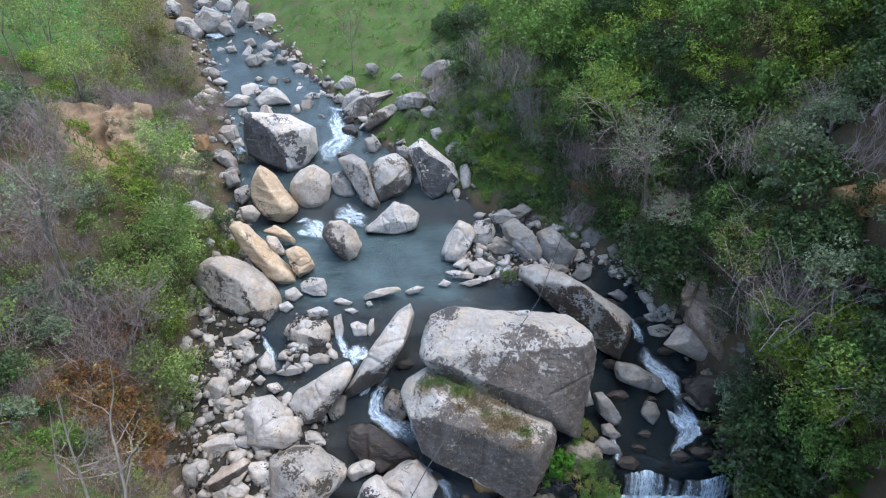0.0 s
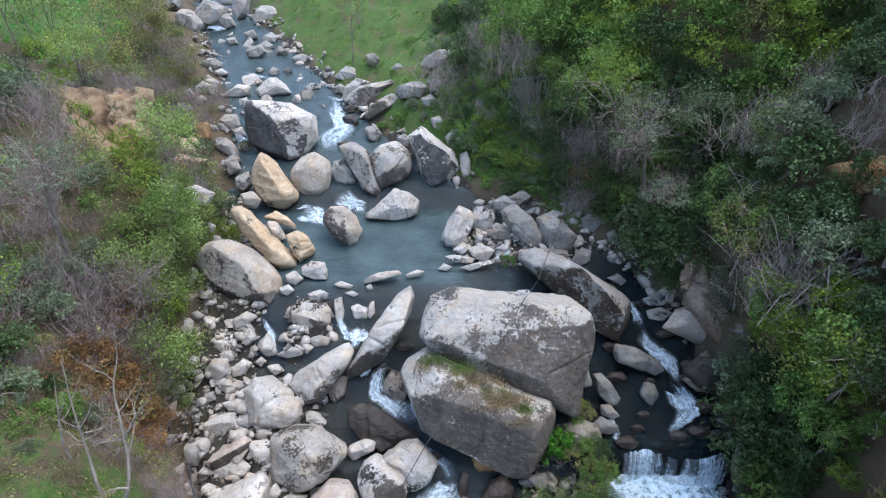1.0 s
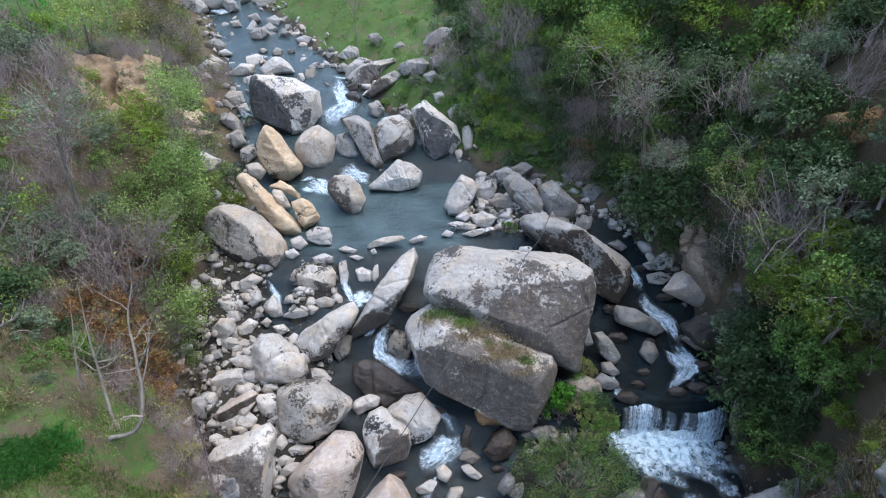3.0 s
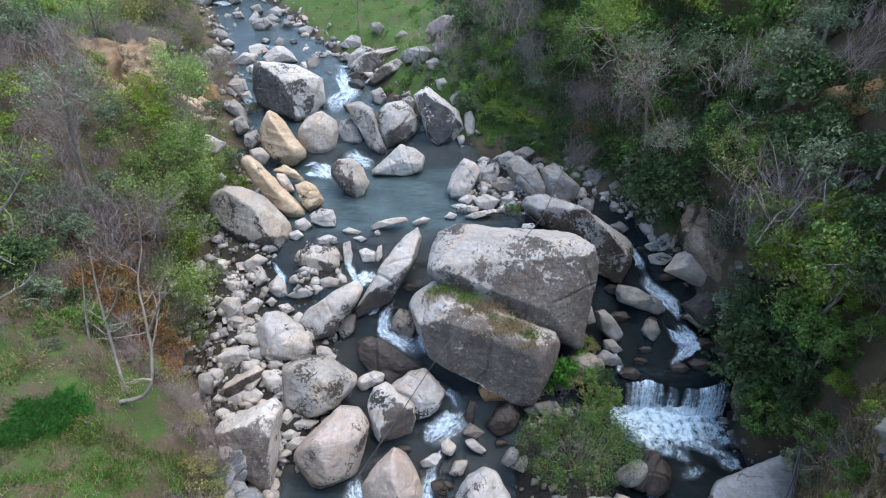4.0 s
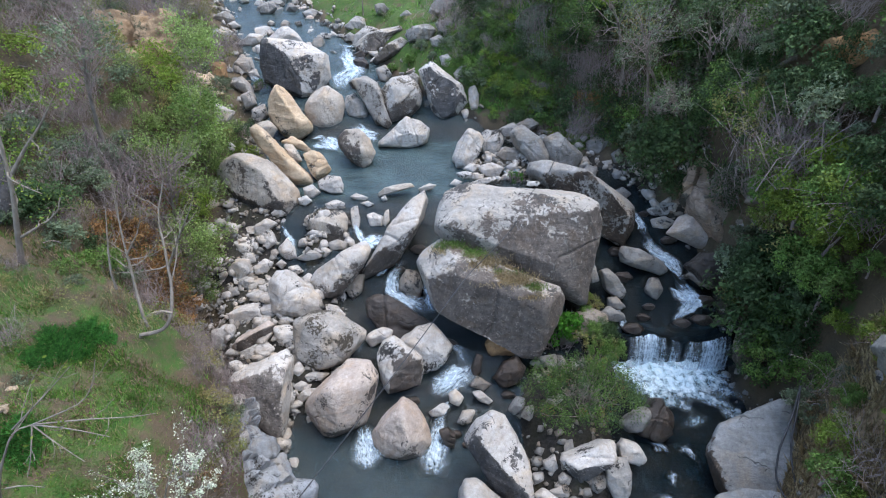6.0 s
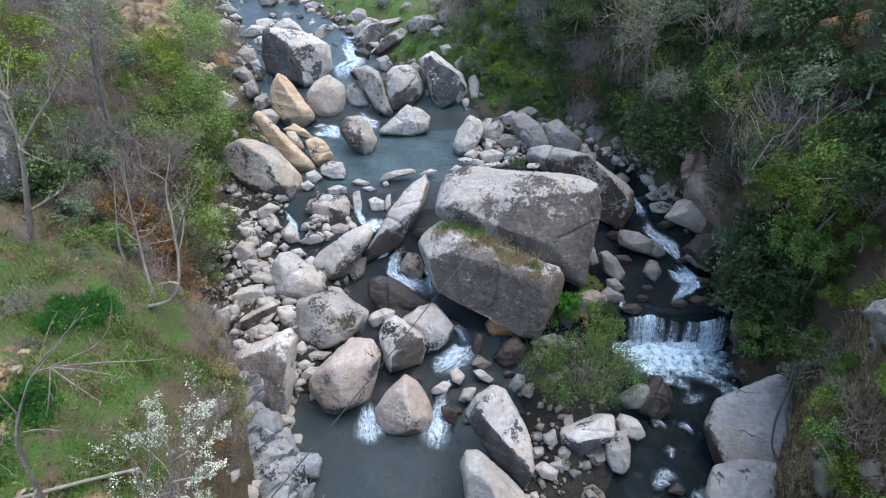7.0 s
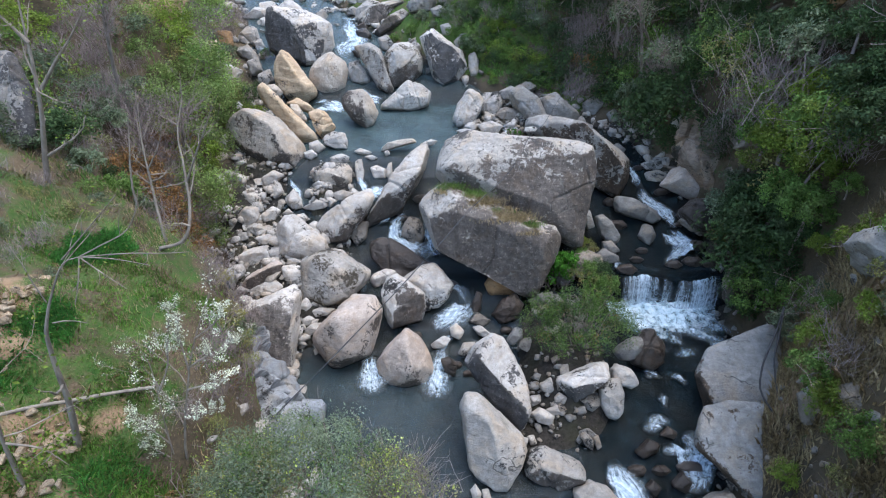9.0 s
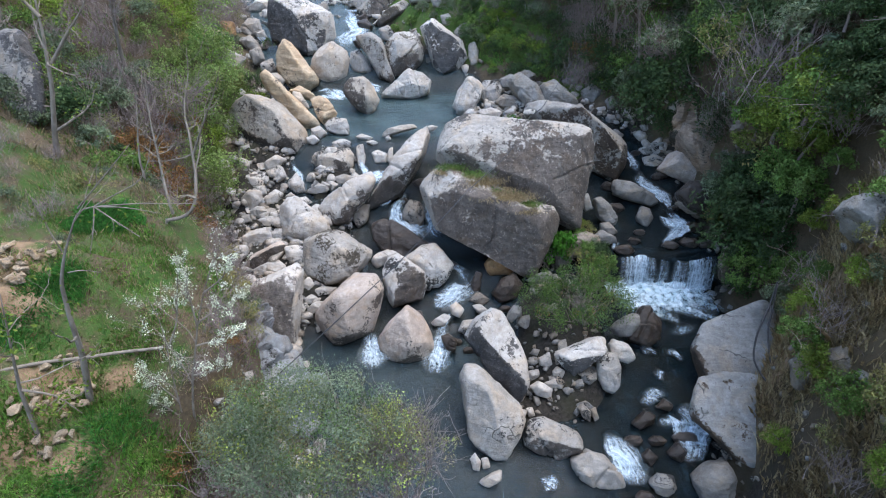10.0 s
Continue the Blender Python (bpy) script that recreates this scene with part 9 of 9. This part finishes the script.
HANGING = (
    ((8.1, 29.6, 9.7), (8.3, 27.8, 6.0), 1.3, None, 'tangle of bare grey stems hanging down the cliff'),
    ((8.8, 29.3, 10.3), (9.1, 27.6, 6.7), 0.9, None, 'tangle of bare grey stems hanging down the cliff'),
    ((5.7, 32.0, 11.8), (5.8, 30.6, 8.9), 1.4, 'silver', 'silvery grey-green creeper hanging down the slope'),
    ((14.2, 26.0, 10.5), (14.2, 24.1, 7.8), 1.3, 'grey', 'grey-green creeper hanging down the cliff'),
    ((12.7, 25.9, 8.1), (12.8, 24.9, 6.5), 1.3, None, 'tangle of bare grey stems hanging down the cliff'),
    ((13.7, 18.7, 7.3), (13.8, 17.4, 5.4), 1.2, 'deep', 'dark green creeper hanging down the cliff'),
    ((13.0, 21.7, 7.9), (12.9, 20.6, 6.9), 1.2, None, 'tangle of bare grey stems hanging down the cliff'),
)


def hanging_creeper(top, foot, wide, seed, label, leafy=None):
    """Bare stems that spill over an edge and hang down the rock, some of them still in leaf."""
    rng = np.random.default_rng(seed)
    ob = new("hanging_creeper")
    ob.location = top
    fall = np.array(foot) - np.array(top)
    out = np.array([-0.7, -0.6, 0.4])
    across = unit(np.cross(fall, out))
    pieces, spots = [], []
    for _ in range(int(60 * wide)):
        edge = across * rng.normal(0, 0.42) * wide - out * 0.3
        reach, share = rng.uniform(0.5, 1.5), rng.uniform(0.35, 1.05)
        end = edge + fall * share + out * 0.7 * reach + across * rng.normal(0, 0.2)
        path, _ = resample([edge, edge + out * 0.9 * reach + fall * 0.08, edge + out * 1.1 * reach + fall * 0.4 * share, end], 0.22)
        path[1:] += rng.normal(0, 0.035, path[1:].shape)
        pieces += branching(rng, path, 0.016, 0.005, 1, 4, 0.3, 3, 0.7)
        spots.append(path[rng.integers(1, len(path), 12)])
    o = new("branchwork", quick_mesh("branchwork", *join(pieces), TWIG))
    o.parent, o["kind"] = ob, "stuff"
    if leafy:
        p = np.concatenate(spots)
        p = np.repeat(p, 3, axis=0) + rng.normal(0, 0.12, (len(p) * 3, 3))
        me = quick_mesh("foliage", *leaf_tris(rng, p, unit(rng.normal(0, 1, p.shape)), 0.10), LEAF[leafy])
        o = new("foliage", me)
        o.parent, o["kind"] = ob, "stuff"
    return tagged(ob, label, "creeper", "creepers hanging on the cliff")


for i, (top, foot, wide, leafy, words) in enumerate(HANGING):
    hanging_creeper(top, foot, wide, 900 + i, words, leafy)


# ---- grass tufts on the ledges of the great boulder ----
def tuft(x, y, z, n, r, h, kind, label, seed):
    rng = np.random.default_rng(seed)
    p = rng.normal(0, 1, (n, 2)) * np.array([r, r * 0.45])
    hh = h * rng.uniform(0.5, 1.2, n)
    lean = rng.normal(0, 0.5, (n, 2)) * hh[:, None]
    a = rng.uniform(0, 6.283, n)
    base = np.concatenate([p, (-0.08 + 0 * hh)[:, None]], 1)
    side = np.stack([np.cos(a), np.sin(a), 0 * a], -1) * 0.016
    tip = base + np.concatenate([lean, hh[:, None]], 1)
    v = np.stack([base - side, base + side, tip], 1).reshape(-1, 3)
    ob = new("grass_tuft", quick_mesh("grass_tuft", v, np.arange(n * 3).reshape(-1, 3), LEAF[kind]))
    ob.location = (x, y, z)
    return tagged(ob, label, "grass", "grass tufts on the boulders", "stuff")


for i, (x, y, z, n, r, h, kind, words) in enumerate((
        (-0.3, 14.2, 5.85, 500, 0.35, 0.2, "grass", "green grass tuft in the great boulder's crack"),
        (0.6, 13.95, 5.6, 600, 0.4, 0.2, "grass", "green grass tuft in the great boulder's crack"),
        (1.3, 13.6, 5.42, 900, 0.45, 0.16, "dry", "dry straw-coloured grass on the boulder's ledge"),
        (1.9, 12.6, 5.25, 1300, 0.55, 0.16, "dry", "dry straw-coloured grass on the boulder's ledge"),
        (2.6, 12.8, 5.05, 900, 0.45, 0.18, "dry", "dry straw-coloured grass on the boulder's ledge"),
        (3.2, 12.5, 4.85, 500, 0.3, 0.2, "grass", "green grass tuft on the boulder's ledge"),
        (0.4, 13.1, 5.62, 700, 0.4, 0.15, "dry", "dry straw-coloured grass on the boulder's ledge"))):
    tuft(x, y, z, n, r, h, kind, words, 300 + i)


rng = np.random.default_rng(88)
ledges = [v for v in grassy_slab.data.vertices if v.normal.z > 0.5 and -2.4 < v.co.x < 2.9 and noise.noise(v.co * 0.9) > -0.1]
for i in range(22):
    v = ledges[int(rng.integers(len(ledges)))]
    p = grassy_slab.location + v.co
    tuft(p.x, p.y, p.z + 0.02, 420, 0.3, 0.13, "dry" if i % 4 else "grass", "dry straw-coloured grass on the boulder's ledge" if i % 4 else "green grass tuft on the boulder's ledge", 320 + i)


# ---- cable, pipe and hoses ----
def plain(name, colour, rough):
    m = Mat(name, rough, 0, 0.4)
    return m.done(m.mix(m.ramp(m.noise(7, 4), 0.35, 0.7), colour, tuple(v * 1.9 + 0.01 for v in colour)))


BLACK = plain("black_polythene", (0.012, 0.012, 0.013), 0.45)


def line_thing(name, path, r, material, label, category, sides=8, step=0.25):
    p, _ = resample(path, step)
    me = quick_mesh(name, *tube(p, np.full(len(p), r), sides), material)
    me.shade_smooth()
    return tagged(new(name, me), label, category)


def over_ground(points, up):
    return [(x, y, ground_at(x, y) + up) for x, y in points]


line_thing("water_pipe", over_ground([(-12.6, 16.2), (-12.3, 14.8), (-11.75, 13.5), (-10.95, 12.1)], 0.12) + [(-10.5, 11.2, 2.75), (-9.7, 9.9, 2.6), (-9.0, 8.7, 2.65), (-8.35, 7.2, 2.7), (-7.75, 5.7, 2.7), (-7.2, 3.2, 2.4)], 0.045, BLACK,
           "black plastic water pipe laid along the bank", "pipe")
line_thing("hose", [(12.5, 8.0, 4.2), (11.6, 6.7, 3.9), (10.85, 5.75, 3.3), (10.5, 5.0, 2.85), (10.55, 4.3, 2.7), (10.75, 3.7, 2.7)], 0.035, BLACK, "black hose hanging over the grey rock shelf", "hose")
line_thing("hose", [(12.5, 8.05, 4.25), (11.8, 6.8, 3.9), (11.3, 5.9, 3.35), (11.1, 5.0, 2.9), (10.9, 3.9, 2.75)], 0.03, BLACK, "black hose hanging over the grey rock shelf", "hose")
line_thing("cable", [(7.6, 26.0, 7.2), (4.3, 17.5, 7.4), (3.39, 16.0, 7.47), (2.52, 14.68, 6.5), (2.12, 14.35, 6.15), (0.4, 12.2, 5.75), (-0.73, 10.17, 5.6), (-2.33, 6.57, 6.05), (-3.9, 2.96, 6.68), (-4.9, 0.7, 7.1)], 0.018, BLACK, "thin dark cable stretched across the great boulder", "cable", 6)
line_thing("wooden_rail", [(-10.95, -0.35, 8.45), (-10.54, 0.11, 8.2), (-10.24, 0.55, 7.9), (-9.72, 0.98, 7.55), (-9.04, 1.4, 7.3), (-8.25, 1.87, 6.95)], 0.045, BARK, "weathered pole lying across the terrace", "pole")

# ---- tumbled terrace walls ----
for cx, cy, n, w in ((-11.5, 2.5, 34, 0.9), (-9.7, -0.15, 34, 0.8)):
    wall = new("terrace_wall")
    wall.location = (cx, cy, ground_at(cx, cy))
    rng = np.random.default_rng(int(-cx * 10))
    for i in range(n):
        px, pyy = rng.normal(0, w * 0.45), rng.normal(0, w * 0.7)
        r = rng.uniform(0.11, 0.22)
        o = new("stone", toned[int(rng.integers(9)), "tan"])
        o.parent = wall
        o.matrix_basis = Matrix.LocRotScale((px, pyy, ground_at(cx + px, cy + pyy) - wall.location.z + rng.uniform(0, 0.25)), Euler((rng.normal(0, 0.4), rng.normal(0, 0.4), rng.uniform(0, 6.28))), (r, r, r * 1.2))
    tagged(wall, "tumbled dry-stone terrace wall of tan stones", "wall")


# ---- bedrock faces ----
def rock_face(name, centre, along, up, wide, tall, cell, depth, seed, kind, label):
    """A jointed face of bedrock: blocks of unequal height and tilt, sinking into the bank at its ragged rim."""
    along, up = Vector(along).normalized(), Vector(up)
    up = (up - along * up.dot(along)).normalized()
    out = along.cross(up)
    if out.z < 0:
        out = -out
    off = Vector((seed * 7.3, seed * 2.9, seed))
    bm = bmesh.new()
    bmesh.ops.create_grid(bm, x_segments=int(wide / 0.05), y_segments=int(tall / 0.05), size=1)
    for v in bm.verts:
        a, b = v.co.x * wide / 2, v.co.y * tall / 2
        q = Vector((a / cell, b / cell * 0.55, 0)) + off
        q += Vector((noise.noise(q * 1.7), noise.noise(q * 1.7 + Vector((5, 0, 0))), 0)) * 0.1
        dist, spot = noise.voronoi(q)
        h = noise.cell_vector(spot[0] * 3.7)
        rel = q - spot[0]
        o = depth * (h.x - 0.5) * 1.5 + cell * ((h.y - 0.5) * 1.1 * rel.x + (h.z - 0.5) * 1.3 * rel.y)
        o -= 0.16 * math.exp(-((dist[1] - dist[0]) / 0.05) ** 2)
        o += 0.05 * noise.fractal(Vector((a, b, 0)) * 3 + off, 0.8, 2.1, 4)
        edge = max(abs(v.co.x), abs(v.co.y)) + 0.25 * noise.fractal(Vector((a, b, 3)) * 1.2 + off, 0.8, 2.0, 3)
        o -= 3.0 * max(0, edge - 0.62) ** 1.2
        v.co = along * a + up * b + out * o
    bm.normal_update()
    if sum(f.normal.dot(out) for f in bm.faces) < 0:
        bmesh.ops.reverse_faces(bm, faces=bm.faces[:])
    ob = mesh_object(name, bm, STONES[kind], smooth=False)
    ob.location = centre
    return tagged(ob, label, "bedrock")


rock_face("bedrock", (13.3, 19.5, 6.4), (0.62, -0.72, 0.05), (0.45, 0.25, 0.95), 3.4, 6.0, 0.75, 0.55, 4, "cliff", "jointed tan rock face at the foot of the overgrown cliff")
rock_face("bedrock", (14.0, 17.5, 6.6), (0.3, -0.93, 0), (0.35, 0.1, 0.95), 4.6, 5.6, 0.8, 0.6, 12, "brown", "dark brown jointed rock face behind the leaning trees")
rock_face("bedrock", (13.9, 16.6, 3.2), (0.25, -0.95, 0), (0.4, 0.2, 0.9), 3.2, 2.6, 0.6, 0.35, 9, "brown", "dark brown rock face above the side stream")
rock_face("bedrock", (-7.2, 6.35, 1.85), (0.58, -0.75, -0.32), (-0.6, -0.35, 0.72), 6.6, 2.3, 0.55, 0.3, 6, "slate", "fractured blue-grey bedrock wall at the lower pool")

# ---- eroded earth face on the wooded bank ----
def earth_face(centre, wide, tall, seed, label):
    """A ragged cut in the bank, leaning back, gullied down its face."""
    bm = bmesh.new()
    bmesh.ops.create_grid(bm, x_segments=44, y_segments=40, size=1)
    off = Vector((seed * 3.1, seed, 0))
    for v in bm.verts:
        a, b = v.co.x, v.co.y
        edge = max(abs(a), abs(b)) + 0.22 * noise.fractal(Vector((a * 2.4, b * 2.4, 0)) + off, 0.8, 2.0, 3)
        gully = noise.fractal(Vector((a * 4.0, b * 0.9, 2)) + off, 0.8, 2.0, 4)
        out = 0.38 * gully + 0.2 * noise.fractal(Vector((a * 5, b * 5, 5)) + off, 0.8, 2.0, 4) - 2.2 * max(0, edge - 0.55) ** 1.3 - 0.9 * math.exp(-((a - 0.25 + 0.1 * b) / 0.07) ** 2)
        v.co = VIEW_RIGHT * (a * wide / 2 + 0.25 * noise.noise(Vector((b * 3, a, 1)) + off)) + VIEW_UP * (b * tall / 2) + TO_CAMERA * out
    bmesh.ops.reverse_faces(bm, faces=[f for f in bm.faces if f.normal.dot(TO_CAMERA) < 0])
    ob = mesh_object("earth_bank", bm, STONES["earth"])
    ob.location = centre
    return tagged(ob, label, "earth bank")


earth_face((-18.6, 25.2, 11.2), 5.6, 5.0, 3, "eroded tan earth face in the wooded bank")
